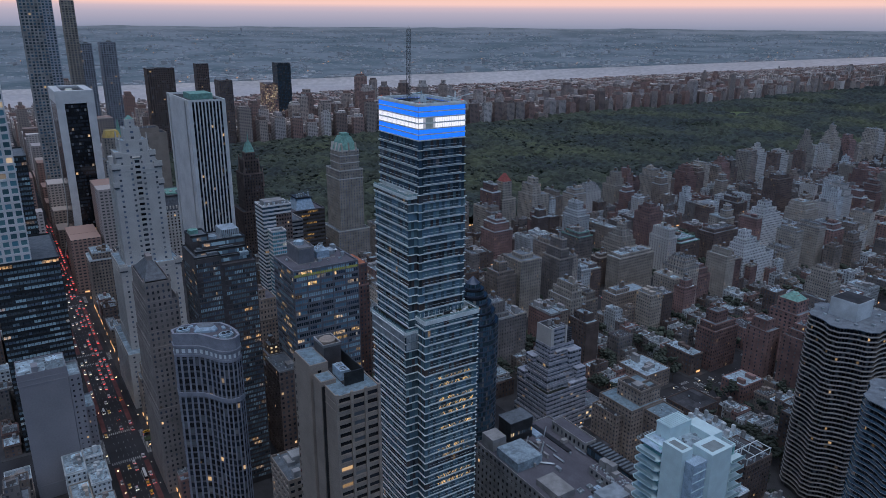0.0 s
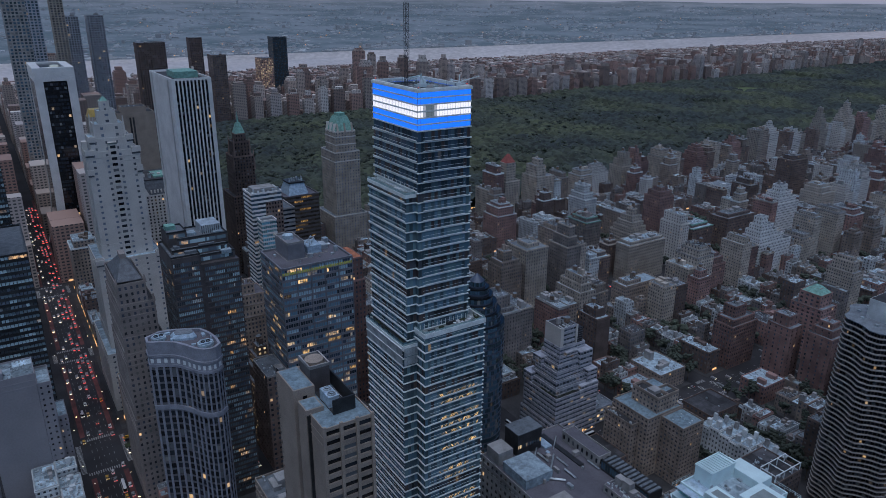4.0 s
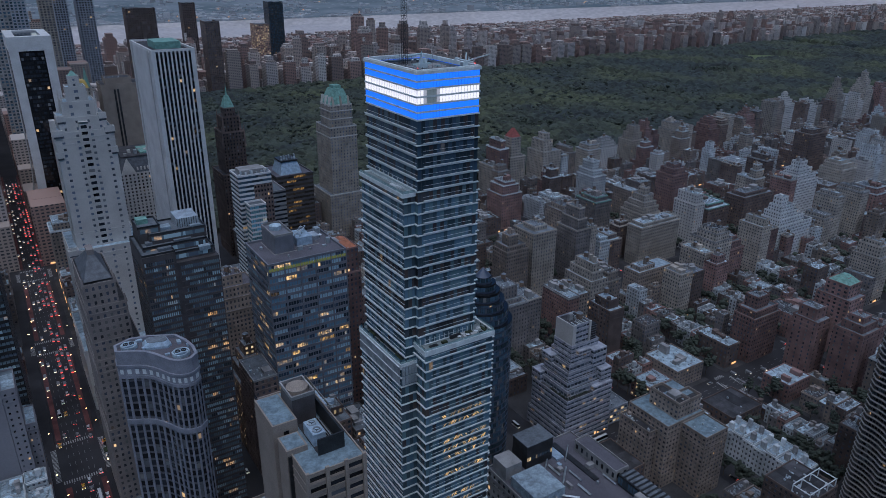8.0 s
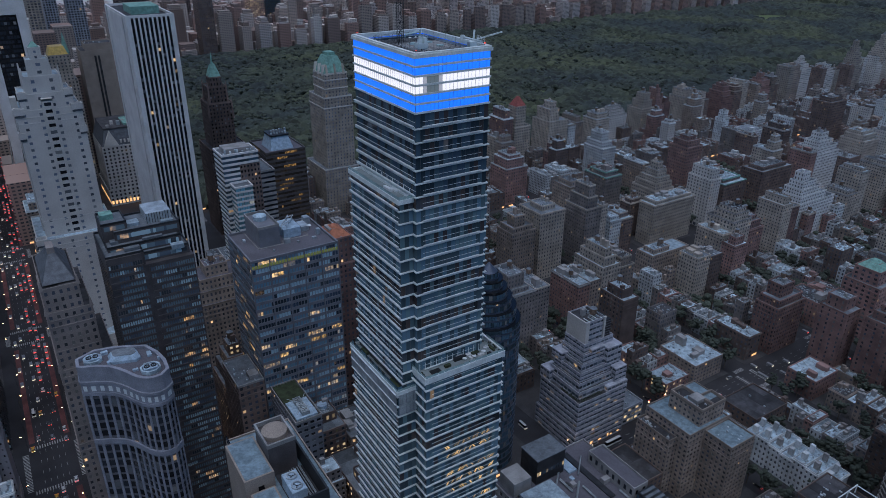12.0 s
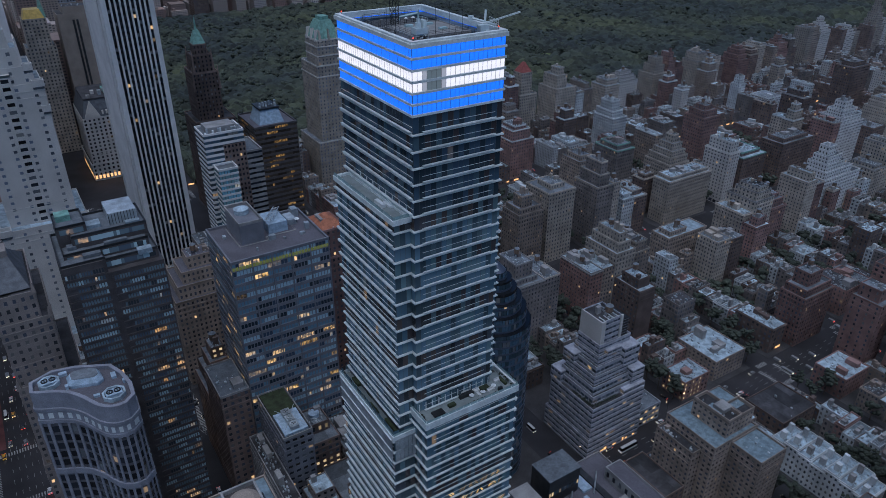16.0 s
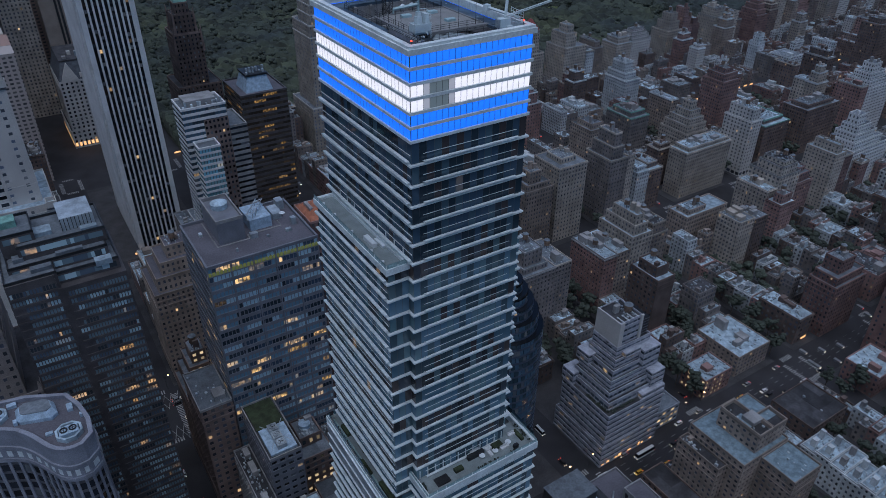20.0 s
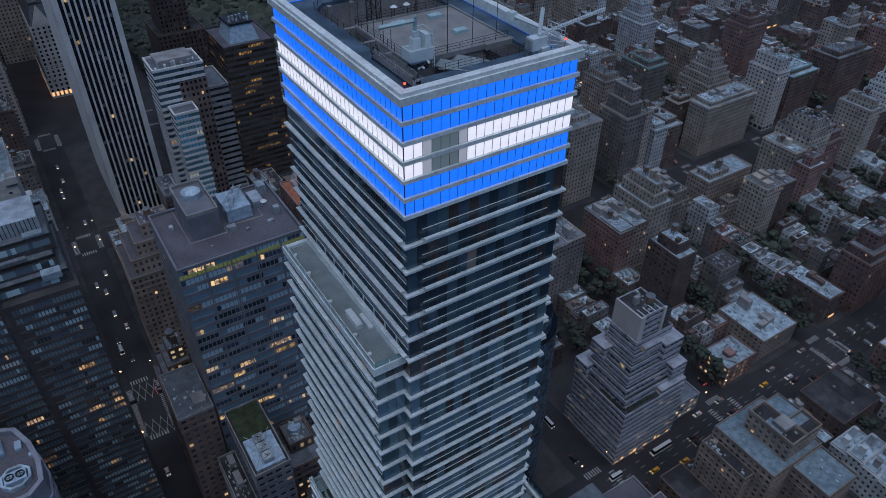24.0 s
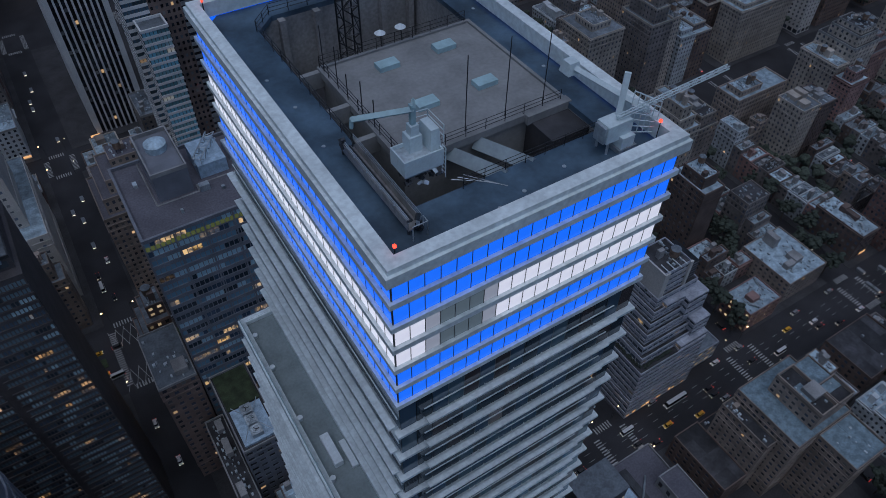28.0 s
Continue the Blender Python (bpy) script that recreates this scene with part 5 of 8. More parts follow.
def striped_slab():
    """The white marble slab by the park's corner: bays between full-height piers."""
    x0, x1, y0, y1, z1 = -5.4, 27.2, 385, 468, 212
    claim(x0 - 18, x1 + 18, y0 - 10, y1 + 30)
    t = thing("striped_skyscraper", "white marble skyscraper with full-height piers and dark bays", "skyscraper")
    part("core", Mesh().box(x0 + 0.9, x1 - 0.9, y0 + 0.9, y1 - 0.9, 0, z1 - 1.5), "black_glass", t)
    for a, b, c, d in ((x0, x0 + 3.2, y0, y0 + 6), (x1 - 3.2, x1, y0, y0 + 6), (x0, x0 + 3.2, y1 - 6, y1), (x1 - 3.2, x1, y1 - 6, y1)):
        part("corner_pier", Mesh().box(a, b, c, d, 0, z1), "white_stone", t)
    n = 9
    for k in range(1, n):
        xc = x0 + 2.6 + (x1 - x0 - 5.2) * k / n
        part("pier", Mesh().box(xc - 0.55, xc + 0.55, y0 - 0.3, y0 + 1.2, 0, z1), "white_stone", t)
    part("bay_wall", Mesh().box(x0 - 0.3, x0 + 1.1, y0 + 14, y1 - 12, 0, z1), "white_stone", t)
    part("bay_wall", Mesh().box(x0 - 0.3, x0 + 1.1, y0 + 6, y0 + 9, 0, z1), "white_stone", t)
    g_ = Mesh()
    for k in range(n):
        xc = x0 + 2.6 + (x1 - x0 - 5.2) * (k + 0.5) / n
        for f in range(50):
            z = 6 + f * 4.05
            g_.add([(xc - 0.8, y0 + 0.85, z), (xc + 0.8, y0 + 0.85, z), (xc + 0.8, y0 + 0.85, z + 2.3), (xc - 0.8, y0 + 0.85, z + 2.3)], [(0, 1, 2, 3)])
    part("windows", g_, "win_dark", t, kind="stuff")
    m = Mesh()
    kerb_rect(m, x0, x1, y0, y1, z1 - 0.1, z1 + 1.6, 1.2)
    part("parapet", m, "white_stone", t)
    part("roof", Mesh().box(x0 + 1, x1 - 1, y0 + 1, y1 - 1, z1 - 1.6, z1 - 0.4), "roof_dark", t)
    part("plant_room", Mesh().box(x0 + 8, x1 - 5, y0 + 22, y0 + 50, z1 - 0.5, z1 + 5), "copper", t)


striped_slab()


def sloped_slab():
    """Travertine-edged black glass slab whose long faces sweep out towards the street."""
    x0, x1, y0, y1, z1 = -90, -52, 612, 690, 205
    claim(x0 - 10, x1 + 10, y0, y1)
    t = thing("sloped_skyscraper", "white-framed black glass skyscraper flaring at its base", "skyscraper")
    g_ = Mesh()
    prof = [(z, 11 * max(0, 1 - z / 75) ** 2) for z in (0, 12, 25, 40, 58, 78, 205)]
    for (za, fa), (zb, fb) in zip(prof, prof[1:]):
        for s, xe in ((-1, x0), (1, x1)):
            for yy in (y0, y1 - 2.5):
                a, b = xe + s * fa, xe + s * fb
                ia, ib = a - s * 8, b - s * 8
                v = [(a, yy, za), (ia, yy, za), (ib, yy, zb), (b, yy, zb), (a, yy + 2.5, za), (ia, yy + 2.5, za), (ib, yy + 2.5, zb), (b, yy + 2.5, zb)]
                part("edge_frame", Mesh().add(v, [(0, 1, 2, 3), (7, 6, 5, 4), (0, 3, 7, 4), (1, 5, 6, 2)]), "white_stone", t)
            v = [(xe + s * (fa - 0.6), y0 + 2.4, za), (xe + s * (fa - 0.6), y1 - 2.4, za), (xe + s * (fb - 0.6), y1 - 2.4, zb), (xe + s * (fb - 0.6), y0 + 2.4, zb)]
            g_.add(v, [(0, 1, 2, 3)])
    g_.box(x0 + 7, x1 - 7, y0 + 1.2, y1 - 1.2, 0, z1)
    part("dark_glass", g_, "black_glass", t)
    w_ = Mesh()
    rng = random.Random(2)
    for f in range(46):
        for c in range(8):
            xa = x0 + 9 + c * 2.5
            w_.add([(xa, y0 + 1.1, 8 + f * 4.1), (xa + 2.2, y0 + 1.1, 8 + f * 4.1), (xa + 2.2, y0 + 1.1, 10.6 + f * 4.1), (xa, y0 + 1.1, 10.6 + f * 4.1)], [(0, 1, 2, 3)])
    part("windows", w_, "win_dark", t, kind="stuff")
    m = Mesh()
    kerb_rect(m, x0 - 0.15, x1 + 0.15, y0 - 0.15, y1 + 0.15, z1 - 12, z1 + 1.5, 8)
    part("top_frame", m, "white_stone", t)
    part("roof", Mesh().box(x0 + 2, x1 - 2, y0 + 2, y1 - 2, z1 - 3, z1 - 1), "roof_dark", t)


sloped_slab()

# cream limestone hotel tower with setbacks
claim(-95, -45, 255, 330)
hotel = block_building("hotel_tower", "slender cream limestone hotel tower stepping to a lantern", [
    (-96, -44, 258, 322, 0, 44), (-92, -50, 268, 312, 44, 108), (-87, -54.5, 275, 303, 108, 181), (-83.5, -57.5, 277, 301, 181, 189),
    (-79.5, -61.5, 280, 297, 189, 198), (-76, -65, 283, 294, 198, 206), (-73.5, -67.5, 285.5, 291.5, 206, 212)],
    "cream", "win_soft", "roof_pale", pitch=7.4, storey=3.9, wide=0.2, high=0.42, deep=0.3, clutter=0.1, category="skyscraper")
# projecting middle bay with a ladder of wide windows, arched at its head, on the two street fronts
for side, lo, hi, at in (("E", -73.4, -68.0, 274.4), ("S", 286.0, 291.6, -87.6)):
    bw, bg = Mesh(), Mesh()
    facade(bw, bg, side, lo, hi, at, 108, 186, 5.4, 3.9, 0.62, 0.5, 0.35)
    c0, c1 = ((lo, at), (hi, at)) if side == "E" else ((at, hi), (at, lo))
    dx, dy = (0, 3.0) if side == "E" else (3.0, 0)
    quad = [c0, c1, (c1[0] + dx, c1[1] + dy), (c0[0] + dx, c0[1] + dy)]
    bw.add([(*q_, z_) for z_ in (108, 187.2) for q_ in quad], [(1, 2, 6, 5), (3, 0, 4, 7), (4, 5, 6, 7)])
    bay = part("middle_bay", bw, "cream", hotel, "projecting bay with a ladder of wide windows")
    part("bay_windows", bg, "win_dark", bay, kind="stuff")
for z, x0, x1, y0, y1 in ((181, -88, -82.5, 274, 278), (181, -59.5, -53.8, 274, 278), (168, -88, -84, 274, 278), (168, -58, -53.8, 274, 278), (189, -84.2, -80, 276.4, 280), (189, -61.5, -57, 276.4, 280), (108, -93, -87, 267, 273), (108, -54, -49, 267, 273)):
    m = Mesh()
    kerb_rect(m, x0, x1, y0, y1, z - 1.2, z + 2.2, 0.5)
    balcony = part("corner_balcony", m, "cream", hotel)
    part("balcony_bracket", Mesh().box(x0 + 0.4, x1 - 0.4, y0 + 0.4, y1 - 0.4, z - 2.4, z - 1.2, True), "slate", balcony)
for x, y in ((-79.5, 280), (-61.5, 280), (-79.5, 297), (-76, 283), (-65, 283)):
    part("pinnacle", Mesh().prism(rect(x - 0.9, x + 0.9, y - 0.9, y + 0.9), 189, 203.5, rect(x - 0.3, x + 0.3, y - 0.3, y + 0.3)), "cream", hotel)
part("lantern_roof", Mesh().prism(rect(-73.5, -67.5, 285.5, 291.5), 212, 215.5, rect(-71, -70, 288, 289)), "copper", hotel)
# pyramid-roofed apartment tower on the wide avenue
claim(-98, -66, 140, 190)
ritz = block_building("apartment_tower", "grey-brown stone setback apartment tower with a pyramid roof", [
    (-98, -67, 140, 188, 0, 58), (-97.5, -74, 141, 186, 58, 98), (-97, -79, 142, 184, 98, 126), (-96.5, -82.2, 143, 182, 126, 137)],
    "taupe_stone", "win", "roof_dark", pitch=2.9, storey=3.4, wide=0.4, high=0.5, clutter=0.3, category="skyscraper", rim="taupe_stone")
part("pyramid_roof", Mesh().prism(rect(-95.5, -83.2, 146, 179), 138, 146, rect(-90.6, -87.6, 160, 168)), "slate", ritz)
part("roof_cap", Mesh().box(-90.6, -87.6, 160, 168, 146, 148.6), "taupe_stone", ritz)
for x, y in ((-96.4, 143), (-82.4, 143), (-96.8, 142), (-79.4, 142), (-97.2, 141), (-74.6, 141)):
    z = 137 if y == 143 else 126 if y == 142 else 98
    part("corner_urn", Mesh().prism(rect(x - 0.8, x + 0.8, y - 0.4, y + 1.2), z, z + 4.2, rect(x - 0.2, x + 0.2, y + 0.2, y + 0.6)), "taupe_stone", ritz)


def curved_tower():
    """Grey granite tower with a hollowed front between two bowed ends."""
    z1 = 120
    claim(-97, -40, 66, 118)
    turns = [(-91.6, 103), (-86, 100), (-80.7, 96.4), (-76.6, 90.5), (-73.6, 84.7), (-69.7, 81), (-64.8, 80.8), (-61.5, 84), (-61.2, 91), (-62.6, 98.5), (-65.5, 105.5), (-76.5, 111), (-84, 112.5), (-91.2, 109)]
    poly = []
    for k in range(len(turns)):  # a line through the turns: bowed at one end, hollow beside it, cut corners behind
        p0, p1, p2, p3 = (Vector(turns[(k + j - 1) % len(turns)]) for j in range(4))
        poly.append(tuple(p1))
        if k < 6:
            poly.append(tuple((p1 * 9 + p2 * 9 - p0 - p3) / 16))
    t = thing("curved_tower", "grey granite office tower with a curved hollow front", "skyscraper")
    part("core", Mesh().prism(offset_any(poly, -0.5), 0, z1 - 1), "black_glass", t)
    n = len(poly)
    pier, g_, band = Mesh(), Mesh(), Mesh()
    for i in range(n):
        a, b = Vector(poly[i]), Vector(poly[(i + 1) % n])
        k = max(1, round((b - a).length / 2.7))
        d = (b - a) / k
        nrm = Vector((d.y, -d.x)).normalized()
        for s in range(k):
            p_, q_ = a + d * s, a + d * (s + 1)
            e = d * 0.17
            v = [(*(p_ - e * 0.9), 0), (*(p_ + e), 0), (*(p_ + e), z1 - 12), (*(p_ - e * 0.9), z1 - 12)]
            v += [(*(Vector(w_[:2]) - nrm * 0.6), w_[2]) for w_ in v]
            pier.add(v, [(0, 1, 2, 3), (1, 5, 6, 2), (4, 0, 3, 7), (3, 2, 6, 7)])
            for f in range(27):
                z = 6 + f * 3.9
                if z < z1 - 14:
                    m0, m1 = p_ + e - nrm * 0.35, q_ - e * 0.9 - nrm * 0.35
                    g_.add([(*m0, z), (*m1, z), (*m1, z + 2.6), (*m0, z + 2.6)], [(0, 1, 2, 3)])
                    band.add([(*m0, z + 2.65), (*m1, z + 2.65), (*m1, z + 3.85), (*m0, z + 3.85)], [(0, 1, 2, 3)])
    part("piers", pier, "granite", t, kind="stuff")
    part("spandrels", band, "granite_dark", t, kind="stuff")
    part("windows", g_, "win_dark", t, kind="stuff")
    for za, zb, o in ((z1 - 12, z1 - 10.5, 0.3), (z1 - 10.5, z1 - 6.5, 0.0), (z1 - 6.5, z1 - 5.2, 0.5), (z1 - 5.2, z1, 0.0), (84, 86.5, 0.35)):
        part("cornice_band", Mesh().prism(offset_any(poly, o), za, zb, cap=True), "granite", t)
    arch = Mesh()
    for i in range(n):
        a, b = Vector(poly[i]), Vector(poly[(i + 1) % n])
        k = max(1, round((b - a).length / 5.4))
        d = (b - a) / k
        nrm = Vector((d.y, -d.x)).normalized() * 0.06
        for s in range(k):
            p_, q_ = a + d * (s + 0.25) + nrm, a + d * (s + 0.75) + nrm
            arch.add([(*p_, z1 - 9.8), (*q_, z1 - 9.8), (*q_, z1 - 7.4), (*p_, z1 - 7.4)], [(0, 1, 2, 3)])
    # white paint stands in for the sky's light on these panes
    part("top_windows", arch, "white_paint", t, "square panes under the roof edge, painted pale for the sky on them", kind="stuff")
    m = Mesh()
    m.prism(offset_any(poly, -1.2), z1 - 0.4, z1 + 0.05)
    part("roof", m, "roof_brown", t)
    rim = Mesh()
    ring(rim, offset_any(poly, 0.1), offset_any(poly, -1.2), z1, z1 + 1.5)
    part("parapet", rim, "granite", t)
    # round-cornered plant house, and two fan pits with eight-sided kerbs
    octa = lambda cx, cy, r_: [(cx + r_ * math.cos((k + 0.5) * math.tau / 8), cy + r_ * math.sin((k + 0.5) * math.tau / 8)) for k in range(8)]
    for cx, cy, r_ in ((-67.4, 88.4, 3.9), (-85.4, 106.2, 3.6)):
        m = Mesh()
        ring(m, octa(cx, cy, r_), octa(cx, cy, r_ - 0.7), z1, z1 + 1.6)
        pit = part("fan_pit", m, "roof_pale", t, "eight-sided pale kerb round roof fans")
        part("fan_housing", Mesh().box(cx - 2.6, cx + 2.6, cy - 1.8, cy + 1.8, z1, z1 + 1.9), "duct_blue", pit)
        for s in (-1.25, 1.25):
            f = Mesh()
            c = lambda q_: [(cx + s + q_ * math.cos(k * math.tau / 14), cy + q_ * math.sin(k * math.tau / 14)) for k in range(14)]
            ring(f, c(1.1), c(0.85), z1 + 1.9, z1 + 2.3)
            for k in range(4):
                f.bar((cx + s, cy, z1 + 2.1), (cx + s + 0.9 * math.cos(k * 1.57), cy + 0.9 * math.sin(k * 1.57), z1 + 2.1), 0.09)
            part("fan", f, "metal_dark", pit)
    o = [(-79, 99.6), (-71, 97), (-69, 98.6), (-69.4, 103.6), (-71.2, 105.6), (-78, 107), (-80, 105.6), (-80, 101)]
    i = [(-74 + (x + 74) * 0.8, 101.5 + (y - 101.5) * 0.72) for x, y in o]
    house = part("plant_house", Mesh().prism(o, z1, z1 + 1.2, o).prism(o, z1 + 1.2, z1 + 3.0, i), "duct_blue", t, "pale blue plant house with sloping sides")
    part("house_roof", Mesh().prism([(-74 + (x + 74) * 0.95, 101.5 + (y - 101.5) * 0.95) for x, y in i], z1 + 3.0, z1 + 3.25), "roof_grey", house)
    for x, y, sx, sy, h in ((-81, 100.0, 1.0, 1.6, 1.4), (-66.5, 98.0, 1.6, 3.0, 1.0), (-73.5, 90.5, 2.0, 1.2, 0.8), (-63.6, 93.6, 1.2, 1.2, 1.3), (-82, 108.6, 2.6, 1.6, 1.1)):
        part("roof_unit", Mesh().box(x, x + sx, y, y + sy, z1, z1 + h), "duct_blue", t)


def offset_any(poly, d):
    n, out = len(poly), []
    for i in range(n):
        a, b, c = Vector(poly[i - 1]), Vector(poly[i]), Vector(poly[(i + 1) % n])
        u, w_ = (b - a).normalized(), (c - b).normalized()
        nn = (Vector((u.y, -u.x)) + Vector((w_.y, -w_.x))).normalized()
        out.append(tuple(b + nn * d))
    return out


M["roof_brown"] = surface("brown_grey_roof", (0.105, 0.10, 0.118), 0.8, vary=0.15, scale=0.1, fine=1.5)
M["duct_blue"] = surface("painted_duct", (0.34, 0.44, 0.53), 0.5, vary=0.2, scale=0.5)
M["granite"] = surface("grey_granite", (0.235, 0.245, 0.285), 0.6, vary=0.15, scale=0.2)
M["granite_dark"] = surface("dark_granite", (0.10, 0.10, 0.11), 0.5, vary=0.15, scale=0.15)
curved_tower()


def runs(glass, bars, poly, z0, z1, pane, rng, longest=6, only=None):
    """Ribbon windows: runs of one to several panes sharing one blind, painted sky tone or lamp, with thin mullions on
    them.
    """
    for i in range(len(poly)):
        if only is not None and i not in only:
            continue
        a, b = Vector(poly[i]), Vector(poly[(i + 1) % len(poly)])
        k = max(1, round((b - a).length / pane))
        d = (b - a) / k
        nrm = Vector((d.y, -d.x)).normalized()
        s = 0
        while s < k:
            w_ = min(k - s, rng.randint(1, longest))
            p, q = a + d * s, a + d * (s + w_)
            glass.add([(*p, z0), (*q, z0), (*q, z1), (*p, z1)], [(0, 1, 2, 3)])
            s += w_
        for s in range(k + 1):
            p = a + d * s
            e = d.normalized() * 0.13
            l, r, f = p - e + nrm * 0.1, p + e + nrm * 0.1, nrm * 0.1
            bars.add([(*(l - f), z0), (*l, z0), (*r, z0), (*(r - f), z0), (*(l - f), z1), (*l, z1), (*r, z1), (*(r - f), z1)], [(0, 1, 5, 4), (1, 2, 6, 5), (2, 3, 7, 6)])


def banded_office(name, label, x0, x1, y0, y1, z1, wall, glass, storey=3.8, win=2.2, pitch=1.5, roof="roof_grey", frame="metal_dark", longest=6, top_strip=False):
    """A slab of ribbon windows: a spandrel band and runs of panes on every storey, mullions between."""
    claim(x0, x1, y0, y1)
    rng = random.Random(int(x0 * 7 + y0 * 3 + z1))
    t = thing(name, label, "office building")
    poly = [(x0, y0), (x1, y0), (x1, y1), (x0, y1)]
    part("core", Mesh().prism(offset(poly, -0.35), 0, z1 - 0.5), frame, t)
    n = int(z1 / storey)
    st = z1 / n
    g_, bars = Mesh(), Mesh()
    for f in range(n):
        z = f * st
        m = Mesh()
        ring(m, poly, offset(poly, -0.4), z, z + st - win)
        part("spandrel", m, wall, t)
        runs(g_, bars, offset(poly, -0.2), z + st - win, z + st, pitch, rng, longest)
    if top_strip:
        s_ = Mesh()
        panes(s_, offset(poly, 0.02), z1 - st + 0.5, z1 - st + 2.2, pitch, [0], 0.3)
        part("lit_strip", s_, "strip_light", t, "yellow-green strip of lit windows", kind="stuff")
    part("windows", g_, glass, t, kind="stuff")
    part("mullions", bars, frame, t, kind="stuff")
    m = Mesh()
    ring(m, offset(poly, 0.15), offset(poly, -0.6), z1, z1 + 1.3)
    part("parapet", m, wall, t)
    part("roof", Mesh().box(x0 + 0.5, x1 - 0.5, y0 + 0.5, y1 - 0.5, z1 - 0.5, z1 + 0.1), roof, t)
    return t


def fan_box(t, x, y, z, s, mat="metal_pale"):
    """A cooling unit with a round fan on top."""
    u = part("cooling_unit", Mesh().box(x - s, x + s, y - s, y + s, z, z + s * 1.1), mat, t)
    c = lambda r_: [(x + r_ * math.cos(k * math.tau / 14), y + r_ * math.sin(k * math.tau / 14)) for k in range(14)]
    m = Mesh()
    ring(m, c(s * 0.8), c(s * 0.62), z + s * 1.1, z + s * 1.35)
    part("fan_ring", m, "metal_pale", u)
    f = Mesh()
    for k in range(3):
        a = k * math.tau / 3
        f.bar((x, y, z + s * 1.15), (x + s * 0.6 * math.cos(a), y + s * 0.6 * math.sin(a), z + s * 1.15), s * 0.08)
    part("fan_blades", f, "metal_dark", u)


# office slab across the avenue with ribbon windows and a busy roof
of = banded_office("office_slab", "grey office slab with blue ribbon windows and rooftop plant", -10.6, 34, 135.6, 172, 130.5, "slab_grey", "win_runs", 3.75, 2.2, 1.5, "roof_brown", frame="slab_grey", top_strip=True)
for k in range(6):
    part("pier", Mesh().box(-10.9 + k * 8.9, -10.4 + k * 8.9, 135.3, 135.8, 0, 130.5), "slab_grey", of)
part("plant_room", Mesh().box(-1, 9.5, 150, 171, 130.6, 140), "slab_grey", of)
m = Mesh()
kerb_rect(m, -1.2, 9.7, 149.8, 171.2, 140, 141.4, 0.5)
part("plant_parapet", m, "concrete", of)
ringp = lambda r_, x, y: [(x + r_ * math.cos(k * math.tau / 18), y + r_ * math.sin(k * math.tau / 18)) for k in range(18)]
tk = part("roof_tank", Mesh().prism(ringp(3.3, 4.3, 163), 140, 142.2), "roof_pale", of, "round pale tank on the plant room")
part("tank_lid", Mesh().prism(ringp(3.4, 4.3, 163), 142.2, 142.9, ringp(1.0, 4.3, 163)), "roof_pale", tk)
part("machine_house", Mesh().box(13, 22, 154, 167, 130.6, 135.5), "duct_blue", of)
truss("roof_frame", (13.5, 155, 136.4), (21.5, 166, 136.4), 2.6, of, "metal_pale", 5, 0.2)
for x, y, sx, sy, h in ((11, 148, 3, 2, 2.2), (24, 158, 4, 8, 2.6), (29, 150, 2, 2, 3.2), (25, 146, 2.2, 1.4, 1.2), (3, 142, 0.8, 0.8, 1.4), (-6, 160, 1.2, 2.0, 1.2), (17, 146, 1.0, 1.0, 1.0), (28.5, 165, 3, 4, 4)):
    part("roof_unit", Mesh().box(x, x + sx, y, y + sy, 130.6, 130.6 + h), "metal_pale", of)
for a_, b_ in (((-2.2, 148.8), (10.8, 148.8)), ((-2.2, 148.8), (-2.2, 171)), ((10.8, 148.8), (10.8, 152)), ((10.8, 152), (25, 152)), ((25, 152), (25, 157))):
    part("roof_duct", Mesh().bar((*a_, 130.75), (*b_, 130.75), 0.28), "concrete", of)
dish = part("satellite_dish", Mesh().prism(ringp(1.2, 27, 155), 134.6, 135.2, ringp(0.5, 27, 155)), "white_paint", of)
part("dish_post", Mesh().bar((27, 155, 133), (27, 155, 134.7), 0.2), "metal_dark", dish)
# low buildings between the slab and the glass tower
claim(-26, 38, 66, 134.8)
gb = block_building("green_roofed_annex", "dark metal annex with a planted roof and three fans", [(-8.5, 5, 101, 135, 0, 59)], "slab_grey", "win_dark", "roof_dark", pitch=3, storey=3.8, wide=0.6, high=0.4, clutter=0, category="office building", rim="concrete")
part("planted_roof", Mesh().box(-7.6, 4.1, 118.5, 134.2, 59.02, 59.6), "green_roof", gb, "dark green planted roof")
part("fan_deck", Mesh().box(-7.2, 3.7, 102.5, 117.5, 59.02, 60.2), "duct_blue", gb)
for k in range(3):
    fan_box(gb, -1.8, 105.6 + 4.6 * k, 60.2, 1.9, "metal_pale")
for s in (-1, 1):
    part("fan_brace", Mesh().bar((-1.8 - s * 4.6, 103, 62.8), (-1.8 + s * 4.6, 117, 62.8), 0.16), "metal_pale", gb)
block_building("brown_brick_building", "narrow brown brick building with a pale roof rim", [(-25, -11.5, 134, 160, 0, 66)], "brown_brick", "win", "roof_grey", pitch=3.2, storey=3.5, clutter=0.5, rim="concrete")
claim(-26, -10, 132, 188)
block_building("setback_house", "brown brick house stepping back in crowded terraces", [(-25, -11.5, 161, 186, 0, 48), (-23, -11.6, 164, 185, 48, 55), (-20.5, -11.7, 167, 183, 55, 62), (-18.5, -12, 170, 180, 62, 68)], "brown_brick", "win_lit", "roof_grey", pitch=2.8, clutter=1.6, tank=True)
block_building("louvred_annex", "low grey annex with a roof of louvred pits", [(-16, -9, 84, 131, 0, 40)], "concrete", "win_dark", "roof_dark", pitch=3, storey=3.8, clutter=1.5)
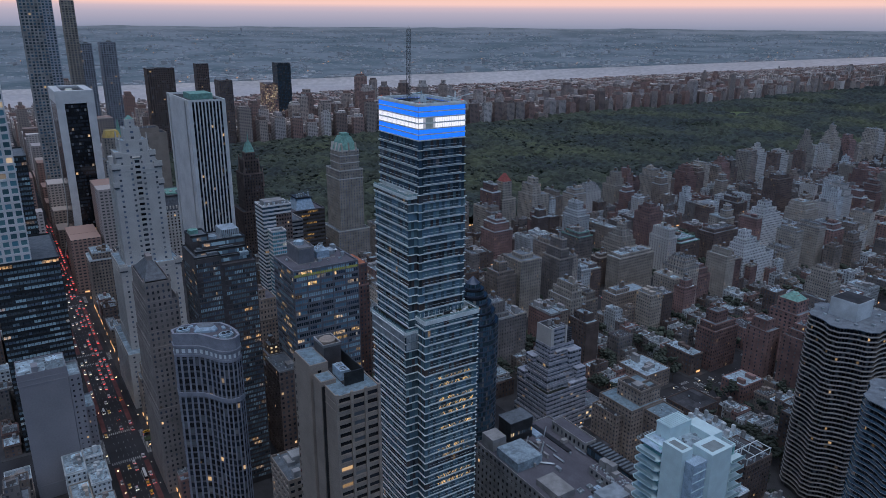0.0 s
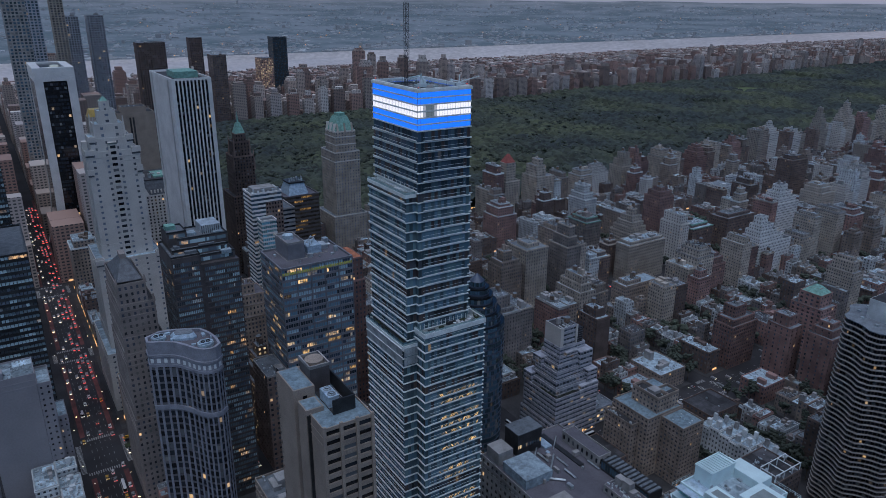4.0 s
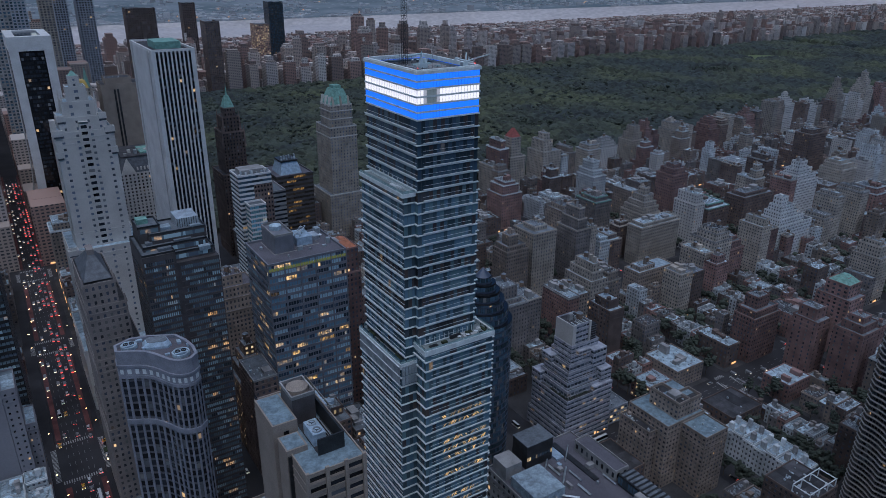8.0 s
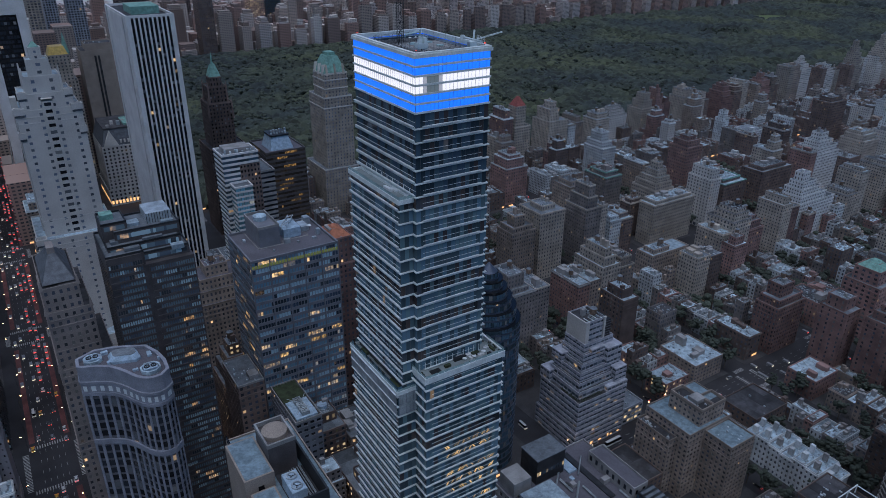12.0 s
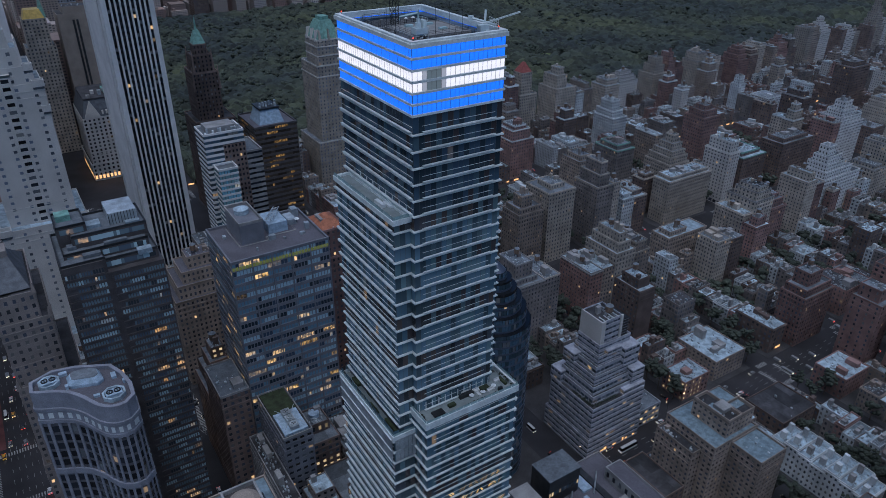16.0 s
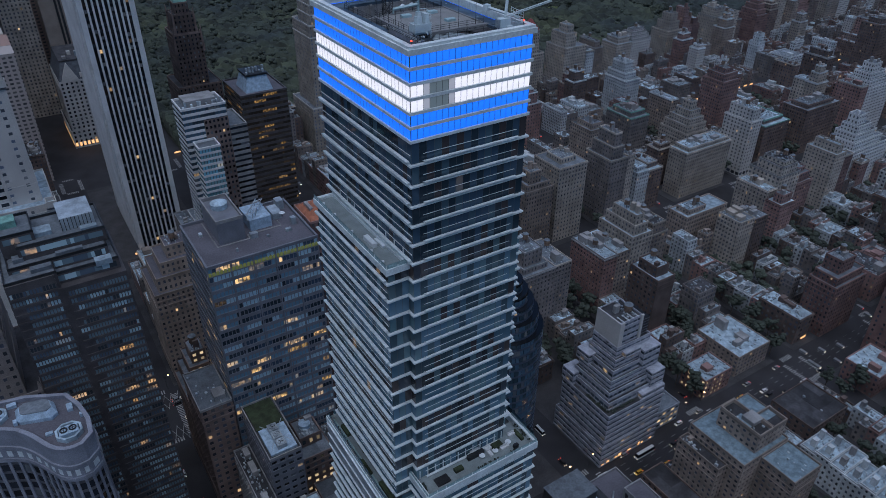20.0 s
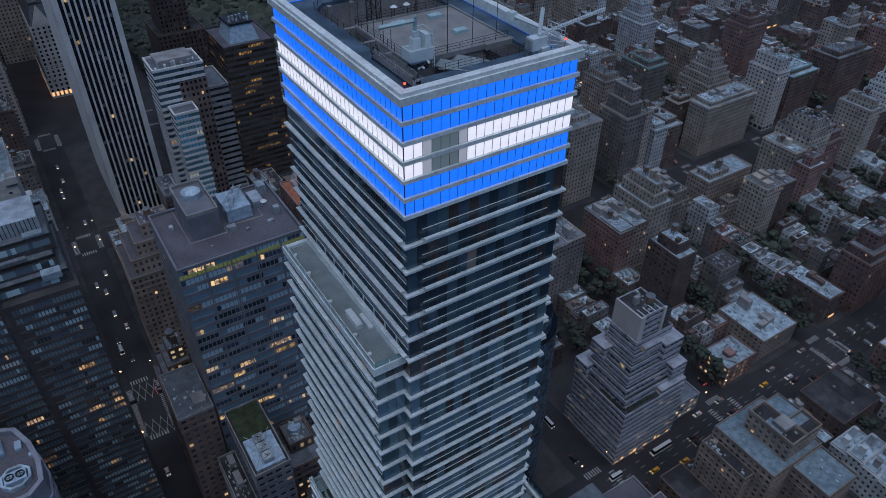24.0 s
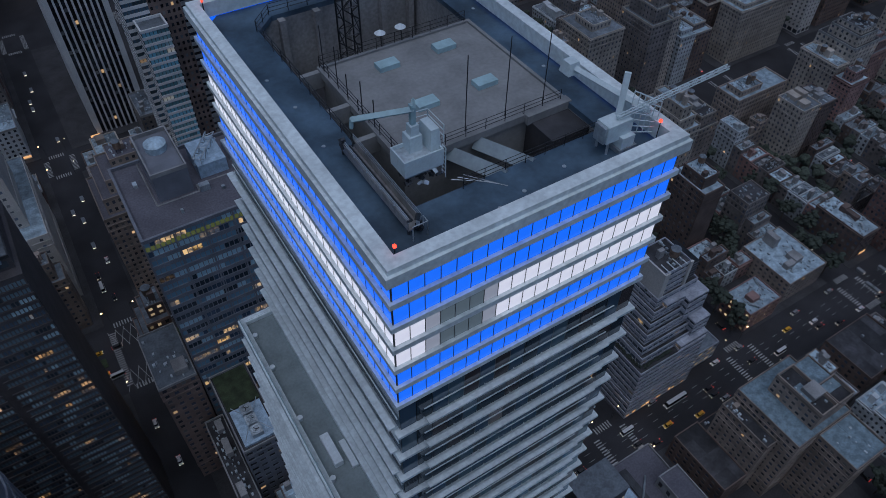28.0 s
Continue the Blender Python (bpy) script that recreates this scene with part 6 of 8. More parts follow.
tb = block_building("tank_topped_building", "low brown building with a round roof tank and ducts", [(8, 22, 112, 134, 0, 38), (10, 20, 119, 131, 38, 43)], "brown_brick", "win_lit", "roof_grey", pitch=3.4, storey=3.6, clutter=1.4)
part("roof_tank", Mesh().prism(ringp(2.6, 15, 126), 43, 45.2), "duct_blue", tb, "round blue-grey tank")
block_building("pale_roofed_annex", "small annex with a pale metal roof", [(-4, 8, 84, 98, 0, 30), (-2, 7, 86, 96, 30, 36)], "grey_brick", "win_dark", "roof_pale", pitch=3, storey=3.4, clutter=0.6)
block_building("crowded_roof_building", "low dark building crowded with rooftop ducts", [(10, 37, 68, 108, 0, 26), (14, 26, 74, 88, 26, 31), (22, 34, 92, 104, 26, 30)], "brown_brick", "win_lit", "roof_grey", pitch=3.4, storey=3.6, clutter=2.0)
block_building("low_shop_building", "low dark shop building under the towers", [(-24, 8, 67, 83, 0, 18)], "grey_brick", "win_lit", "roof_dark", pitch=3.4, storey=3.6, clutter=2.0)
block_building("low_shop_building", "low brick building with a grey roof", [(23, 37, 109, 134, 0, 30)], "grey_brick", "win", "roof_grey", pitch=3.4, storey=3.6, clutter=1.6)
# slim tower with white bands
sl = banded_office("slim_tower", "slim office tower banded in white and blue glass", 21.5, 46, 286, 305, 135, "white_stone", "win_blue", 3.3, 1.8, 1.6)
part("plant_room", Mesh().box(25, 42, 290, 302, 135, 138.6), "concrete", sl)
for k in range(14):
    part("roof_unit", Mesh().box(23 + 1.6 * k, 24 + 1.6 * k, 287.2 + (k * 7 % 5), 288.6 + (k * 7 % 5), 135.2, 136.6 + (k * 3 % 4) * 0.6), "metal_pale" if k % 3 else "white_paint", sl)
wb, gb_ = Mesh(), Mesh()
facade(wb, gb_, "E", 32.5, 46.2, 285.7, 30, 128, 2.2, 3.3, 0.5, 0.5, 0.15)
pb_ = part("brick_panel", wb, "brown_brick", sl, "brown brick wall panel")
part("panel_windows", gb_, "win_dark", pb_, kind="stuff")
banded_office("teal_bay_tower", "lower office bay banded in white and teal glass", 24.5, 36.5, 274.5, 285.4, 116, "white_stone", "win_teal", 3.3, 2.0, 1.6)
banded_office("slim_tower_annex", "grey concrete office annex behind a slim tower", 45, 58, 292, 318, 118, "concrete", "win_dark", 3.4, 1.5, 2.4)
# wide dark tower of recessed bays
def bay_tower():
    """Bronze-brown tower: staggered ribbons of small panes on the front, a dark slot down it, a top that steps back."""
    x0, x1, y0, y1, z1, slot = -72, -38, 122, 152, 148.5, -57.4
    claim(x0, x1, y0, y1)
    rng = random.Random(9)
    t = thing("dark_bay_tower", "dark bronze tower with staggered bands of small panes", "apartment tower")
    part("side_wall", Mesh().box(x0, x1, y0 + 0.5, y1, 0, z1), "bay_brown", t)
    g_, bars = Mesh(), Mesh()
    for xa, xb, y, up, top in ((x0, slot - 0.9, y0, 1.4, 154.0), (slot + 0.9, x1, y0, 0.0, z1)):
        part("bay_wall", Mesh().box(xa, xb, y, y + 0.6, 0, top), "bay_brown", t)
        z = 4.0 + up
        while z < top - 2.6:
            e = rng.choice((0.0, 0.0, 1.5, 3.0))
            m = Mesh().box(xa + 0.1, xb - 0.1, y - 0.35, y, z - 1.15, z - 0.1, True)
            part("spandrel", m, "bay_brown", t)
            runs(g_, bars, [(xa + 0.4 + e, y - 0.06), (xb - 0.4, y - 0.06)], z, z + 1.75, 0.95, rng, 5, [0])
            z += 3.0
    runs_z = 4.0
    while runs_z < z1 - 3:
        runs(g_, bars, [(x0 - 0.06, y1 - 1), (x0 - 0.06, y0 + 1)], runs_z, runs_z + 1.7, 1.1, rng, 4, [0])
        runs_z += 3.0
    part("windows", g_, "win_bays", t, kind="stuff")
    part("mullions", bars, "bay_brown", t, kind="stuff")
    part("slot", Mesh().box(slot - 0.9, slot + 0.9, y0 + 0.1, y0 + 0.6, 0, z1), "bay_brown", t)
    # setbacks at the top, each with a pale-edged terrace
    for xa, xb, ya, yb, za, zb in ((x0, slot, y0 + 0.7, y1, z1, 154), (-71, -39, 125, y1, z1, 152), (-70, -41, 128.5, y1, 152, 155.5), (-66, -40, 132.5, y1 - 1, 155.5, 160), (-70, -60, 136, y1 - 2, 155.5, 163)):
        part("setback", Mesh().box(xa, xb, ya, yb, za, zb), "bay_brown", t)
        m = Mesh()
        kerb_rect(m, xa, xb, ya, yb, zb, zb + 0.9, 0.35)
        part("terrace_kerb", m, "metal_dark", t)
        part("terrace_roof", Mesh().box(xa + 0.5, xb - 0.5, ya + 0.5, yb - 0.5, zb, zb + 0.12), "roof_grey", t)
        gg, bb = Mesh(), Mesh()
        runs(gg, bb, [(xa + 1, ya - 0.05), (xb - 1, ya - 0.05)], zb - 2.6, zb - 0.6, 1.1, rng, 4, [0])
        part("windows", gg, "win_bays", t, kind="stuff")
    part("plant_room", Mesh().box(-52, -42, 137, 150, 160, 164.5), "metal_pale", t, "pale louvred plant room")
    for k in range(9):
        part("plant_fin", Mesh().box(-52 + k * 1.1, -51.8 + k * 1.1, 136.8, 137, 160, 164.5), "metal_dark", t)
    for x, y, sx, sy, z in ((-46, 124, 5, 3, 152.1), (-64, 126, 6, 2.4, 154), (-56, 129.5, 8, 1.6, 155.6), (-68, 132, 3, 3, 155.6), (-60, 137, 5, 5, 160.1), (-47, 132.9, 5, 2.4, 160.1)):
        part("roof_unit", Mesh().box(x, x + sx, y, y + sy, z - 0.6, z + 1.4), "roof_pale" if sx == 5 else "roof_grey", t)
    part("roof_shed", Mesh().box(-69, -64, 142, 147, 163, 165.4), "copper", t)


bay_tower()
# tan slab beside the tower
claim(-67, -41, -42, 52)
tan = block_building("tan_office_tower", "tan stone office tower with dark ribbon windows", [(-61.2, -42.5, -40.5, 4.4, 0, 143)], "tan", "win_dark", "roof_blue", pitch=6.9, storey=3.9, wide=0.93, high=0.52, deep=0.6, clutter=0.15, category="skyscraper", sides="E")
for x in (-61.0, -54.8, -48.8, -43.0):
    part("pier", Mesh().box(x - 0.55, x + 0.55, -41.2, -40.4, 0, 144.6), "tan", tan)
part("stair_core", Mesh().box(-63.4, -55.4, -20, -3.6, 0, 148.5), "tan", tan)
part("core_roof", Mesh().box(-62.9, -55.9, -19.5, -4.1, 148.5, 148.6), "roof_blue", tan)
part("lift_core", Mesh().box(-62.6, -56, -29, -21.2, 0, 145), "tan", tan)
part("core_roof", Mesh().box(-62.1, -56.5, -28.5, -21.7, 145, 145.1), "roof_blue", tan)
# dark strips beside the cores: shade of the recesses put into colour
for y in (-21.2, -29.6, -3.4):
    part("dark_groove", Mesh().box(-62.3, -61.15, y, y + 0.9, 0, 143), "metal_dark", tan)
for z in range(12, 148, 4):
    part("core_window", Mesh().box(-60.0, -58.4, -20.06, -19.9, z, z + 1.4, True), "black_glass", tan)
    part("core_window", Mesh().box(-61.26, -61.1, -1.2, 3.4, z, z + 2.0, True), "black_glass", tan)
tank_house = part("tank_house", Mesh().box(-55.2, -47.6, -15.8, -5.6, 143, 152.6), "bay_brown", tan)
m = Mesh()
kerb_rect(m, -55.4, -47.4, -16.0, -5.4, 152.6, 153.8, 0.5)
part("house_rim", m, "concrete", tank_house)
c = lambda r_: [(-51.4 + r_ * math.cos(k * math.tau / 20), -10.7 + r_ * math.sin(k * math.tau / 20)) for k in range(20)]
part("roof_tank", Mesh().prism(c(3.5), 152.6, 153.9).prism(c(3.5), 153.9, 154.7, c(2.2)), "tan", tank_house, "round tan tank top")
part("plant_screen", Mesh().box(-46.4, -45.9, -33, -6, 143, 148.8), "metal_dark", tan)
part("plant_screen", Mesh().box(-54.4, -45.9, -33.5, -33, 143, 148.8), "metal_dark", tan)
part("plant_screen", Mesh().box(-49.4, -45.9, -6.2, -5.8, 143, 148.8), "metal_dark", tan)
part("plant_floor", Mesh().box(-54.2, -46.5, -32.9, -16.1, 143.05, 143.3), "roof_dark", tan)
part("cooling_box", Mesh().box(-54.0, -50.0, -29, -21, 143.3, 147.4), "duct_blue", tan, "pale blue cooling unit")
for y in (-26, -22):
    fan_box(tan, -52.0, y - 1, 145.4, 1.85, "duct_blue")
for k in range(7):
    part("pipe", Mesh().bar((-50.4 + 0.5 * k, -31.5, 144 + 0.3 * (k % 3)), (-50.4 + 0.5 * k, -17, 144 + 0.3 * (k % 3)), 0.12), "metal_pale", tan)
block_building("tan_office_wing", "lower tan wing of an office tower", [(-63, -44, 17, 42, 0, 70)], "tan", "win_dark", "roof_grey", pitch=4.1, storey=3.9, wide=0.6, high=0.5, deep=0.5)
# brown mid-rise, chateau-roofed tower, spired tower
bz = banded_office("bronze_office", "dark bronze office building with lit floors and a blue plant house", 82, 116, 380, 420, 101, "bay_brown", "win_bronze", 3.8, 2.0, 1.8, "roof_brown")
part("plant_house", Mesh().prism(rect(88, 108, 386, 408), 101, 112, rect(91, 105, 389, 405)), "duct_blue", bz, "blue-grey sloping plant house")
part("plant_deck", Mesh().box(90, 106, 388, 406, 112, 113.2), "metal_dark", bz)
for k in range(9):
    part("roof_unit", Mesh().box(91 + 1.7 * k, 92.2 + 1.7 * k, 390 + (k * 5 % 7), 392 + (k * 5 % 7), 113.2, 114.4 + (k % 3)), "metal_pale", bz)
claim(166, 208, 458, 508)
pi = block_building("chateau_tower", "cream stone hotel tower with a green mansard top", [(166, 206, 460, 505, 0, 48), (171, 201, 464, 500, 48, 118), (173.5, 197.5, 466, 492, 118, 140)], "limestone", "win_soft", "roof_grey", pitch=3.4, wide=0.34, clutter=0.2, category="skyscraper", rim="cream")
part("mansard", Mesh().prism(rect(174, 197, 466.5, 491.5), 140.4, 156, rect(180, 191, 472, 486)), "copper", pi)
part("roof_cresting", Mesh().box(181.5, 189.5, 474, 484, 156, 159), "copper", pi)
for x in (177, 185.5, 194):
    part("dormer", Mesh().prism(rect(x - 1.3, x + 1.3, 465.4, 470), 139, 149, rect(x - 0.2, x + 0.2, 466.2, 470)), "limestone", pi)
for y in (470, 479, 488):
    part("dormer", Mesh().prism(rect(172.9, 178, y - 1.3, y + 1.3), 139, 149, rect(173.7, 178, y - 0.2, y + 0.2)), "cream", pi)
for z, c in ((108, (171, 201, 464, 500)), (126, (173.5, 197.5, 466, 492)), (134, (173.5, 197.5, 466, 492))):
    m = Mesh()
    ring(m, rect(*c, -0.5), rect(*c, 0.2), z, z + 1.0)
    part("string_course", m, "cream", pi)
claim(66, 95, 468, 505)
sh = block_building("spired_tower", "dark brown brick tower with a steep copper spire", [(60, 94, 468, 505, 0, 84), (64.5, 85.5, 472, 498, 84, 124), (67, 83, 475, 493, 124, 138), (70, 80.5, 478, 489, 138, 146)], "brown_brick", "win_dark", "roof_dark", pitch=3, wide=0.36, clutter=0.2, category="skyscraper")
part("spire", Mesh().prism(rect(70, 80.5, 478, 489), 146, 157, rect(73.4, 77.2, 481.6, 485.4)), "copper", sh)
part("finial", Mesh().prism(rect(74.4, 76.2, 482.6, 484.4), 157, 168, rect(75.2, 75.4, 483.4, 483.6)), "copper", sh)
for x, y in ((67, 475), (83, 475), (67, 493), (83, 493), (64.5, 472), (85.5, 472)):
    part("turret", Mesh().prism(rect(x - 1.0, x + 1.0, y - 1.0, y + 1.0), 124 if 66 < x < 84 else 110, 143 if 66 < x < 84 else 130, rect(x - 0.2, x + 0.2, y - 0.2, y + 0.2)), "brown_brick", sh)


def domed_tower():
    """Dark blue glass tower whose round front steps up to a small dome."""
    cx, cy = 96, 92
    claim(66, 122, 66, 130)
    t = thing("round_tower", "dark blue glass tower with a rounded stepped crown", "skyscraper")
    c = lambda r_: [(cx + r_ * math.cos(k * math.tau / 32), cy + r_ * math.sin(k * math.tau / 32)) for k in range(32)]
    z0, g_ = 0, Mesh()
    for z1, r_ in ((92, 17.5), (99, 15), (104.5, 12.5), (109.5, 10), (114, 7.5), (117.5, 5)):
        part("drum", Mesh().prism(c(r_ - 0.2), z0, z1), "black_glass", t)
        z = z0
        while z < z1 - 1.5:
            m = Mesh()
            ring(m, c(r_ + 0.12), c(r_ - 0.3), z, z + 0.9)
            part("drum_band", m, "navy", t)
            panes(g_, c(r_ + 0.02), z + 0.95, min(z + 3.6, z1), 1.6, gap=0.15)
            z += 3.7
        z0 = z1
    part("windows", g_, "win_blue", t, kind="stuff")
    part("cap", Mesh().prism(c(4.5), 117.5, 122, c(0.3)), "navy", t)
    poly = [(68, 110), (121, 110), (121, 130), (68, 130)]
    part("rear_block", Mesh().prism(poly, 0, 88), "navy", t)


M["gilt"] = surface("gilded_roof", (0.62, 0.42, 0.12), 0.45, 0.5, vary=0.15, scale=0.4)
M["navy"] = surface("navy_metal", (0.07, 0.088, 0.125), 0.4, 0.3, vary=0.2, scale=0.3)
domed_tower()


def stepped_white():
    claim(138, 198, 60, 116)
    tiers = [(140, 178, 63, 98, 0, 13), (141, 178, 63.6, 96.5, 13, 33), (143.5, 178, 67, 95.5, 33, 37.5), (145, 177.6, 69, 93.5, 37.5, 42), (146.6, 177, 70.5, 92.5, 42, 47),
             (148.5, 176.6, 72, 91.6, 47, 51.5), (150.5, 176, 73.4, 91.4, 51.5, 56.5), (152, 174, 75, 91.2, 56.5, 62), (153, 167, 76.4, 91, 62, 75.5)]
    t = block_building("stepped_building", "grey glass ziggurat building stepping back to a white box", tiers, "panel_lilac", "win_step", "roof_dark", pitch=3.1, storey=3.3, wide=0.94, high=0.46, deep=0.3, clutter=0.9, sides="SENW", rim="panel_lilac")
    for x0, x1, y0, y1, z0, z1 in ((141.5, 150, 90, 98, 33, 40.5), (163, 178.6, 64, 70, 33, 36.5), (170, 178.8, 66, 75, 36.5, 45.5), (146, 153, 86, 94.5, 47, 53), (166, 177, 70, 78, 47, 58.5), (156, 166, 72.6, 78, 56.5, 59.5)):
        w_, g_ = Mesh(), Mesh()
        for s, a0, a1, at in (("S", y0, y1, x0), ("E", x0, x1, y0), ("N", y0, y1, x1), ("W", x0, x1, y1)):
            facade(w_, g_, s, a0, a1, at, z0, z1, 3.1, 3.3, 0.94, 0.46, 0.3)
        w_.add([(*q_, z1) for q_ in rect(x0, x1, y0, y1)], [(0, 1, 2, 3)])
        b_ = part("bay", w_, "panel_lilac", t)
        part("bay_windows", g_, "win_step", b_, kind="stuff")
    part("tower_panel", Mesh().box(152.5, 153, 76, 91.2, 62.2, 76.5), "cream", t, "blank white wall panel")
    part("tower_panel", Mesh().box(152.5, 155.2, 75.6, 76, 62.2, 76.5), "cream", t)
    part("tower_panel", Mesh().box(166, 167.4, 75.6, 76.4, 58, 76.5), "cream", t)
    part("plant_cage", Mesh().box(161, 173, 77, 90, 62, 72.5), "metal_dark", t, "dark louvred rooftop plant")
    for k in range(6):
        part("cage_rail", Mesh().box(160.8, 173.2, 76.8, 90.2, 63 + 1.7 * k, 63.25 + 1.7 * k), "slab_grey", t)
    water_tank(t, 163, 82, 74, 2.0)
    for k in range(4):
        part("roof_beam", Mesh().box(155 + 3 * k, 155.3 + 3 * k, 76, 81, 76, 76.4, True), "white_paint", t)
    sh = Mesh()
    rng = random.Random(6)
    for k in range(22):
        clumps(sh, rng.uniform(143, 160), 65.4 + rng.random(), 33.8, 0.9, 4, rng)
        clumps(sh, 142.4 + rng.random(), rng.uniform(66, 80), 33.8, 0.9, 4, rng)
    for k in range(8):
        clumps(sh, 152.4, rng.uniform(77, 90), 62.5, 0.7, 3, rng)
    part("terrace_planting", sh, "leaf", t, "dark green terrace planting", kind="stuff")
    lit = Mesh()
    for x in (141, 144.5, 150, 152.5, 159, 166, 168.4, 174):
        panes(lit, [(x, 62.9), (x + rng.uniform(1.0, 2.6), 62.9)], 1.0, rng.uniform(1.8, 3.2), 3.0, [0], 0.2)
    part("shop_fronts", lit, "shop", t, kind="stuff")
    block_building("low_bank", "low grey two-storey shop building with lit front", [(179, 198, 66, 92, 0, 11)], "panel_grey", "win_lit", "roof_grey", pitch=3, storey=4, wide=0.8, clutter=0.3)
    block_building("white_party_house", "narrow white rendered house with a blank side", [(179, 186, 92.5, 104, 0, 26)], "white_brick", "win", "roof_pale", pitch=3, clutter=0.6)


stepped_white()
# apartment house across the avenue, and its neighbours
claim(142, 198, -14, 43)
ap = block_building("apartment_house", "buff brick apartment house with stepped roof terraces", [(163, 193, 7, 36, 0, 42), (173, 191.6, 9.5, 30, 42, 51)], "buff_brick", "win", "roof_blue", pitch=2.8, storey=3.0, wide=0.5, high=0.5, category="apartment house", clutter=0.4)
for x0, x1, y0, y1 in ((173, 182, 9.5, 30), (182.4, 191.6, 9.5, 19)):
    m = Mesh()
    kerb_rect(m, x0, x1, y0, y1, 51, 53, 0.45)
    part("roof_screen", m, "buff_brick", ap, "brick screen round a roof pit")
    part("pit_floor", Mesh().box(x0 + 0.5, x1 - 0.5, y0 + 0.5, y1 - 0.5, 51.02, 51.2), "roof_dark", ap)
w2 = block_building("apartment_wing", "buff brick apartment wing with a pale blue roof", [(174.5, 193, -9.5, 6.8, 0, 40.5)], "buff_brick", "win", "roof_blue", pitch=2.8, storey=3.0, wide=0.5, high=0.5, category="apartment house", clutter=0.2)
block_building("apartment_wing", "buff brick end wing with a red-tiled terrace", [(157, 162.8, 14, 36, 0, 36)], "buff_brick", "win", "roof_dark", pitch=2.8, storey=3.0, category="apartment house", clutter=0.8)
block_building("dark_roofed_shop", "low brown shop building with a dark tar roof", [(143.5, 156.5, 14, 41, 0, 15.5), (157, 176, 36.6, 41, 0, 12)], "brown_brick", "win", "roof_dark", pitch=3.2, clutter=0.4)
block_building("dark_flat_building", "low building with a broad black tar roof", [(238, 268, 16, 40, 0, 13.5)], "brown_brick", "win", "roof_dark", pitch=3.4, clutter=0.08)
claim(237, 269, 15, 41)
for k in range(7):
    y = 12.4 - 7.3 * (k + 1)
    block_building("terraced_house", "white rendered terraced house with dark sash windows", [(222, 239 + (k % 3), y, y + 7.2, 0, 16 + (k * 5 % 3))], "white_brick", "win", "roof_pale", pitch=2.2, storey=3.3, wide=0.45, clutter=1.6, cornice=True, group="terrace of white houses", category="town house")
claim(221, 243, -40, 13)
block_building("blank_sided_tower", "brown brick apartment house with a blank side wall", [(229, 243, 118, 140, 0, 46), (231, 241, 122, 136, 46, 52)], "brown_brick", "win", "roof_pale", pitch=3.2, sides="S", tank=True)
claim(228, 244, 117, 141)
block_building("corner_shop_building", "red brick corner house with a patched silver roof", [(220.5, 242, 68, 84, 0, 13)], "red_brick", "win_lit", "roof_pale", pitch=3, clutter=1.6)
claim(220, 243, 67, 85)
block_building("pink_corner_house", "pink painted corner building with a pale patched roof", [(301.5, 326, 18.8, 38.5, 0, 14)], "red_brick", "win", "roof_pale", pitch=3, clutter=1.6)
claim(301, 327, 18, 39)


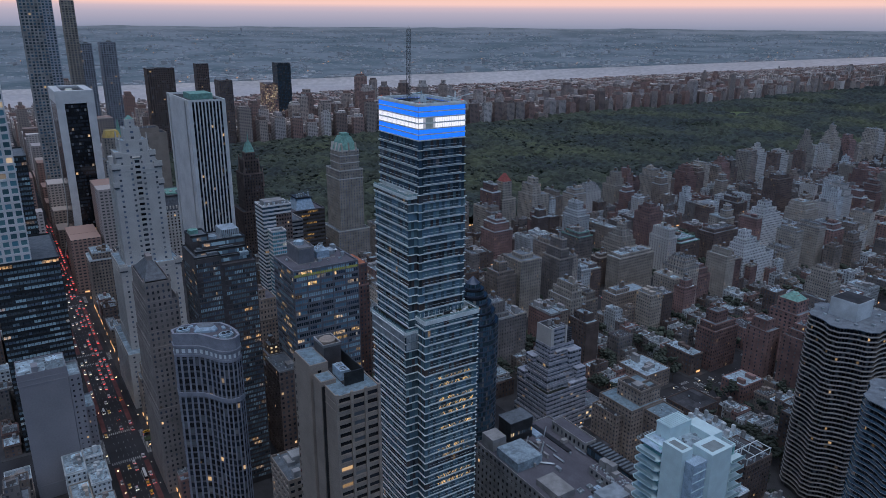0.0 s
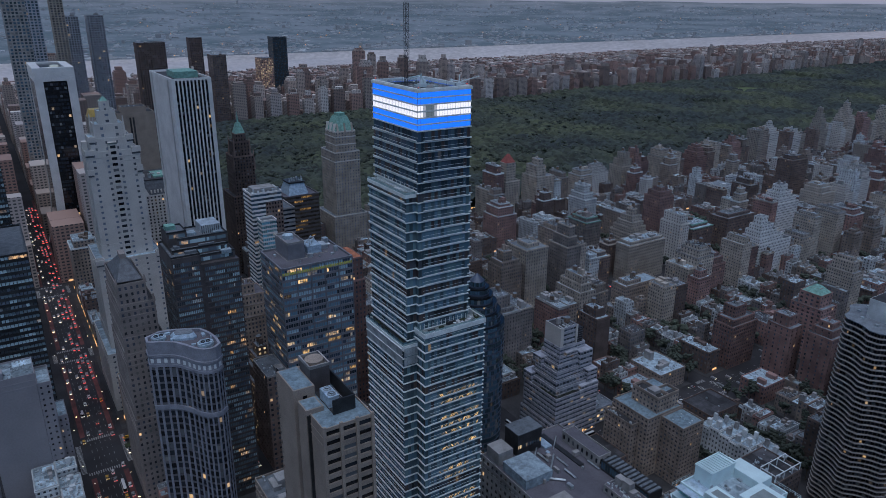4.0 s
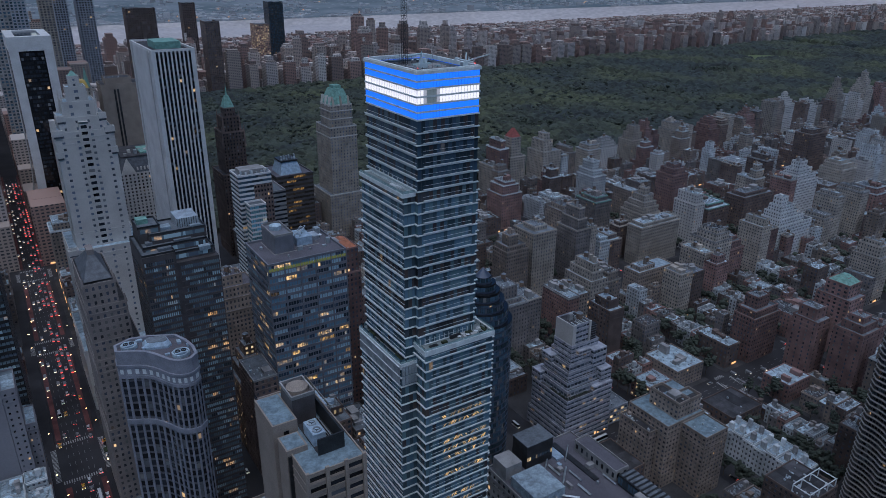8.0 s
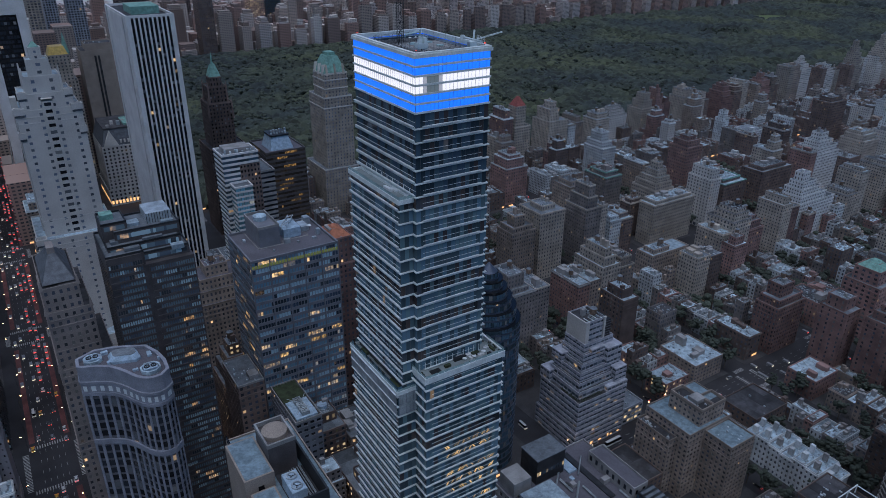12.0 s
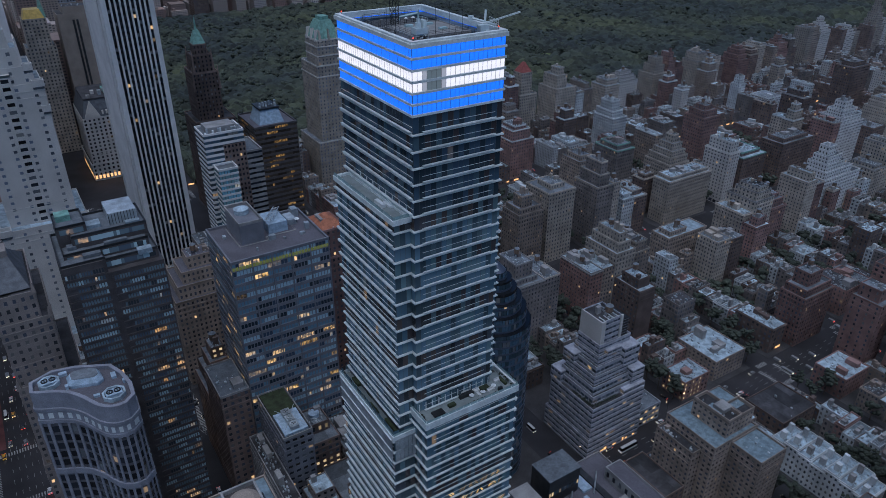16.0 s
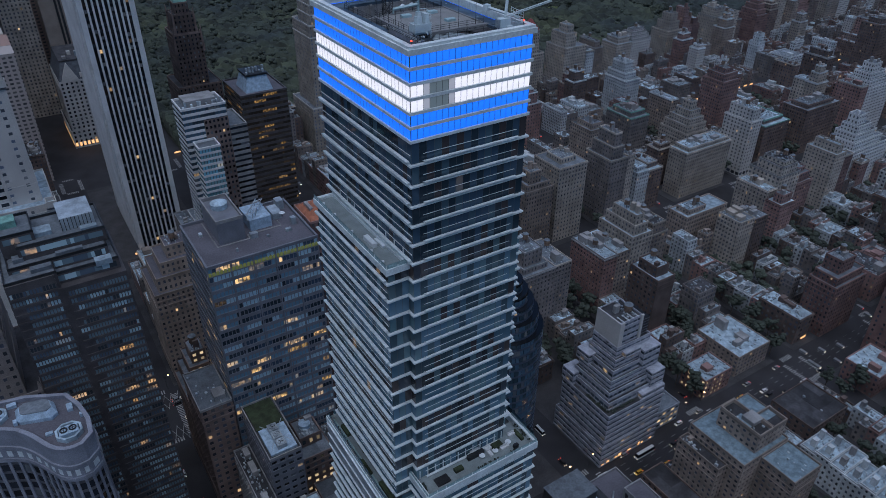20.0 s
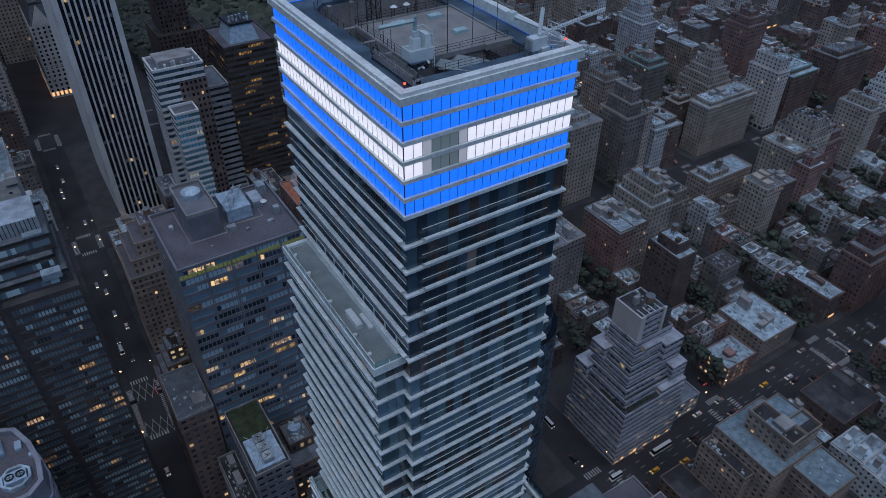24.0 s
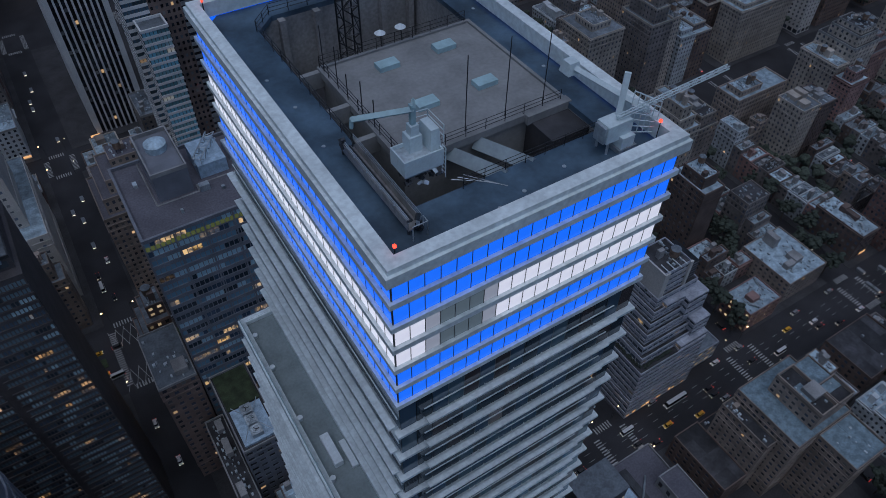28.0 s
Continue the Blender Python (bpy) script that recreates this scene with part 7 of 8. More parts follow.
def turquoise_house():
    """White apartment tower: turquoise bays with glass balconies, two blank white slabs, a crowded roof terrace."""
    x0, x1, y0, y1, z1 = 17.5, 40, -143, -123, 144
    claim(x0 - 6, x1 + 4, y0 - 6, y1 + 4)
    t = block_building("turquoise_apartment_building", "white apartment tower with turquoise panels and glass balconies", [(x0, x1, y0, y1, 0, z1)], "turq", "win_grid", "roof_pale", pitch=3.2, storey=3.6, wide=0.6, high=0.62, deep=0.3, clutter=0.5, category="apartment tower", rim="cyan_white")
    part("white_slab", Mesh().box(15.4, 20.6, -140.6, -132.6, 0, z1 + 4.4), "cyan_white", t, "blank white slab wall")
    part("white_slab", Mesh().box(23.6, 33.8, -146, -138, 0, z1 + 3.6), "cyan_white", t, "blank white slab wall")
    part("glass_strip", Mesh().box(17.0, 23.4, -144.4, -140.8, 0, z1 + 1.0), "duct_blue", t)
    for k in range(20):
        part("strip_bar", Mesh().box(16.8, 23.5, -144.6, -144.4, 77 + 3.4 * k, 77.3 + 3.4 * k, True), "cyan_white", t)
    for x, y, sx, sy in ((16.6, -139.4, 2.8, 5.6), (25.2, -144.6, 6.6, 4.4)):
        part("roof_pit", Mesh().box(x, x + sx, y, y + sy, z1 + (4.4 if x < 20 else 3.6), z1 + (4.46 if x < 20 else 3.66)), "terrace", t)
    house = part("pergola_house", Mesh().box(22.6, 33.4, -129.4, -123.6, z1, z1 + 5.0), "cyan_white", t, "white roof house under a slatted pergola")
    for k in range(9):
        part("slat", Mesh().box(23.0 + 1.1 * k, 23.4 + 1.1 * k, -129.2, -123.8, z1 + 5.3, z1 + 5.5, True), "cyan_white", house)
    m = Mesh()
    kerb_rect(m, 22.4, 33.6, -129.6, -123.4, z1 + 5.0, z1 + 5.5, 0.25)
    part("pergola_rim", m, "cyan_white", house)
    part("penthouse", Mesh().box(33.6, 39.4, -138, -127, z1, z1 + 3.2), "cyan_white", t)
    part("terrace_floor", Mesh().box(15.0, 22.4, -132.4, -123.2, z1 - 0.2, z1 + 0.1), "duct_blue", t)
    part("plunge_pool", Mesh().box(16.6, 20.4, -131.4, -130.2, z1 + 0.1, z1 + 0.16), "turq", t)
    for pts in ([(14.2, -122.6), (14.2, -132.4)], [(14.2, -122.6), (22, -122.6)], [(34, -146.4), (41, -146.4)], [(41, -146.4), (41, -138)]):
        p, q_ = (Vector((*c, z1 + 0.3)) for c in pts)
        rail("terrace_rail", [p, q_], 1.2, t, "cyan_white", 0.06, 2)
    for k in range(38):
        z = 3.7 * (k + 1)
        if z > z1:
            break
        ring_ = Mesh()
        o = [(13.6, -123.4), (13.6, -131.6), (14.4, -132.6), (17.6, -132.6), (17.6, -122.0), (14.6, -122.0)]
        ring_.prism(o, z, z + 0.35)
        part("balcony", ring_, "cyan_white", t)
        part("balcony_glass", Mesh().box(13.7, 13.8, -131.6, -123.4, z + 0.35, z + 1.4), "guard_glass", t)
        part("balcony", Mesh().box(34.2, 41.4, -146.4, -143, z, z + 0.35, True), "cyan_white", t)
        part("balcony_glass", Mesh().box(34.2, 41.4, -146.4, -146.3, z + 0.35, z + 1.4), "guard_glass", t)


turquoise_house()


def balcony_tower(name, label, cx, cy, r_, z1, wall, rail_mat, seg=28, top=(), every=False):
    """A tower ringed with balconies: a slab edge on each floor and rail panels that come and go round it."""
    claim(cx - r_, cx + r_, cy - r_, cy + r_)
    t = thing(name, label, "apartment tower")
    wave = lambda k: 1 + (0.085 if (k // 2) % 2 else -0.03)
    c = lambda q_: [(cx + q_ * math.cos(k * math.tau / seg) * wave(k), cy + q_ * math.sin(k * math.tau / seg) * wave(k)) for k in range(seg)]
    part("core", Mesh().prism(c(r_ - 2.1), 0, z1), "bay_brown", t)
    g_ = Mesh()
    z = 4.0
    o, i = c(r_), c(r_ - 0.18)
    while z < z1 - 1:
        m = Mesh()
        ring(m, c(r_ + 0.05), c(r_ - 2.1), z, z + 0.28)
        slab = part("balcony_slab", m, wall, t)
        p = Mesh()
        ring(p, o, i, z + 0.28, z + (1.3 if every else 1.05))
        part("balcony_rail", p, rail_mat, slab)
        panes(g_, c(r_ - 2.0), z + 0.4, z + 2.7, 1.8, gap=0.5)
        z += 3.0
    part("windows", g_, "win_dark", t, kind="stuff")
    part("roof", Mesh().prism(c(r_ - 0.1), z1, z1 + 0.5), "roof_grey", t)
    for x0, x1, y0, y1, h in top:
        part("plant_room", Mesh().box(cx + x0, cx + x1, cy + y0, cy + y1, z1 + 0.5, z1 + h), "white_brick", t)
        part("plant_roof", Mesh().box(cx + x0 + 0.4, cx + x1 - 0.4, cy + y0 + 0.4, cy + y1 - 0.4, z1 + h, z1 + h + 0.1), "roof_dark", t)
    for k in range(10):
        a = k * 0.63
        part("roof_unit", Mesh().box(cx + r_ * 0.72 * math.cos(a), cx + r_ * 0.72 * math.cos(a) + 1.4, cy + r_ * 0.72 * math.sin(a), cy + r_ * 0.72 * math.sin(a) + 1.8, z1 + 0.5, z1 + 1.6), "metal_pale", t)
    return t


M["brown_conc"] = surface("brown_concrete", (0.14, 0.12, 0.105), 0.85, vary=0.15, scale=0.2)
M["edge_conc"] = surface("pale_edge", (0.42, 0.43, 0.44), 0.7, vary=0.15, scale=0.2)
M["pale_conc"] = surface("pale_balcony", (0.40, 0.365, 0.34), 0.7, vary=0.15, scale=0.2)
balcony_tower("balcony_tower", "brown concrete apartment tower ringed with balconies", 251, -73, 21.5, 118, "brown_conc", "pale_conc", top=((-8, 9, -6, 10, 11.5),))
balcony_tower("wavy_balcony_tower", "dark apartment tower with thin pale wavy balconies", 167, -149, 22, 124, "edge_conc", "win_blue", every=True, top=((-7, 7, -7, 7, 6),))


claim(174, 202, -70, -42)
pg = block_building("roof_terrace_house", "brown brick apartment house with a white-framed roof terrace", [(176, 200, -68, -44, 0, 40)], "brown_brick", "win", "roof_dark", pitch=2.8, storey=3.1, category="apartment house", clutter=0.6)
for x in (177, 184.5, 192, 199):
    for y in (-67, -58):
        part("frame_post", Mesh().box(x - 0.2, x + 0.2, y - 0.2, y + 0.2, 40, 44.2), "white_paint", pg)
    part("frame_beam", Mesh().box(x - 0.2, x + 0.2, -67.2, -57.8, 44.2, 44.6, True), "white_paint", pg)
for y in (-67, -58):
    part("frame_beam", Mesh().box(176.8, 199.2, y - 0.2, y + 0.2, 44.6, 45.0, True), "white_paint", pg)
# brick towers and setback houses further up the avenues
def add_tower(name, label, tiers, wall, top=None, glass="win", **kw):
    x0, x1, y0, y1 = tiers[0][:4]
    claim(x0, x1, y0, y1)
    t = block_building(name, label, tiers, wall, glass, category="apartment tower", **kw)
    if top:
        a = tiers[-1]
        h, mat, keep = top
        cx, cy = (a[0] + a[1]) / 2, (a[2] + a[3]) / 2
        part("pitched_roof", Mesh().prism(rect(*a[:4]), a[5], a[5] + h, [(cx + (x - cx) * keep, cy + (y - cy) * keep) for x, y in rect(*a[:4])]), mat, t)
    return t


add_tower("brick_tower", "tall plain red-brown brick tower with few windows", [(338, 355, 28, 47, 0, 47), (341, 353, 32, 45, 47, 55)], "red_brick", pitch=5, wide=0.25)
add_tower("brick_tower", "red-brown brick tower with slender windows", [(344, 367, 0, 20, 0, 48), (348, 366, 3, 18, 48, 53), (352, 362, 6, 16, 53, 57)], "red_brick", pitch=5, wide=0.25)
add_tower("green_roofed_tower", "red brick tower under a green copper hip roof", [(392, 414, 36, 62, 0, 46), (395, 412, 40, 58, 46, 56)], "red_brick", (6, "copper", 0.25), pitch=4)
add_tower("brick_apartment_block", "brown brick apartment block with rooftop terraces", [(325, 356, 66, 84, 0, 36), (327, 354, 68, 83, 36, 41), (332, 346, 71, 82, 41, 50)], "red_brick", tank=True)
add_tower("white_setback_house", "white brick apartment house stepping back in terraces", [(506, 560, 168, 192, 0, 40), (508, 548, 170, 191, 40, 46), (510, 540, 172, 190, 46, 52), (513, 534, 174, 188, 52, 58), (516, 527, 177, 186, 58, 66)], "white_stone", pitch=2.6, clutter=0.4)
add_tower("red_roofed_tower", "grey stone hotel tower with a steep red roof", [(416, 440, 478, 500, 0, 50), (419, 434, 481, 496, 50, 74)], "limestone", (11, "red_tile", 0.15), pitch=2.6)
add_tower("gabled_apartment_tower", "grey stone apartment tower with a broken skyline", [(462, 492, 470, 502, 0, 52), (465, 480, 474, 498, 52, 66), (470, 478, 478, 492, 66, 74)], "limestone", pitch=2.6)
add_tower("corner_apartment_house", "beige stone apartment house with regular windows", [(256, 282, 238, 266, 0, 60), (262, 276, 244, 260, 60, 64)], "limestone", pitch=2.9, wide=0.38, cornice=True, clutter=1.6)
add_tower("corner_apartment_house", "buff brick apartment house with a boxed water tank", [(226, 250, 236, 256, 0, 50), (228, 248, 238, 255, 50, 54), (231, 241, 240, 250, 54, 63)], "buff_brick", pitch=2.5, wide=0.42, clutter=1.2)
add_tower("white_corner_house", "white-fronted apartment house with a crowded pale roof", [(336, 349, 237, 268, 0, 36), (338, 348, 240, 262, 36, 39)], "white_brick", pitch=2.8, roof="roof_pale", clutter=2.0, tank=True)
add_tower("brown_corner_house", "brown brick apartment house with pale string courses", [(349.2, 364, 237, 268, 0, 35), (351, 362, 242, 262, 35, 39)], "brown_brick", pitch=2.8, roof="roof_pale", clutter=2.0, rim="limestone")
add_tower("long_apartment_house", "long beige stone apartment house with regular windows", [(389, 443, 236, 254, 0, 40), (393, 440, 238, 253, 40, 43)], "limestone", pitch=2.7, wide=0.36, high=0.5, cornice=True, clutter=2.0, roof="roof_pale")
add_tower("terraced_apartment_house", "beige stone apartment house stepping back in terraces", [(418, 444, 262, 292, 0, 40), (420, 443, 264, 290, 40, 46), (423, 441, 266, 288, 46, 51), (426, 439, 269, 285, 51, 57), (429, 436, 272, 281, 57, 64)], "limestone", pitch=2.6, tank=True, clutter=1.2)
add_tower("red_brick_tower", "dark red brick apartment tower with a pale top", [(500, 524, 296, 320, 0, 60), (503, 522, 299, 318, 60, 66), (507, 518, 302, 314, 66, 70)], "red_brick", pitch=2.7, tank=True)
add_tower("green_edged_house", "brown brick apartment house with a green roof edge", [(488, 522, 237, 272, 0, 41), (492, 518, 242, 268, 41, 44)], "brown_brick", pitch=2.6, roof="roof_pale", clutter=2.0, rim="copper", tank=True)
add_tower("dark_brick_house", "dark brown brick apartment house with a flat roof", [(547, 598, 237, 262, 0, 43), (552, 592, 241, 258, 43, 46)], "brown_brick", pitch=2.6, clutter=1.6)
add_tower("white_setback_house", "white brick apartment house with setback top", [(640, 682, 237, 264, 0, 46), (643, 679, 239, 262, 46, 52), (647, 674, 242, 259, 52, 58), (653, 667, 245, 256, 58, 66)], "white_stone", pitch=2.6)
add_tower("brown_slab_house", "tall dark brown brick apartment slab", [(800, 836, 322, 346, 0, 64), (806, 830, 326, 342, 64, 69)], "brown_brick", pitch=2.8)
add_tower("buff_corner_house", "buff brick apartment house under a pale patched roof", [(318, 360, 172, 189, 0, 34), (322, 340, 175, 186, 34, 37.5)], "buff_brick", pitch=2.6, roof="roof_pale", clutter=2.2, tank=True)
add_tower("buff_corner_house", "narrow buff brick apartment house with a flat roof", [(331, 346, 140, 158, 0, 42)], "limestone", pitch=2.6, roof="roof_grey", clutter=1.4)
add_tower("brown_corner_house", "narrow brown brick apartment house beside a buff one", [(346.2, 361, 140, 158, 0, 40)], "brown_brick", pitch=2.6, roof="roof_grey", clutter=1.4)
add_tower("grey_stone_house", "grey stone apartment house with a green roof line", [(390, 412, 300, 330, 0, 47), (393, 410, 304, 326, 47, 51)], "grey_brick", pitch=2.5, rim="copper", clutter=1.5)
add_tower("buff_brick_tower", "warm buff brick apartment tower with a corner turret", [(344, 363, 300, 325, 0, 46), (347, 360, 303, 321, 46, 50)], "buff_brick", pitch=2.5, tank=True)
add_tower("brown_setback_house", "brown brick apartment house with ornate set-back top", [(-20, 22, 236, 268, 0, 58), (-17, 17, 239, 265, 58, 66), (-13, 13, 242, 262, 66, 73), (-8, 6, 246, 258, 73, 80)], "buff_brick", pitch=2.6, roof="roof_brown", rim="buff_brick", clutter=1.2, tank=True)
add_tower("rust_roofed_tower", "red brick tower with a clay tile hip roof", [(46, 62, 176, 198, 0, 96), (47, 61, 177, 197, 96, 112)], "red_brick", (5, "rust_tile", 0.2), pitch=2.8)


def department_store():
    claim(62, 122, -84, 42)
    t = block_building("department_store", "block-long grey department store with a crowded roof", [(64, 121, -82, 39, 0, 36), (112, 121, -4, 26, 36, 42), (100, 111, -60, -20, 36, 40)], "concrete", "win_dark", "roof_brown", pitch=4, storey=4.5, clutter=2.5)
    part("penthouse", Mesh().box(80, 97, 27, 39, 36, 50), "metal_dark", t, "black metal rooftop penthouse")
    part("penthouse_roof", Mesh().box(79.7, 97.3, 26.7, 39.2, 50, 50.5), "roof_grey", t)
    g_ = Mesh()
    panes(g_, [(80, 26.95), (97, 26.95)], 41, 43.2, 1.4, [0], 0.5)
    part("penthouse_windows", g_, "win_lit", t, kind="stuff")
    for x, y, sx, sy, h, mt in ((66, 2, 18, 20, 6, "roof_pale"), (68, -30, 12, 18, 4, "concrete"), (86, -50, 16, 12, 5, "metal_pale"), (104, -70, 12, 22, 7, "concrete"), (70, -76, 20, 14, 3, "roof_pale"), (66, 26, 10, 11, 8, "concrete")):
        part("roof_house", Mesh().box(x, x + sx, y, y + sy, 36, 36 + h), mt, t)
    rng = random.Random(3)
    part("long_penthouse", Mesh().box(112, 121.5, -40, -6, 36, 42.5), "metal_dark", t, "dark glass rooftop penthouse")
    for k in range(12):
        part("penthouse_louvre", Mesh().box(112.5, 121, -39.5 + 2.8 * k, -38 + 2.8 * k, 42.5, 43.0), "roof_grey", t)
    gl, br = Mesh(), Mesh()
    runs(gl, br, [(111.9, -6), (111.9, -40)], 37.5, 41.5, 1.6, rng, 4, [0])
    part("penthouse_panes", gl, "win_blue", t, kind="stuff")
    part("penthouse_mullions", br, "metal_dark", t, kind="stuff")
    for k in range(9):
        fan_box(t, 84 + 7 * (k % 3) + rng.random(), -46 + 8 * (k // 3), 36.1, 1.5)
    for k in range(16):
        p_ = (66 + 3.2 * k, rng.uniform(-60, 22), 37.0)
        part("duct", Mesh().bar(p_, (p_[0] + rng.choice((0, 10)), p_[1] + rng.choice((-9, 9)), 37.0), rng.uniform(0.3, 0.7)), "metal_pale", t)
    for k in range(34):
        x, y, sx, sy = rng.uniform(66, 110), rng.uniform(-78, 22), rng.uniform(0.8, 4), rng.uniform(0.8, 5)
        part("roof_unit", Mesh().box(x, x + sx, y, y + sy, 36, 36 + rng.uniform(0.5, 2.6)), rng.choice(("metal_pale", "concrete", "roof_dark", "duct_blue", "metal_dark")), t)
    part("skylight", Mesh().box(98, 103, 24, 36, 36, 37.2), "duct_blue", t)
    part("skylight", Mesh().box(104, 107, 2, 36, 36, 36.8), "metal_dark", t)


department_store()
# low wing of the glass tower's block
wing = block_building("tower_podium", "low glass wing at the foot of the tower", [(-22, 38, -84, -8, 0, 34)], "metal_pale", "win_blue", "roof_brown", pitch=2, storey=4.2, wide=0.85, high=0.6)


# south side of the wide street
claim(-166, -127, 70, 330)
block_building("blank_walled_building", "pale rendered building with a few small windows", [(-140, -133.5, 174, 196, 0, 77), (-133.4, -128.5, 178, 197, 0, 52)], "render_wall", "win_dark", "roof_pale", pitch=3.2, storey=3.6, wide=0.3, high=0.35, clutter=0.5)
block_building("blank_slab", "tall slab with a windowless pale side wall", [(-166, -140.2, 174, 196, 0, 84)], "render_wall", "win_dark", "roof_pale", sides="N", pitch=3.2, wide=0.3, rim="render_wall")
for x, y, sx, sy, h, wl in ((-151, 150, 11, 22, 27, "white_brick"), (-139.6, 151, 11, 12, 22, "white_brick"), (-139.6, 163.4, 10, 9.8, 27, "white_brick"), (-150, 126, 10, 23, 20, "limestone"), (-139, 122, 10.5, 14, 17, "grey_brick"), (-139, 137, 10, 13, 24, "white_brick"), (-151, 100, 22, 21, 19, "grey_brick")):
    block_building("street_house", "low pale house with a crowded blue-grey roof", [(x, x + sx, y, y + sy, 0, h)], wl, "win", "roof_pale", pitch=2.8, storey=3.3, clutter=2.2, cornice=True, category="town house")
banded_office("black_office_tower", "black office tower with a few lit floors", -170, -131, 236, 300, 133, "metal_dark", "win_bays", 3.9, 2.0, 2.0, "roof_grey", frame="black_glass")
banded_office("dark_office_tower", "dark green glass office tower with lit floors", -170, -135, 372, 420, 178, "metal_dark", "win_bays", 3.9, 2.2, 1.8, frame="black_glass")


def grid_tower():
    x0, x1, y0, y1, z1 = -176, -146.5, 236, 265, 420
    t = thing("white_grid_tower", "very slender white concrete tower with big square windows", "skyscraper")
    w_, g_ = Mesh(), Mesh()
    for s, a0, a1, at in (("S", y0, y1, x0), ("E", x0, x1, y0), ("N", y0, y1, x1), ("W", x0, x1, y1)):
        facade(w_, g_, s, a0, a1, at, 134.6, z1, 4.8, 4.75, 0.68, 0.68, 0.5, 0.16)
    part("concrete_grid", w_, "white_stone", t)
    part("windows", g_, "win_grid", t, kind="stuff")
    part("roof", Mesh().box(x0 + 0.6, x1 - 0.6, y0 + 0.6, y1 - 0.6, z1 - 2, z1 - 1), "roof_grey", t)


grid_tower()
# towers along the park's south side and beyond
for nm, lb, x0, x1, y0, y1, z1, wl, gl in (
        ("supertall_tower", "very tall pale stone and glass residential tower", -70, -46, 984, 1008, 430, "panel_grey", "win_blue"),
        ("supertall_tower", "very tall blue glass residential tower", -98, -72, 830, 860, 320, "concrete", "win_blue"),
        ("needle_tower", "pale needle tower of square windows", -18, 2, 1150, 1175, 310, "limestone", "win"),
        # the paler wall colour puts distance haze on the two dark towers
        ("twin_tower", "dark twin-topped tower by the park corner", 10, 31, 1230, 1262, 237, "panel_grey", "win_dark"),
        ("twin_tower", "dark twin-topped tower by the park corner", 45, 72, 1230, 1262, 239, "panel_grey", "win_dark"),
        ("brown_slab", "dark brown slab tower by the park corner", 134, 188, 1300, 1330, 185, "brown_brick", "win_dark"),
        ("office_tower", "stepped grey apartment tower", 300, 330, 1380, 1420, 150, "brown_brick", "win"),
        ("office_tower", "tall glass tower on the west side", 560, 600, 1720, 1760, 165, "metal_dark", "win_blue"),
        ("office_tower", "dark red tower under work lights", 480, 515, 1600, 1640, 120, "red_brick", "win_lit"),
        ("office_tower", "brown tower on the west side", 330, 362, 1690, 1720, 170, "brown_brick", "win_dark")):
    claim(x0, x1, y0, y1)
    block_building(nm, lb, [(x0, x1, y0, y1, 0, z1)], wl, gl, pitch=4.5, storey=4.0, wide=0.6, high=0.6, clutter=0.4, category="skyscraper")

upper = Mesh().box(-83, -70.2, 984, 1006, 236, 430, True)
tagged(link("cantilevered_tower", upper, "panel_grey"), "grey glass upper block hung out beside a very tall tower", "skyscraper")
# chateau-roofed hotel by the park corner, a blank slab and a gilded tower behind it
claim(-31, 60, 530, 668)
plaza = block_building("grand_hotel", "white brick grand hotel with a steep slate mansard", [(-15, 44, 600, 662, 0, 17), (-13.5, 43, 601, 661, 17, 62)], "cream", "win_dark", "roof_dark", pitch=4.1, storey=3.9, wide=0.42, high=0.56, clutter=0, category="hotel", cornice=True)
part("mansard_roof", Mesh().prism(rect(-13, 42.5, 601.5, 660.5), 62.4, 79, rect(-8, 38, 606.5, 655.5)), "slate", plaza, "steep dark slate mansard")
part("roof_edge", Mesh().prism(rect(-8.6, 38.6, 605.9, 656.1), 79, 80.2), "roof_dark", plaza)
part("copper_ridge", Mesh().box(12, 30, 612, 640, 80.2, 82.0), "copper", plaza)
for k in range(7):
    part("roof_house", Mesh().box(-5 + 5.6 * k, -2 + 5.6 * k, 609 + (k * 11 % 17), 613 + (k * 11 % 17), 80.2, 82.5 + k % 3), ("concrete", "cream", "metal_pale")[k % 3], plaza)
for x in (-4.0, 24.0, 38.5):
    part("gable", Mesh().prism(rect(x - (7.5 if x < 0 else 3.4), x + (7.5 if x < 0 else 3.4), 600.6, 604), 62.4, 78.5 if x < 0 else 72, rect(x - 0.2, x + 0.2, 601.2, 604)), "cream", plaza)
for k in range(9):
    x = 5.5 + 3.6 * k
    part("dormer", Mesh().box(x - 0.8, x + 0.8, 601.4, 604.5, 65, 68.4), "cream", plaza)
g_ = Mesh()
panes(g_, [(-15, 599.9), (44, 599.9)], 2.0, 5.6, 3.4, [0], 1.4)
panes(g_, [(-15.1, 662), (-15.1, 600)], 2.0, 5.2, 3.6, [0], 1.8)
part("lit_ground_floor", g_, "shop", plaza, "row of warm lit ground floor windows", kind="stuff")
claim(-10, 40, 688, 724)
blank = block_building("blank_slab_tower", "brown-grey slab tower with a blank wall and dark slots", [(-6, 36, 690, 722, 0, 143), (0, 28, 694, 718, 143, 149)], "tan", "win_dark", "roof_dark", sides="", clutter=0.3, category="skyscraper")
for x in (7.0, 10.5):
    part("dark_slot", Mesh().box(x, x + 2.0, 689.6, 690.2, 0, 138), "metal_dark", blank)
claim(-40, -12, 700, 728)
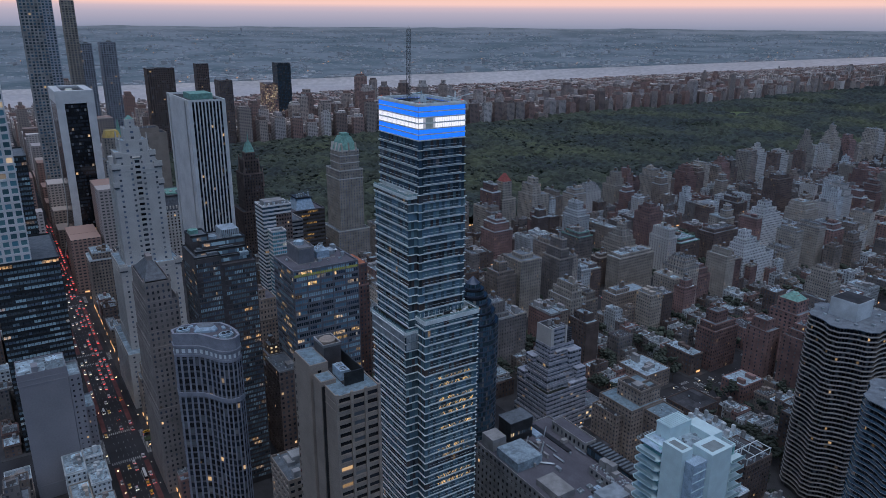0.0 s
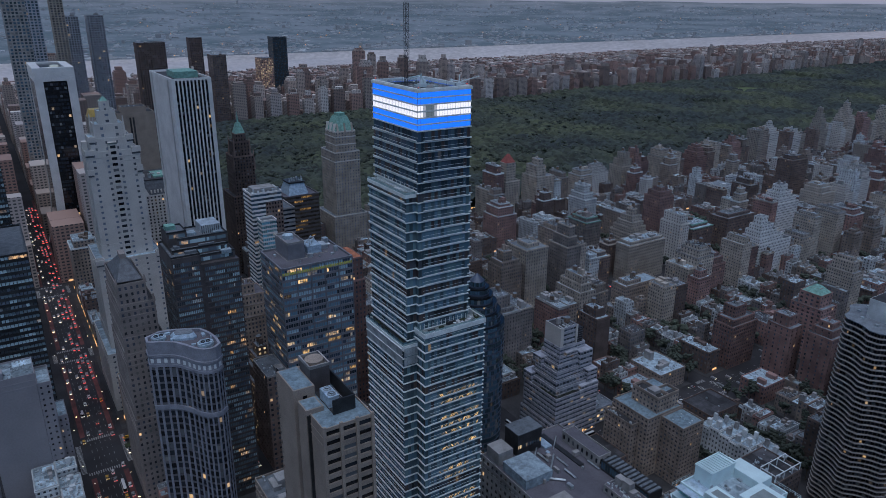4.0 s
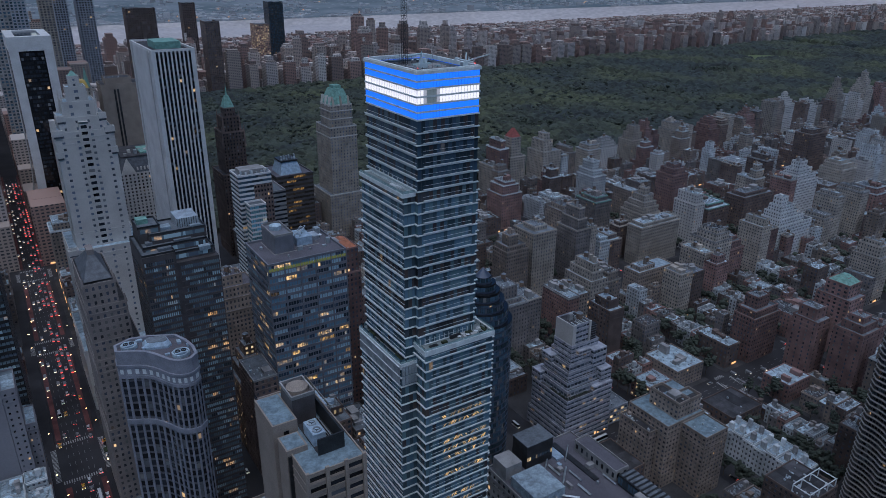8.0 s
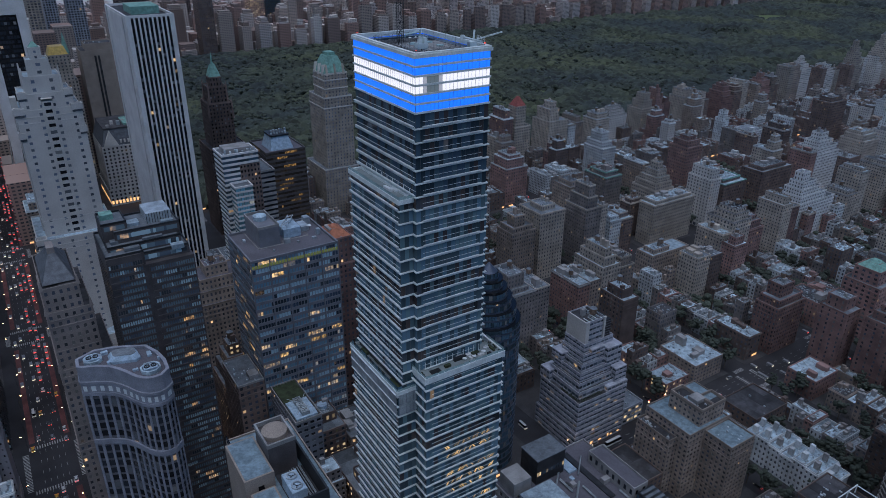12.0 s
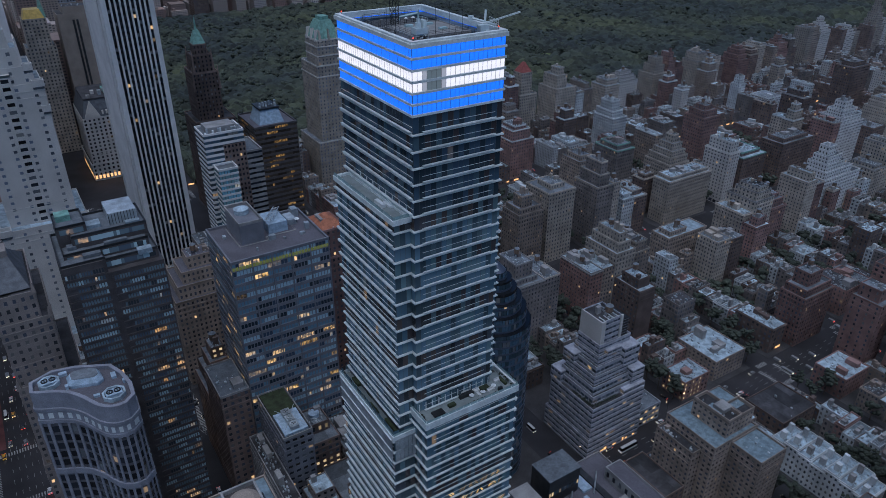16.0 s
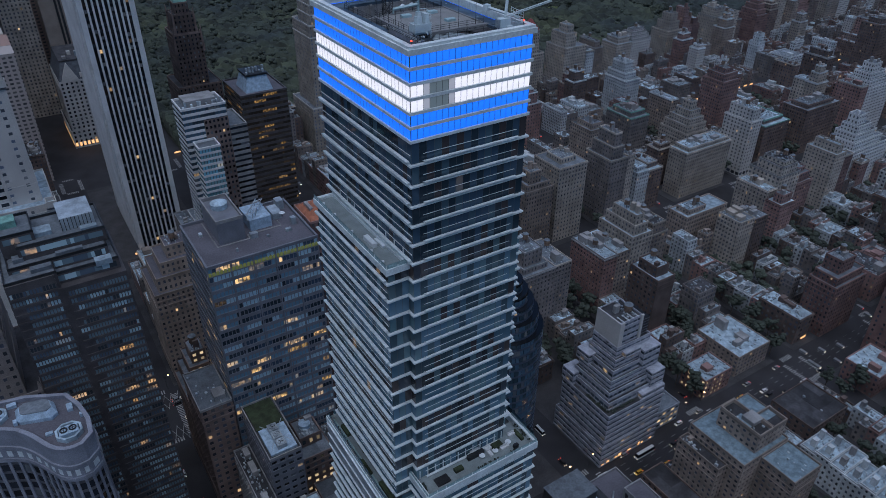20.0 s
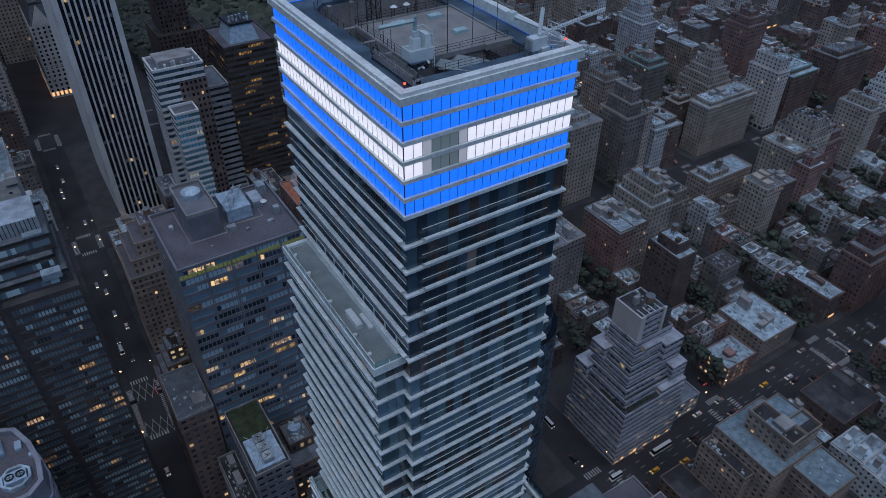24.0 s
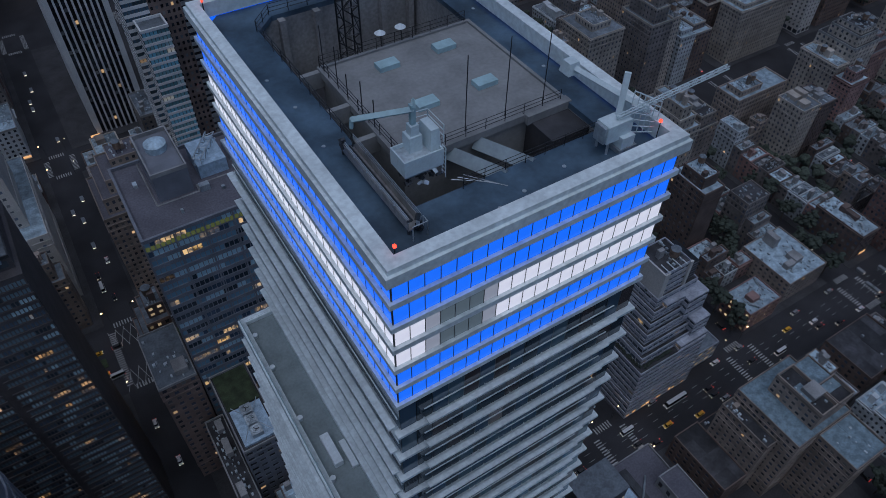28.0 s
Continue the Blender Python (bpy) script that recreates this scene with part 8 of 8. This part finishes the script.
gilt = block_building("gilded_tower", "stone tower with a lit gilded crown", [(-40, -12, 700, 728, 0, 112), (-37, -15, 703, 725, 112, 139)], "limestone", "win", "roof_grey", pitch=3.4, storey=3.6, wide=0.4, clutter=0.1, category="skyscraper")
part("gilded_crown", Mesh().prism(rect(-36, -16, 704, 724), 139, 148, rect(-33, -19, 707, 721)), "gilt", gilt, "floodlit gilded crown")
part("copper_spire", Mesh().prism(rect(-21, -14, 709, 716), 139, 161, rect(-17.8, -17.2, 712.2, 712.8)), "copper", gilt)

# ---- the rows of city blocks ----
WALLS = ["grey_brick", "brown_brick", "red_brick", "buff_brick", "limestone", "grey_brick", "buff_brick", "brown_brick", "buff_brick", "limestone", "brown_brick", "grey_brick"]
LOW_WALLS = ["brown_brick", "grey_brick", "red_brick", "brown_brick", "buff_brick", "grey_brick", "white_brick"]
LOW_ROOFS = ["roof_pale", "roof_pale", "roof_grey", "roof_pale", "roof_dark", "roof_grey", "roof_pale"]
ROOFS = ["roof_grey", "roof_pale", "roof_dark", "roof_grey", "roof_pale"]
WORDS = {"grey_brick": "grey brick", "brown_brick": "brown brick", "red_brick": "red brick", "buff_brick": "buff brick", "limestone": "pale limestone", "white_brick": "white brick", "cream": "cream stone"}
ROOF_WORDS = {"roof_grey": "grey flat roof", "roof_pale": "silver-coated roof", "roof_dark": "dark tar roof"}


SINKS = {}
LIMIT = {"apartment_building": 165, "town_house": 215}
COUNT = {"apartment_building": 0, "town_house": 0}


PALE_WALLS = ["limestone", "white_brick", "buff_brick", "red_brick", "limestone", "cream", "red_brick", "buff_brick", "limestone", "brown_brick"]


def city_building(x0, x1, y0, y1, h, rng, sides="SE", fine=True):
    if not free(x0, x1, y0, y1):  # fit smaller houses into what is left of the lot
        if max(x1 - x0, y1 - y0) > 11:
            if x1 - x0 > y1 - y0:
                cut = ((x0, (x0 + x1) / 2 - 0.1, y0, y1), ((x0 + x1) / 2, x1, y0, y1))
            else:
                cut = ((x0, x1, y0, (y0 + y1) / 2 - 0.1), (x0, x1, (y0 + y1) / 2, y1))
            for c in cut:
                city_building(*c, h * rng.uniform(0.7, 1.0), rng, sides, fine)
        return
    tall = h > 30
    wl, rf = (rng.choice(WALLS if x0 < 380 else PALE_WALLS), rng.choice(ROOFS)) if tall else (rng.choice(LOW_WALLS), rng.choice(LOW_ROOFS))
    tiers = [(x0, x1, y0, y1, 0, h)]
    if tall and min(x1 - x0, y1 - y0) > 12:
        z, k = h, 0
        while k < rng.choice((0, 1, 2, 3) if x0 < 300 else (1, 2, 3, 4)):
            a = tiers[-1]
            i, j, u, v_ = [1.2 + 2.8 * rng.random() for _ in range(4)]
            if a[1] - a[0] - i - j < 6 or a[3] - a[2] - u - v_ < 6:
                break
            hh = rng.choice((3.2, 6.4, 9.6))
            tiers.append((a[0] + i, a[1] - j, a[2] + u, a[3] - v_, z, z + hh))
            z += hh
            k += 1
    nm, ct = ("apartment_building", "apartment house") if tall else ("town_house", "town house")
    lb = ("%s apartment building, %s, windows mostly dark" if tall else "low %s town house with a %s") % (WORDS[wl], ROOF_WORDS[rf])
    COUNT[nm] += 1
    sink = SINKS.setdefault(int(x0 // 600), {}) if COUNT[nm] > LIMIT[nm] else None
    block_building(nm, lb, tiers, wl, "win" if sink is None else "win_far", rf, sink=sink, pitch=2.3 + 1.1 * rng.random(), storey=3.0 + 0.4 * rng.random(), wide=0.34 + 0.14 * rng.random(), high=0.44 + 0.12 * rng.random(), deep=0.22 if sink is None else 0.0, base=4.4 if sink is None and rng.random() < 0.6 else 0.0, rim=rng.choice(("", "concrete", "limestone", "white_brick")), rng=rng, clutter=1.6 if fine else 1.3,
                   tank=tall and rng.random() < (0.75 if fine else 0.3), category=ct, sides=sides, cornice=rng.random() < 0.5)


YARDS = []


def fill_block(sx0, sx1, ay0, ay1, lo, hi, rng, fine):
    """Tall houses on the two avenue ends, narrow houses along both streets, yards between."""
    d = 24 + 6 * rng.random()
    for ya, yb, hs in ((ay0, ay0 + d, lo), (ay1 - d, ay1, hi)):
        x = sx0
        while x < sx1 - 4:
            w_ = min(sx1 - x, rng.choice((7, 9, 14, 20) if hs in (H3, HL, HM) else (11, 14, 18, 24)))
            if sx1 - x - w_ < 8:
                w_ = sx1 - x
            city_building(x, x + w_ - 0.1, ya, yb, hs(rng), rng, fine=fine)
            x += w_
    mid = (sx0 + sx1) / 2
    for xa, xb in ((sx0, mid - 9), (mid + 9, sx1)):
        y = ay0 + d
        while y < ay1 - d - 3:
            w_ = min(ay1 - d - y, rng.choice((5.2, 5.8, 6.2, 6.6, 7.5, 9, 13)))
            if ay1 - d - y - w_ < 6:
                w_ = ay1 - d - y
            big = w_ > 12 and rng.random() < (0.6 if ay0 > 200 else 0.42)
            city_building(xa + (6 * rng.random() if xa > mid else 0), xb - (6 * rng.random() if xa < mid else 0), y, y + w_ - 0.1, rng.uniform(26, 42) if big else rng.uniform(15, 29) if ay0 > 200 and rng.random() < 0.5 else rng.uniform(11, 17.5), rng, fine=fine)
            y += w_
    YARDS.append((mid - 8.5, mid + 8.5, ay0 + d, ay1 - d))


H3 = lambda r_: r_.choice((12, 13, 14, 15, 16, 18, 20, 24, 40))
HL = lambda r_: r_.choice((11, 12, 14, 15, 16, 18, 20, 26, 42))
HP = lambda r_: r_.choice((30, 38, 42, 46, 50, 54, 58))
HM = lambda r_: r_.choice((14, 15, 17, 19, 22, 26, 42))
HF = lambda r_: r_.uniform(42, 56) + (14 if r_.random() < 0.2 else 0)
AV = [("second", H3), ("third", H3), ("lex", HL), ("park", HP), ("madison", HM), ("fifth", HF)]
EYE_LINE = lambda x: -300 + 0.40 * (x + 160)
far_blocks = []
for n in range(57, 92):
    xa, xb = STREETS[n] + street_half(n) + 4, STREETS[n + 1] - street_half(n + 1) - 4
    for (a, la), (b, hb) in zip(AV, AV[1:]):
        ya, yb = AVENUES[a] + HALF[a] + 4, AVENUES[b] - HALF[b] - 4
        if yb < EYE_LINE(xa) + 20:
            continue
        pv = Mesh().box(xa - 4, xb + 4, ya - 4, yb + 4, 0, 0.16)
        tagged(link("pavement", pv, "pavement", kind="structure"), "concrete pavement with raised kerb", "pavement")
        if n < 80:
            fill_block(xa, xb, ya, yb, la, hb, random.Random(n * 31 + int(ya)), n < 68)
        else:
            far_blocks.append((xa, xb, ya, yb, la, hb))
# blocks south of the wide street, seen at the edge
for (a, la), (b, hb) in zip(AV[2:], AV[3:]):
    ya, yb = AVENUES[a] + HALF[a] + 4, AVENUES[b] - HALF[b] - 4
    pv = Mesh().box(-185, -131, ya - 4, yb + 4, 0, 0.16)
    tagged(link("pavement", pv, "pavement", kind="structure"), "concrete pavement with raised kerb", "pavement")
    fill_block(-182, -131, ya, yb, HM, HM, random.Random(700 + int(ya)), False)


for key in SINKS:
    for mat in SINKS[key]:
        nm, lb, ct = ("far_windows", "small dark windows of distant houses", "windows") if mat == "win_far" else ("far_roofs", "flat roofs of distant houses", "roofs") if mat.startswith("roof") else ("far_houses", "distant brick houses and apartment blocks", "buildings")
        tagged(link(nm, SINKS[key][mat], mat, kind="stuff"), lb, ct)


def far_city():
    """The far quarters, too small to tell house from house."""
    rng = random.Random(77)
    m = Mesh()
    for xa, xb, ya, yb, la, hb in far_blocks:
        for ix in range(3):
            for iy in range(7):
                w_, d = (xb - xa) / 3, (yb - ya) / 7
                h = hb(rng) if iy in (0, 6) else rng.uniform(14, 42)
                m.box(xa + ix * w_, xa + (ix + 1) * w_ - 0.4, ya + iy * d, ya + (iy + 1) * d - 0.4, 0, h)
                if rng.random() < 0.5:
                    m.box(xa + ix * w_ + 3, xa + ix * w_ + 8, ya + iy * d + 3, ya + iy * d + 9, h, h + 5)
    for n in range(92, 150):
        xa, xb = -112 + 80.7 * (n - 57) + 9, -112 + 80.7 * (n - 56) - 9
        for k in range(5):
            for iy in range(7):
                y = 60 + k * 95 + iy * 13
                m.box(xa, xa + 30, y, y + 12, 0, rng.uniform(16, 58))
                m.box(xa + 33, xb, y, y + 12, 0, rng.uniform(16, 58))
    # west of the park
    for n in range(48, 170):
        xa, xb = -112 + 80.7 * (n - 57) + 9, -112 + 80.7 * (n - 56) - 9
        for k, (ya, yb) in enumerate(((1365, 1600), (1625, 1860), (1885, 2110), (2135, 2260), (2280, 2420))):
            y = ya
            while y < yb - 8:
                w_ = rng.choice((9, 12, 15, 19, 24, 31))
                edge = y == ya or y > yb - 40
                tall = rng.random()
                for xs, xe in ((xa, xa + rng.uniform(16, 29)), (xa + rng.uniform(31, 40), xb)):
                    h = rng.uniform(44, 66) if edge and tall < 0.8 else rng.uniform(14, 46)
                    if n < 72 and rng.random() < 0.10:
                        h += rng.uniform(20, 75)
                    if edge and k == 0 and rng.random() < 0.12:
                        h += rng.uniform(15, 45)
                    if k >= 2:
                        h = min(h, 30 if k == 2 else 16) * rng.uniform(0.7, 1.0)
                    elif k == 1:
                        h = min(h, 44) if rng.random() < 0.93 else h
                    if free(xs, xe, y, y + w_):
                        m.box(xs, xe, y, y + w_ - 0.5, 0, h)
                        if h > 44:
                            top = h + rng.uniform(3, 9)
                            m.box(xs + 3, xe - 3, y + 2, y + w_ - 2.5, h, top)
                            if rng.random() < 0.5:
                                m.box(xs + 6, xe - 6, y + 3.5, y + w_ - 4, top, top + rng.uniform(3, 12))
                            if edge and rng.random() < 0.3:
                                m.box(xs + 1, xs + 6, y + 2, y + 7, top, top + rng.uniform(8, 20))
                        elif rng.random() < 0.5:
                            m.box(xs + 4, xs + 9, y + 3, y + 8, h, h + 4)
                y += w_
    # south of the park, west of the great avenue
    for n in range(54, 59):
        xa, xb = -112 + 80.7 * (n - 57) + 10, -112 + 80.7 * (n - 56) - 10
        for ya, yb in ((540, 820), (850, 1070), (1090, 1330)):
            y = ya
            while y < yb - 10:
                w_ = rng.choice((18, 25, 35))
                for xs, xe in ((xa, xa + 29), (xa + 32, xb)):
                    if free(xs, xe, y, y + w_):
                        m.box(xs, xe, y, y + w_ - 0.5, 0, rng.choice((28, 45, 60, 75, 90, 110)))
                y += w_
    tagged(link("far_city", squeeze(m), "far", kind="stuff"), "far rows of apartment houses beyond the park", "buildings")


far_city()


# ---- street markings ----
def markings():
    m = Mesh()
    z0, z1 = 0.02, 0.035
    aves = [("third", -100), ("lex", 55), ("park", 211), ("madison", 366), ("fifth", 521)]
    for n in range(57, 68):
        xs, hs = STREETS[n], street_half(n) - 4
        for a, ya in aves:
            ha = HALF[a] - 4
            for s in (-1, 1):
                for k in range(int(ha * 2 / 1.3)):  # across the avenue
                    y = ya - ha + k * 1.3
                    xc = xs + s * (hs + 2.2)
                    m.box(xc - 1.5, xc + 1.5, y, y + 0.6, z0, z1)
                for k in range(int(hs * 2 / 1.3)):  # across the street
                    x = xs - hs + k * 1.3
                    yc = ya + s * (ha + 2.2)
                    m.box(x, x + 0.6, yc - 1.5, yc + 1.5, z0, z1)
    for k in range(90):
        for x in (-118, -115, -112, -109, -106):
            y = 80 + k * 9
            m.box(x - 0.07, x + 0.07, y, y + 3, z0, z1)
    for k in range(70):
        for dy in (-3.3, 0.0, 3.3):
            m.box(60 + k * 9, 63 + k * 9, 55 + dy - 0.07, 55 + dy + 0.07, z0, z1)
    for cy in (196.0, 222.0):  # crossed yellow-white hatching where the side street meets the wide avenue
        for k in range(5):
            for d_ in (-1, 1):
                m.bar((-40 + 3.6 * k, cy - 6 * d_, z1), (-36 + 3.6 * k, cy + 6 * d_, z1), 0.12)
    tagged(link("road_markings", m, "paint", kind="stuff"), "worn white crosswalk bars and lane lines", "markings")
    for xa in (-122.6, -104.4):
        for ya, yb in ((70, 186), (236, 350), (382, 500), (540, 900)):
            ln = Mesh().box(xa, xa + 3.0, ya, yb, 0.004, 0.012)
            tagged(link("bus_lane", ln, "bus_lane", kind="structure"), "worn red-painted bus lane along the kerb", "road lane")
    for n in range(57, 62):
        md = Mesh().box(STREETS[n] + 13, STREETS[n + 1] - 13, 208.4, 213.6, 0.16, 0.5)
        tagged(link("median", md, "green_roof", kind="structure"), "planted median of the wide avenue", "median")


markings()


# ---- vehicles ----
def car_mesh(body, long=4.7, wide=1.85, high=1.45, van=False):
    c = thing("car", "", "")
    m = Mesh()
    h0 = 0.85 if not van else 1.0
    o = rect(-wide / 2, wide / 2, -long / 2, long / 2)
    i = [(x * 0.93, y * 0.97) for x, y in o]
    for s in (-1, 1):
        for e in (-1, 1):
            m.box(s * wide * 0.42 - 0.13, s * wide * 0.42 + 0.13, e * long * 0.31 - 0.33, e * long * 0.31 + 0.33, 0, 0.5)
    m.prism(o, 0.25, 0.62, o, cap=False).prism(o, 0.62, h0, i)
    k0, k1 = (-0.30, 0.30) if not van else (-0.48, 0.42)
    a = [(x * 0.9, y) for x, y in rect(-wide / 2, wide / 2, long * k0 * 1.1, long * k1 * 1.1)]
    b = [(x * 0.74, y * 0.72 if not van else y * 0.96) for x, y in a]
    m.prism([(x * 0.98, y * 0.97) for x, y in b], high - 0.12, high + 0.02)
    part("body", m, body, c)
    part("cabin", Mesh().prism(a, h0, high - 0.1, b), "black_glass", c)
    for s in (-1, 1):
        part("tail_light", Mesh().box(s * wide * 0.36 - 0.22, s * wide * 0.36 + 0.22, -long / 2 - 0.05, -long / 2 + 0.02, 0.55, 0.8, True), "tail", c)
        part("headlight", Mesh().box(s * wide * 0.36 - 0.2, s * wide * 0.36 + 0.2, long / 2 - 0.02, long / 2 + 0.05, 0.5, 0.75, True), "head", c)
    return c


def traffic():
    rng = random.Random(21)
    kinds = [(car_mesh("car_white"), "white car in city traffic with its lamps on", "car"), (car_mesh("car_black"), "black car in city traffic with its lamps on", "car"),
             (car_mesh("car_yellow"), "yellow taxi with its lamps on", "taxi"), (car_mesh("car_grey"), "grey car in city traffic with its lamps on", "car"),
             (car_mesh("car_white", 6.2, 2.2, 2.6, True), "white delivery van with its lamps on", "van"), (car_mesh("car_white", 12.0, 2.5, 3.0, True), "white city bus in traffic", "bus")]
    spots = []
    for lane, back in ((-103.5, 0), (-107, 0), (-110.3, 0), (-114, 180), (-117.5, 180), (-121, 180)):
        y = 95 + rng.random() * 8
        while y < 860:
            if not 196 < y < 226:
                spots.append((lane, y, back))
            y += rng.choice((6.5, 8, 11, 18, 30)) * (1.3 if back == 0 else 2.4)
    for lane, back in ((201, 90), (204.5, 90), (217.5, -90), (221, -90)):
        x = -96.0
        while x < 280:
            spots.append((x, lane, back))
            x += rng.choice((9, 14, 26, 40))
    for lane in (50.5, 54, 57.5, 46.8, 62.5):
        x = 62.0
        while x < 620:
            spots.append((x, lane, 90))
            x += rng.choice((8, 13, 20, 34)) * (2.0 if lane in (46.8, 62.5) else 2.2)
    for n in (58, 60, 61, 62, 63):
        y = -60.0
        while y < 480:
            if not (40 < y < 68 or 185 < y < 235 or 350 < y < 380):
                spots.append((STREETS[n] + rng.choice((-3.4, 0, 3.4)), y, 0 if n % 2 else 180))
            y += rng.choice((9, 14, 22, 40))
    rng.shuffle(spots)
    first = {}
    far = [p for p in spots if p[1] > 430]
    near = sorted((p for p in spots if p[1] <= 430), key=lambda p: (p[0] + 150) ** 2 + (p[1] + 250) ** 2)
    far += near[150:]
    glow, white, hulls = Mesh(), Mesh(), Mesh()
    for x, y, turn in far:
        hulls.box(x - 0.9, x + 0.9, y - 2.2, y + 2.2, 0.02, 1.3)
        (glow if turn == 0 else white).box(x - 0.8, x + 0.8, y - 2.3, y - 2.2, 0.5, 0.75)
    tagged(link("far_traffic", hulls, "car_grey", kind="stuff"), "queue of distant cars", "cars")
    tagged(link("far_tail_lights", glow, "tail", kind="stuff"), "red tail lights of distant traffic", "lights")
    tagged(link("far_headlights", white, "head", kind="stuff"), "headlights of distant traffic", "lights")
    for k, (x, y, turn) in enumerate(near[:150]):
        i = rng.choices(range(6), (22, 26, 18, 22, 8, 2))[0]
        src, lb, ct = kinds[i]
        ob = copy_thing(src, pose(x, y, 0.02, 0, 0, turn))
        ob.name = ct
        tagged(ob, lb, ct, "street traffic")
    for src, _, _ in kinds:
        for o in (*src.children_recursive, src):
            bpy.data.objects.remove(o)


traffic()


# ---- trees in yards and along the side streets ----
def tree_kind(seed, r, h):
    rng = random.Random(seed)
    root = link("tree", Mesh().prism([(0.28 * math.cos(k), 0.28 * math.sin(k)) for k in np.linspace(0, 5.5, 7)], 0, h * 0.62, [(0.12 * math.cos(k), 0.12 * math.sin(k)) for k in np.linspace(0, 5.5, 7)]), "trunk")
    limbs = Mesh()
    for k in range(5):
        a = k * math.tau / 5 + rng.random()
        limbs.bar((0, 0, h * 0.35), (r * 0.55 * math.cos(a), r * 0.55 * math.sin(a), h * (0.6 + 0.2 * rng.random())), 0.09)
    part("limbs", limbs, "trunk", root)
    m = Mesh()
    for k in range(9):
        a, d = rng.uniform(0, math.tau), r * 0.62 * math.sqrt(rng.random())
        clumps(m, d * math.cos(a), d * math.sin(a), h * rng.uniform(0.55, 0.9), r * 0.5, 5, rng)
    part("crown", m, "leaf", root)
    return root


def trees():
    rng = random.Random(4)
    kinds = [tree_kind(k, rng.uniform(4.2, 6.6), rng.uniform(14, 20)) for k in range(5)]
    spots = []
    for x0, x1, y0, y1 in YARDS:
        if x0 < 900 and -90 < y0 < 400:
            y = y0 + 3
            while y < y1 - 3:
                if rng.random() < 0.92 and y > EYE_LINE(x0):
                    spots.append((rng.uniform(x0 + 1.5, x1 - 1.5), y))
                y += rng.uniform(3.5, 6.5)
    for n in range(61, 67):
        for s in (-1, 1):
            for ya, yb in ((-80, 40), (72, 185), (236, 350)):
                y = ya
                while y < yb:
                    if rng.random() < 0.7:
                        spots.append((STREETS[n] + s * 6.6, y))
                    y += rng.uniform(8, 15)
    spots = [p for p in spots if free(p[0] - 1, p[0] + 1, p[1] - 1, p[1] + 1)]
    spots.sort(key=lambda p: (p[0] + 150) ** 2 + (p[1] + 250) ** 2)
    for x, y in spots[:130]:
        ob = copy_thing(rng.choice(kinds), pose(x, y, 0.1, 0, 0, rng.uniform(0, 360)))
        tagged(ob, "leafy dark green tree behind the town houses", "tree", "street and yard trees")
    for src in kinds:
        for o in (*src.children_recursive, src):
            bpy.data.objects.remove(o)
    m = Mesh()
    for x, y in spots[130:]:
        clumps(m, x, y, 9.5, 4.8, 10, rng)
    if m.n:
        tagged(link("far_street_trees", m, "leaf", kind="stuff"), "dark green trees among distant houses", "trees")


trees()


# ---- shop fronts and street lamps ----
def street_lights():
    rng = random.Random(8)
    pool = Mesh()
    for a, ya in (("third", -100), ("lex", 55), ("madison", 366), ("fifth", 521), ("park", 211)):
        for n in range(57, 74):
            xa, xb = STREETS[n] + street_half(n) + 1, STREETS[n + 1] - street_half(n + 1) - 1
            x = xa
            while x < xb:
                w_ = rng.uniform(3, 8)
                if rng.random() < 0.22 and a != "park":
                    pool.box(x, x + w_ * 0.8, ya + HALF[a] + 3.75, ya + HALF[a] + 3.9, 1.0, 2.5)
                x += w_
    for ya in np.arange(75, 860, 7.0):
        if rng.random() < 0.55:
            pool.box(-93.5, -93.2, ya, ya + rng.uniform(1.5, 4.5), 0.8, rng.uniform(2.2, 3.4))
    tagged(link("shop_windows", pool, "shop", kind="stuff"), "warm lit shop windows at street level", "shop windows")
    lamp = thing("street_lamp", "", "")
    part("post", Mesh().bar((0, 0, 0), (0, 0, 8.5), 0.09), "metal_dark", lamp)
    part("arm", Mesh().bar((0, 0, 8.4), (1.8, 0, 8.8), 0.06), "metal_dark", lamp)
    part("lamp_head", Mesh().box(1.5, 2.2, -0.16, 0.16, 8.65, 8.85, True), "street_glow", lamp)
    for n in range(57, 62):
        for ya in (-84, 44, 66, 189, 233, 354, 378):
            for s in (-1, 1):
                ob = copy_thing(lamp, pose(STREETS[n] + s * (street_half(n) - 3.5), ya, 0.02, 0, 0, 90 - 90 * s))
                ob.name = "street_lamp"
                tagged(ob, "street lamp with a glowing orange head", "street lamp", "street lamps")
    for y in (90, 116, 142, 168, 250, 276, 302, 328, 400, 426, 452, 478):
        for s in (-1, 1):
            ob = copy_thing(lamp, pose(STREETS[57] + s * 11.8, y, 0.02, 0, 0, 90 + 90 * s))
            ob.name = "street_lamp"
            tagged(ob, "street lamp with a glowing orange head", "street lamp", "street lamps")
    for o in (*lamp.children_recursive, lamp):
        bpy.data.objects.remove(o)


street_lights()
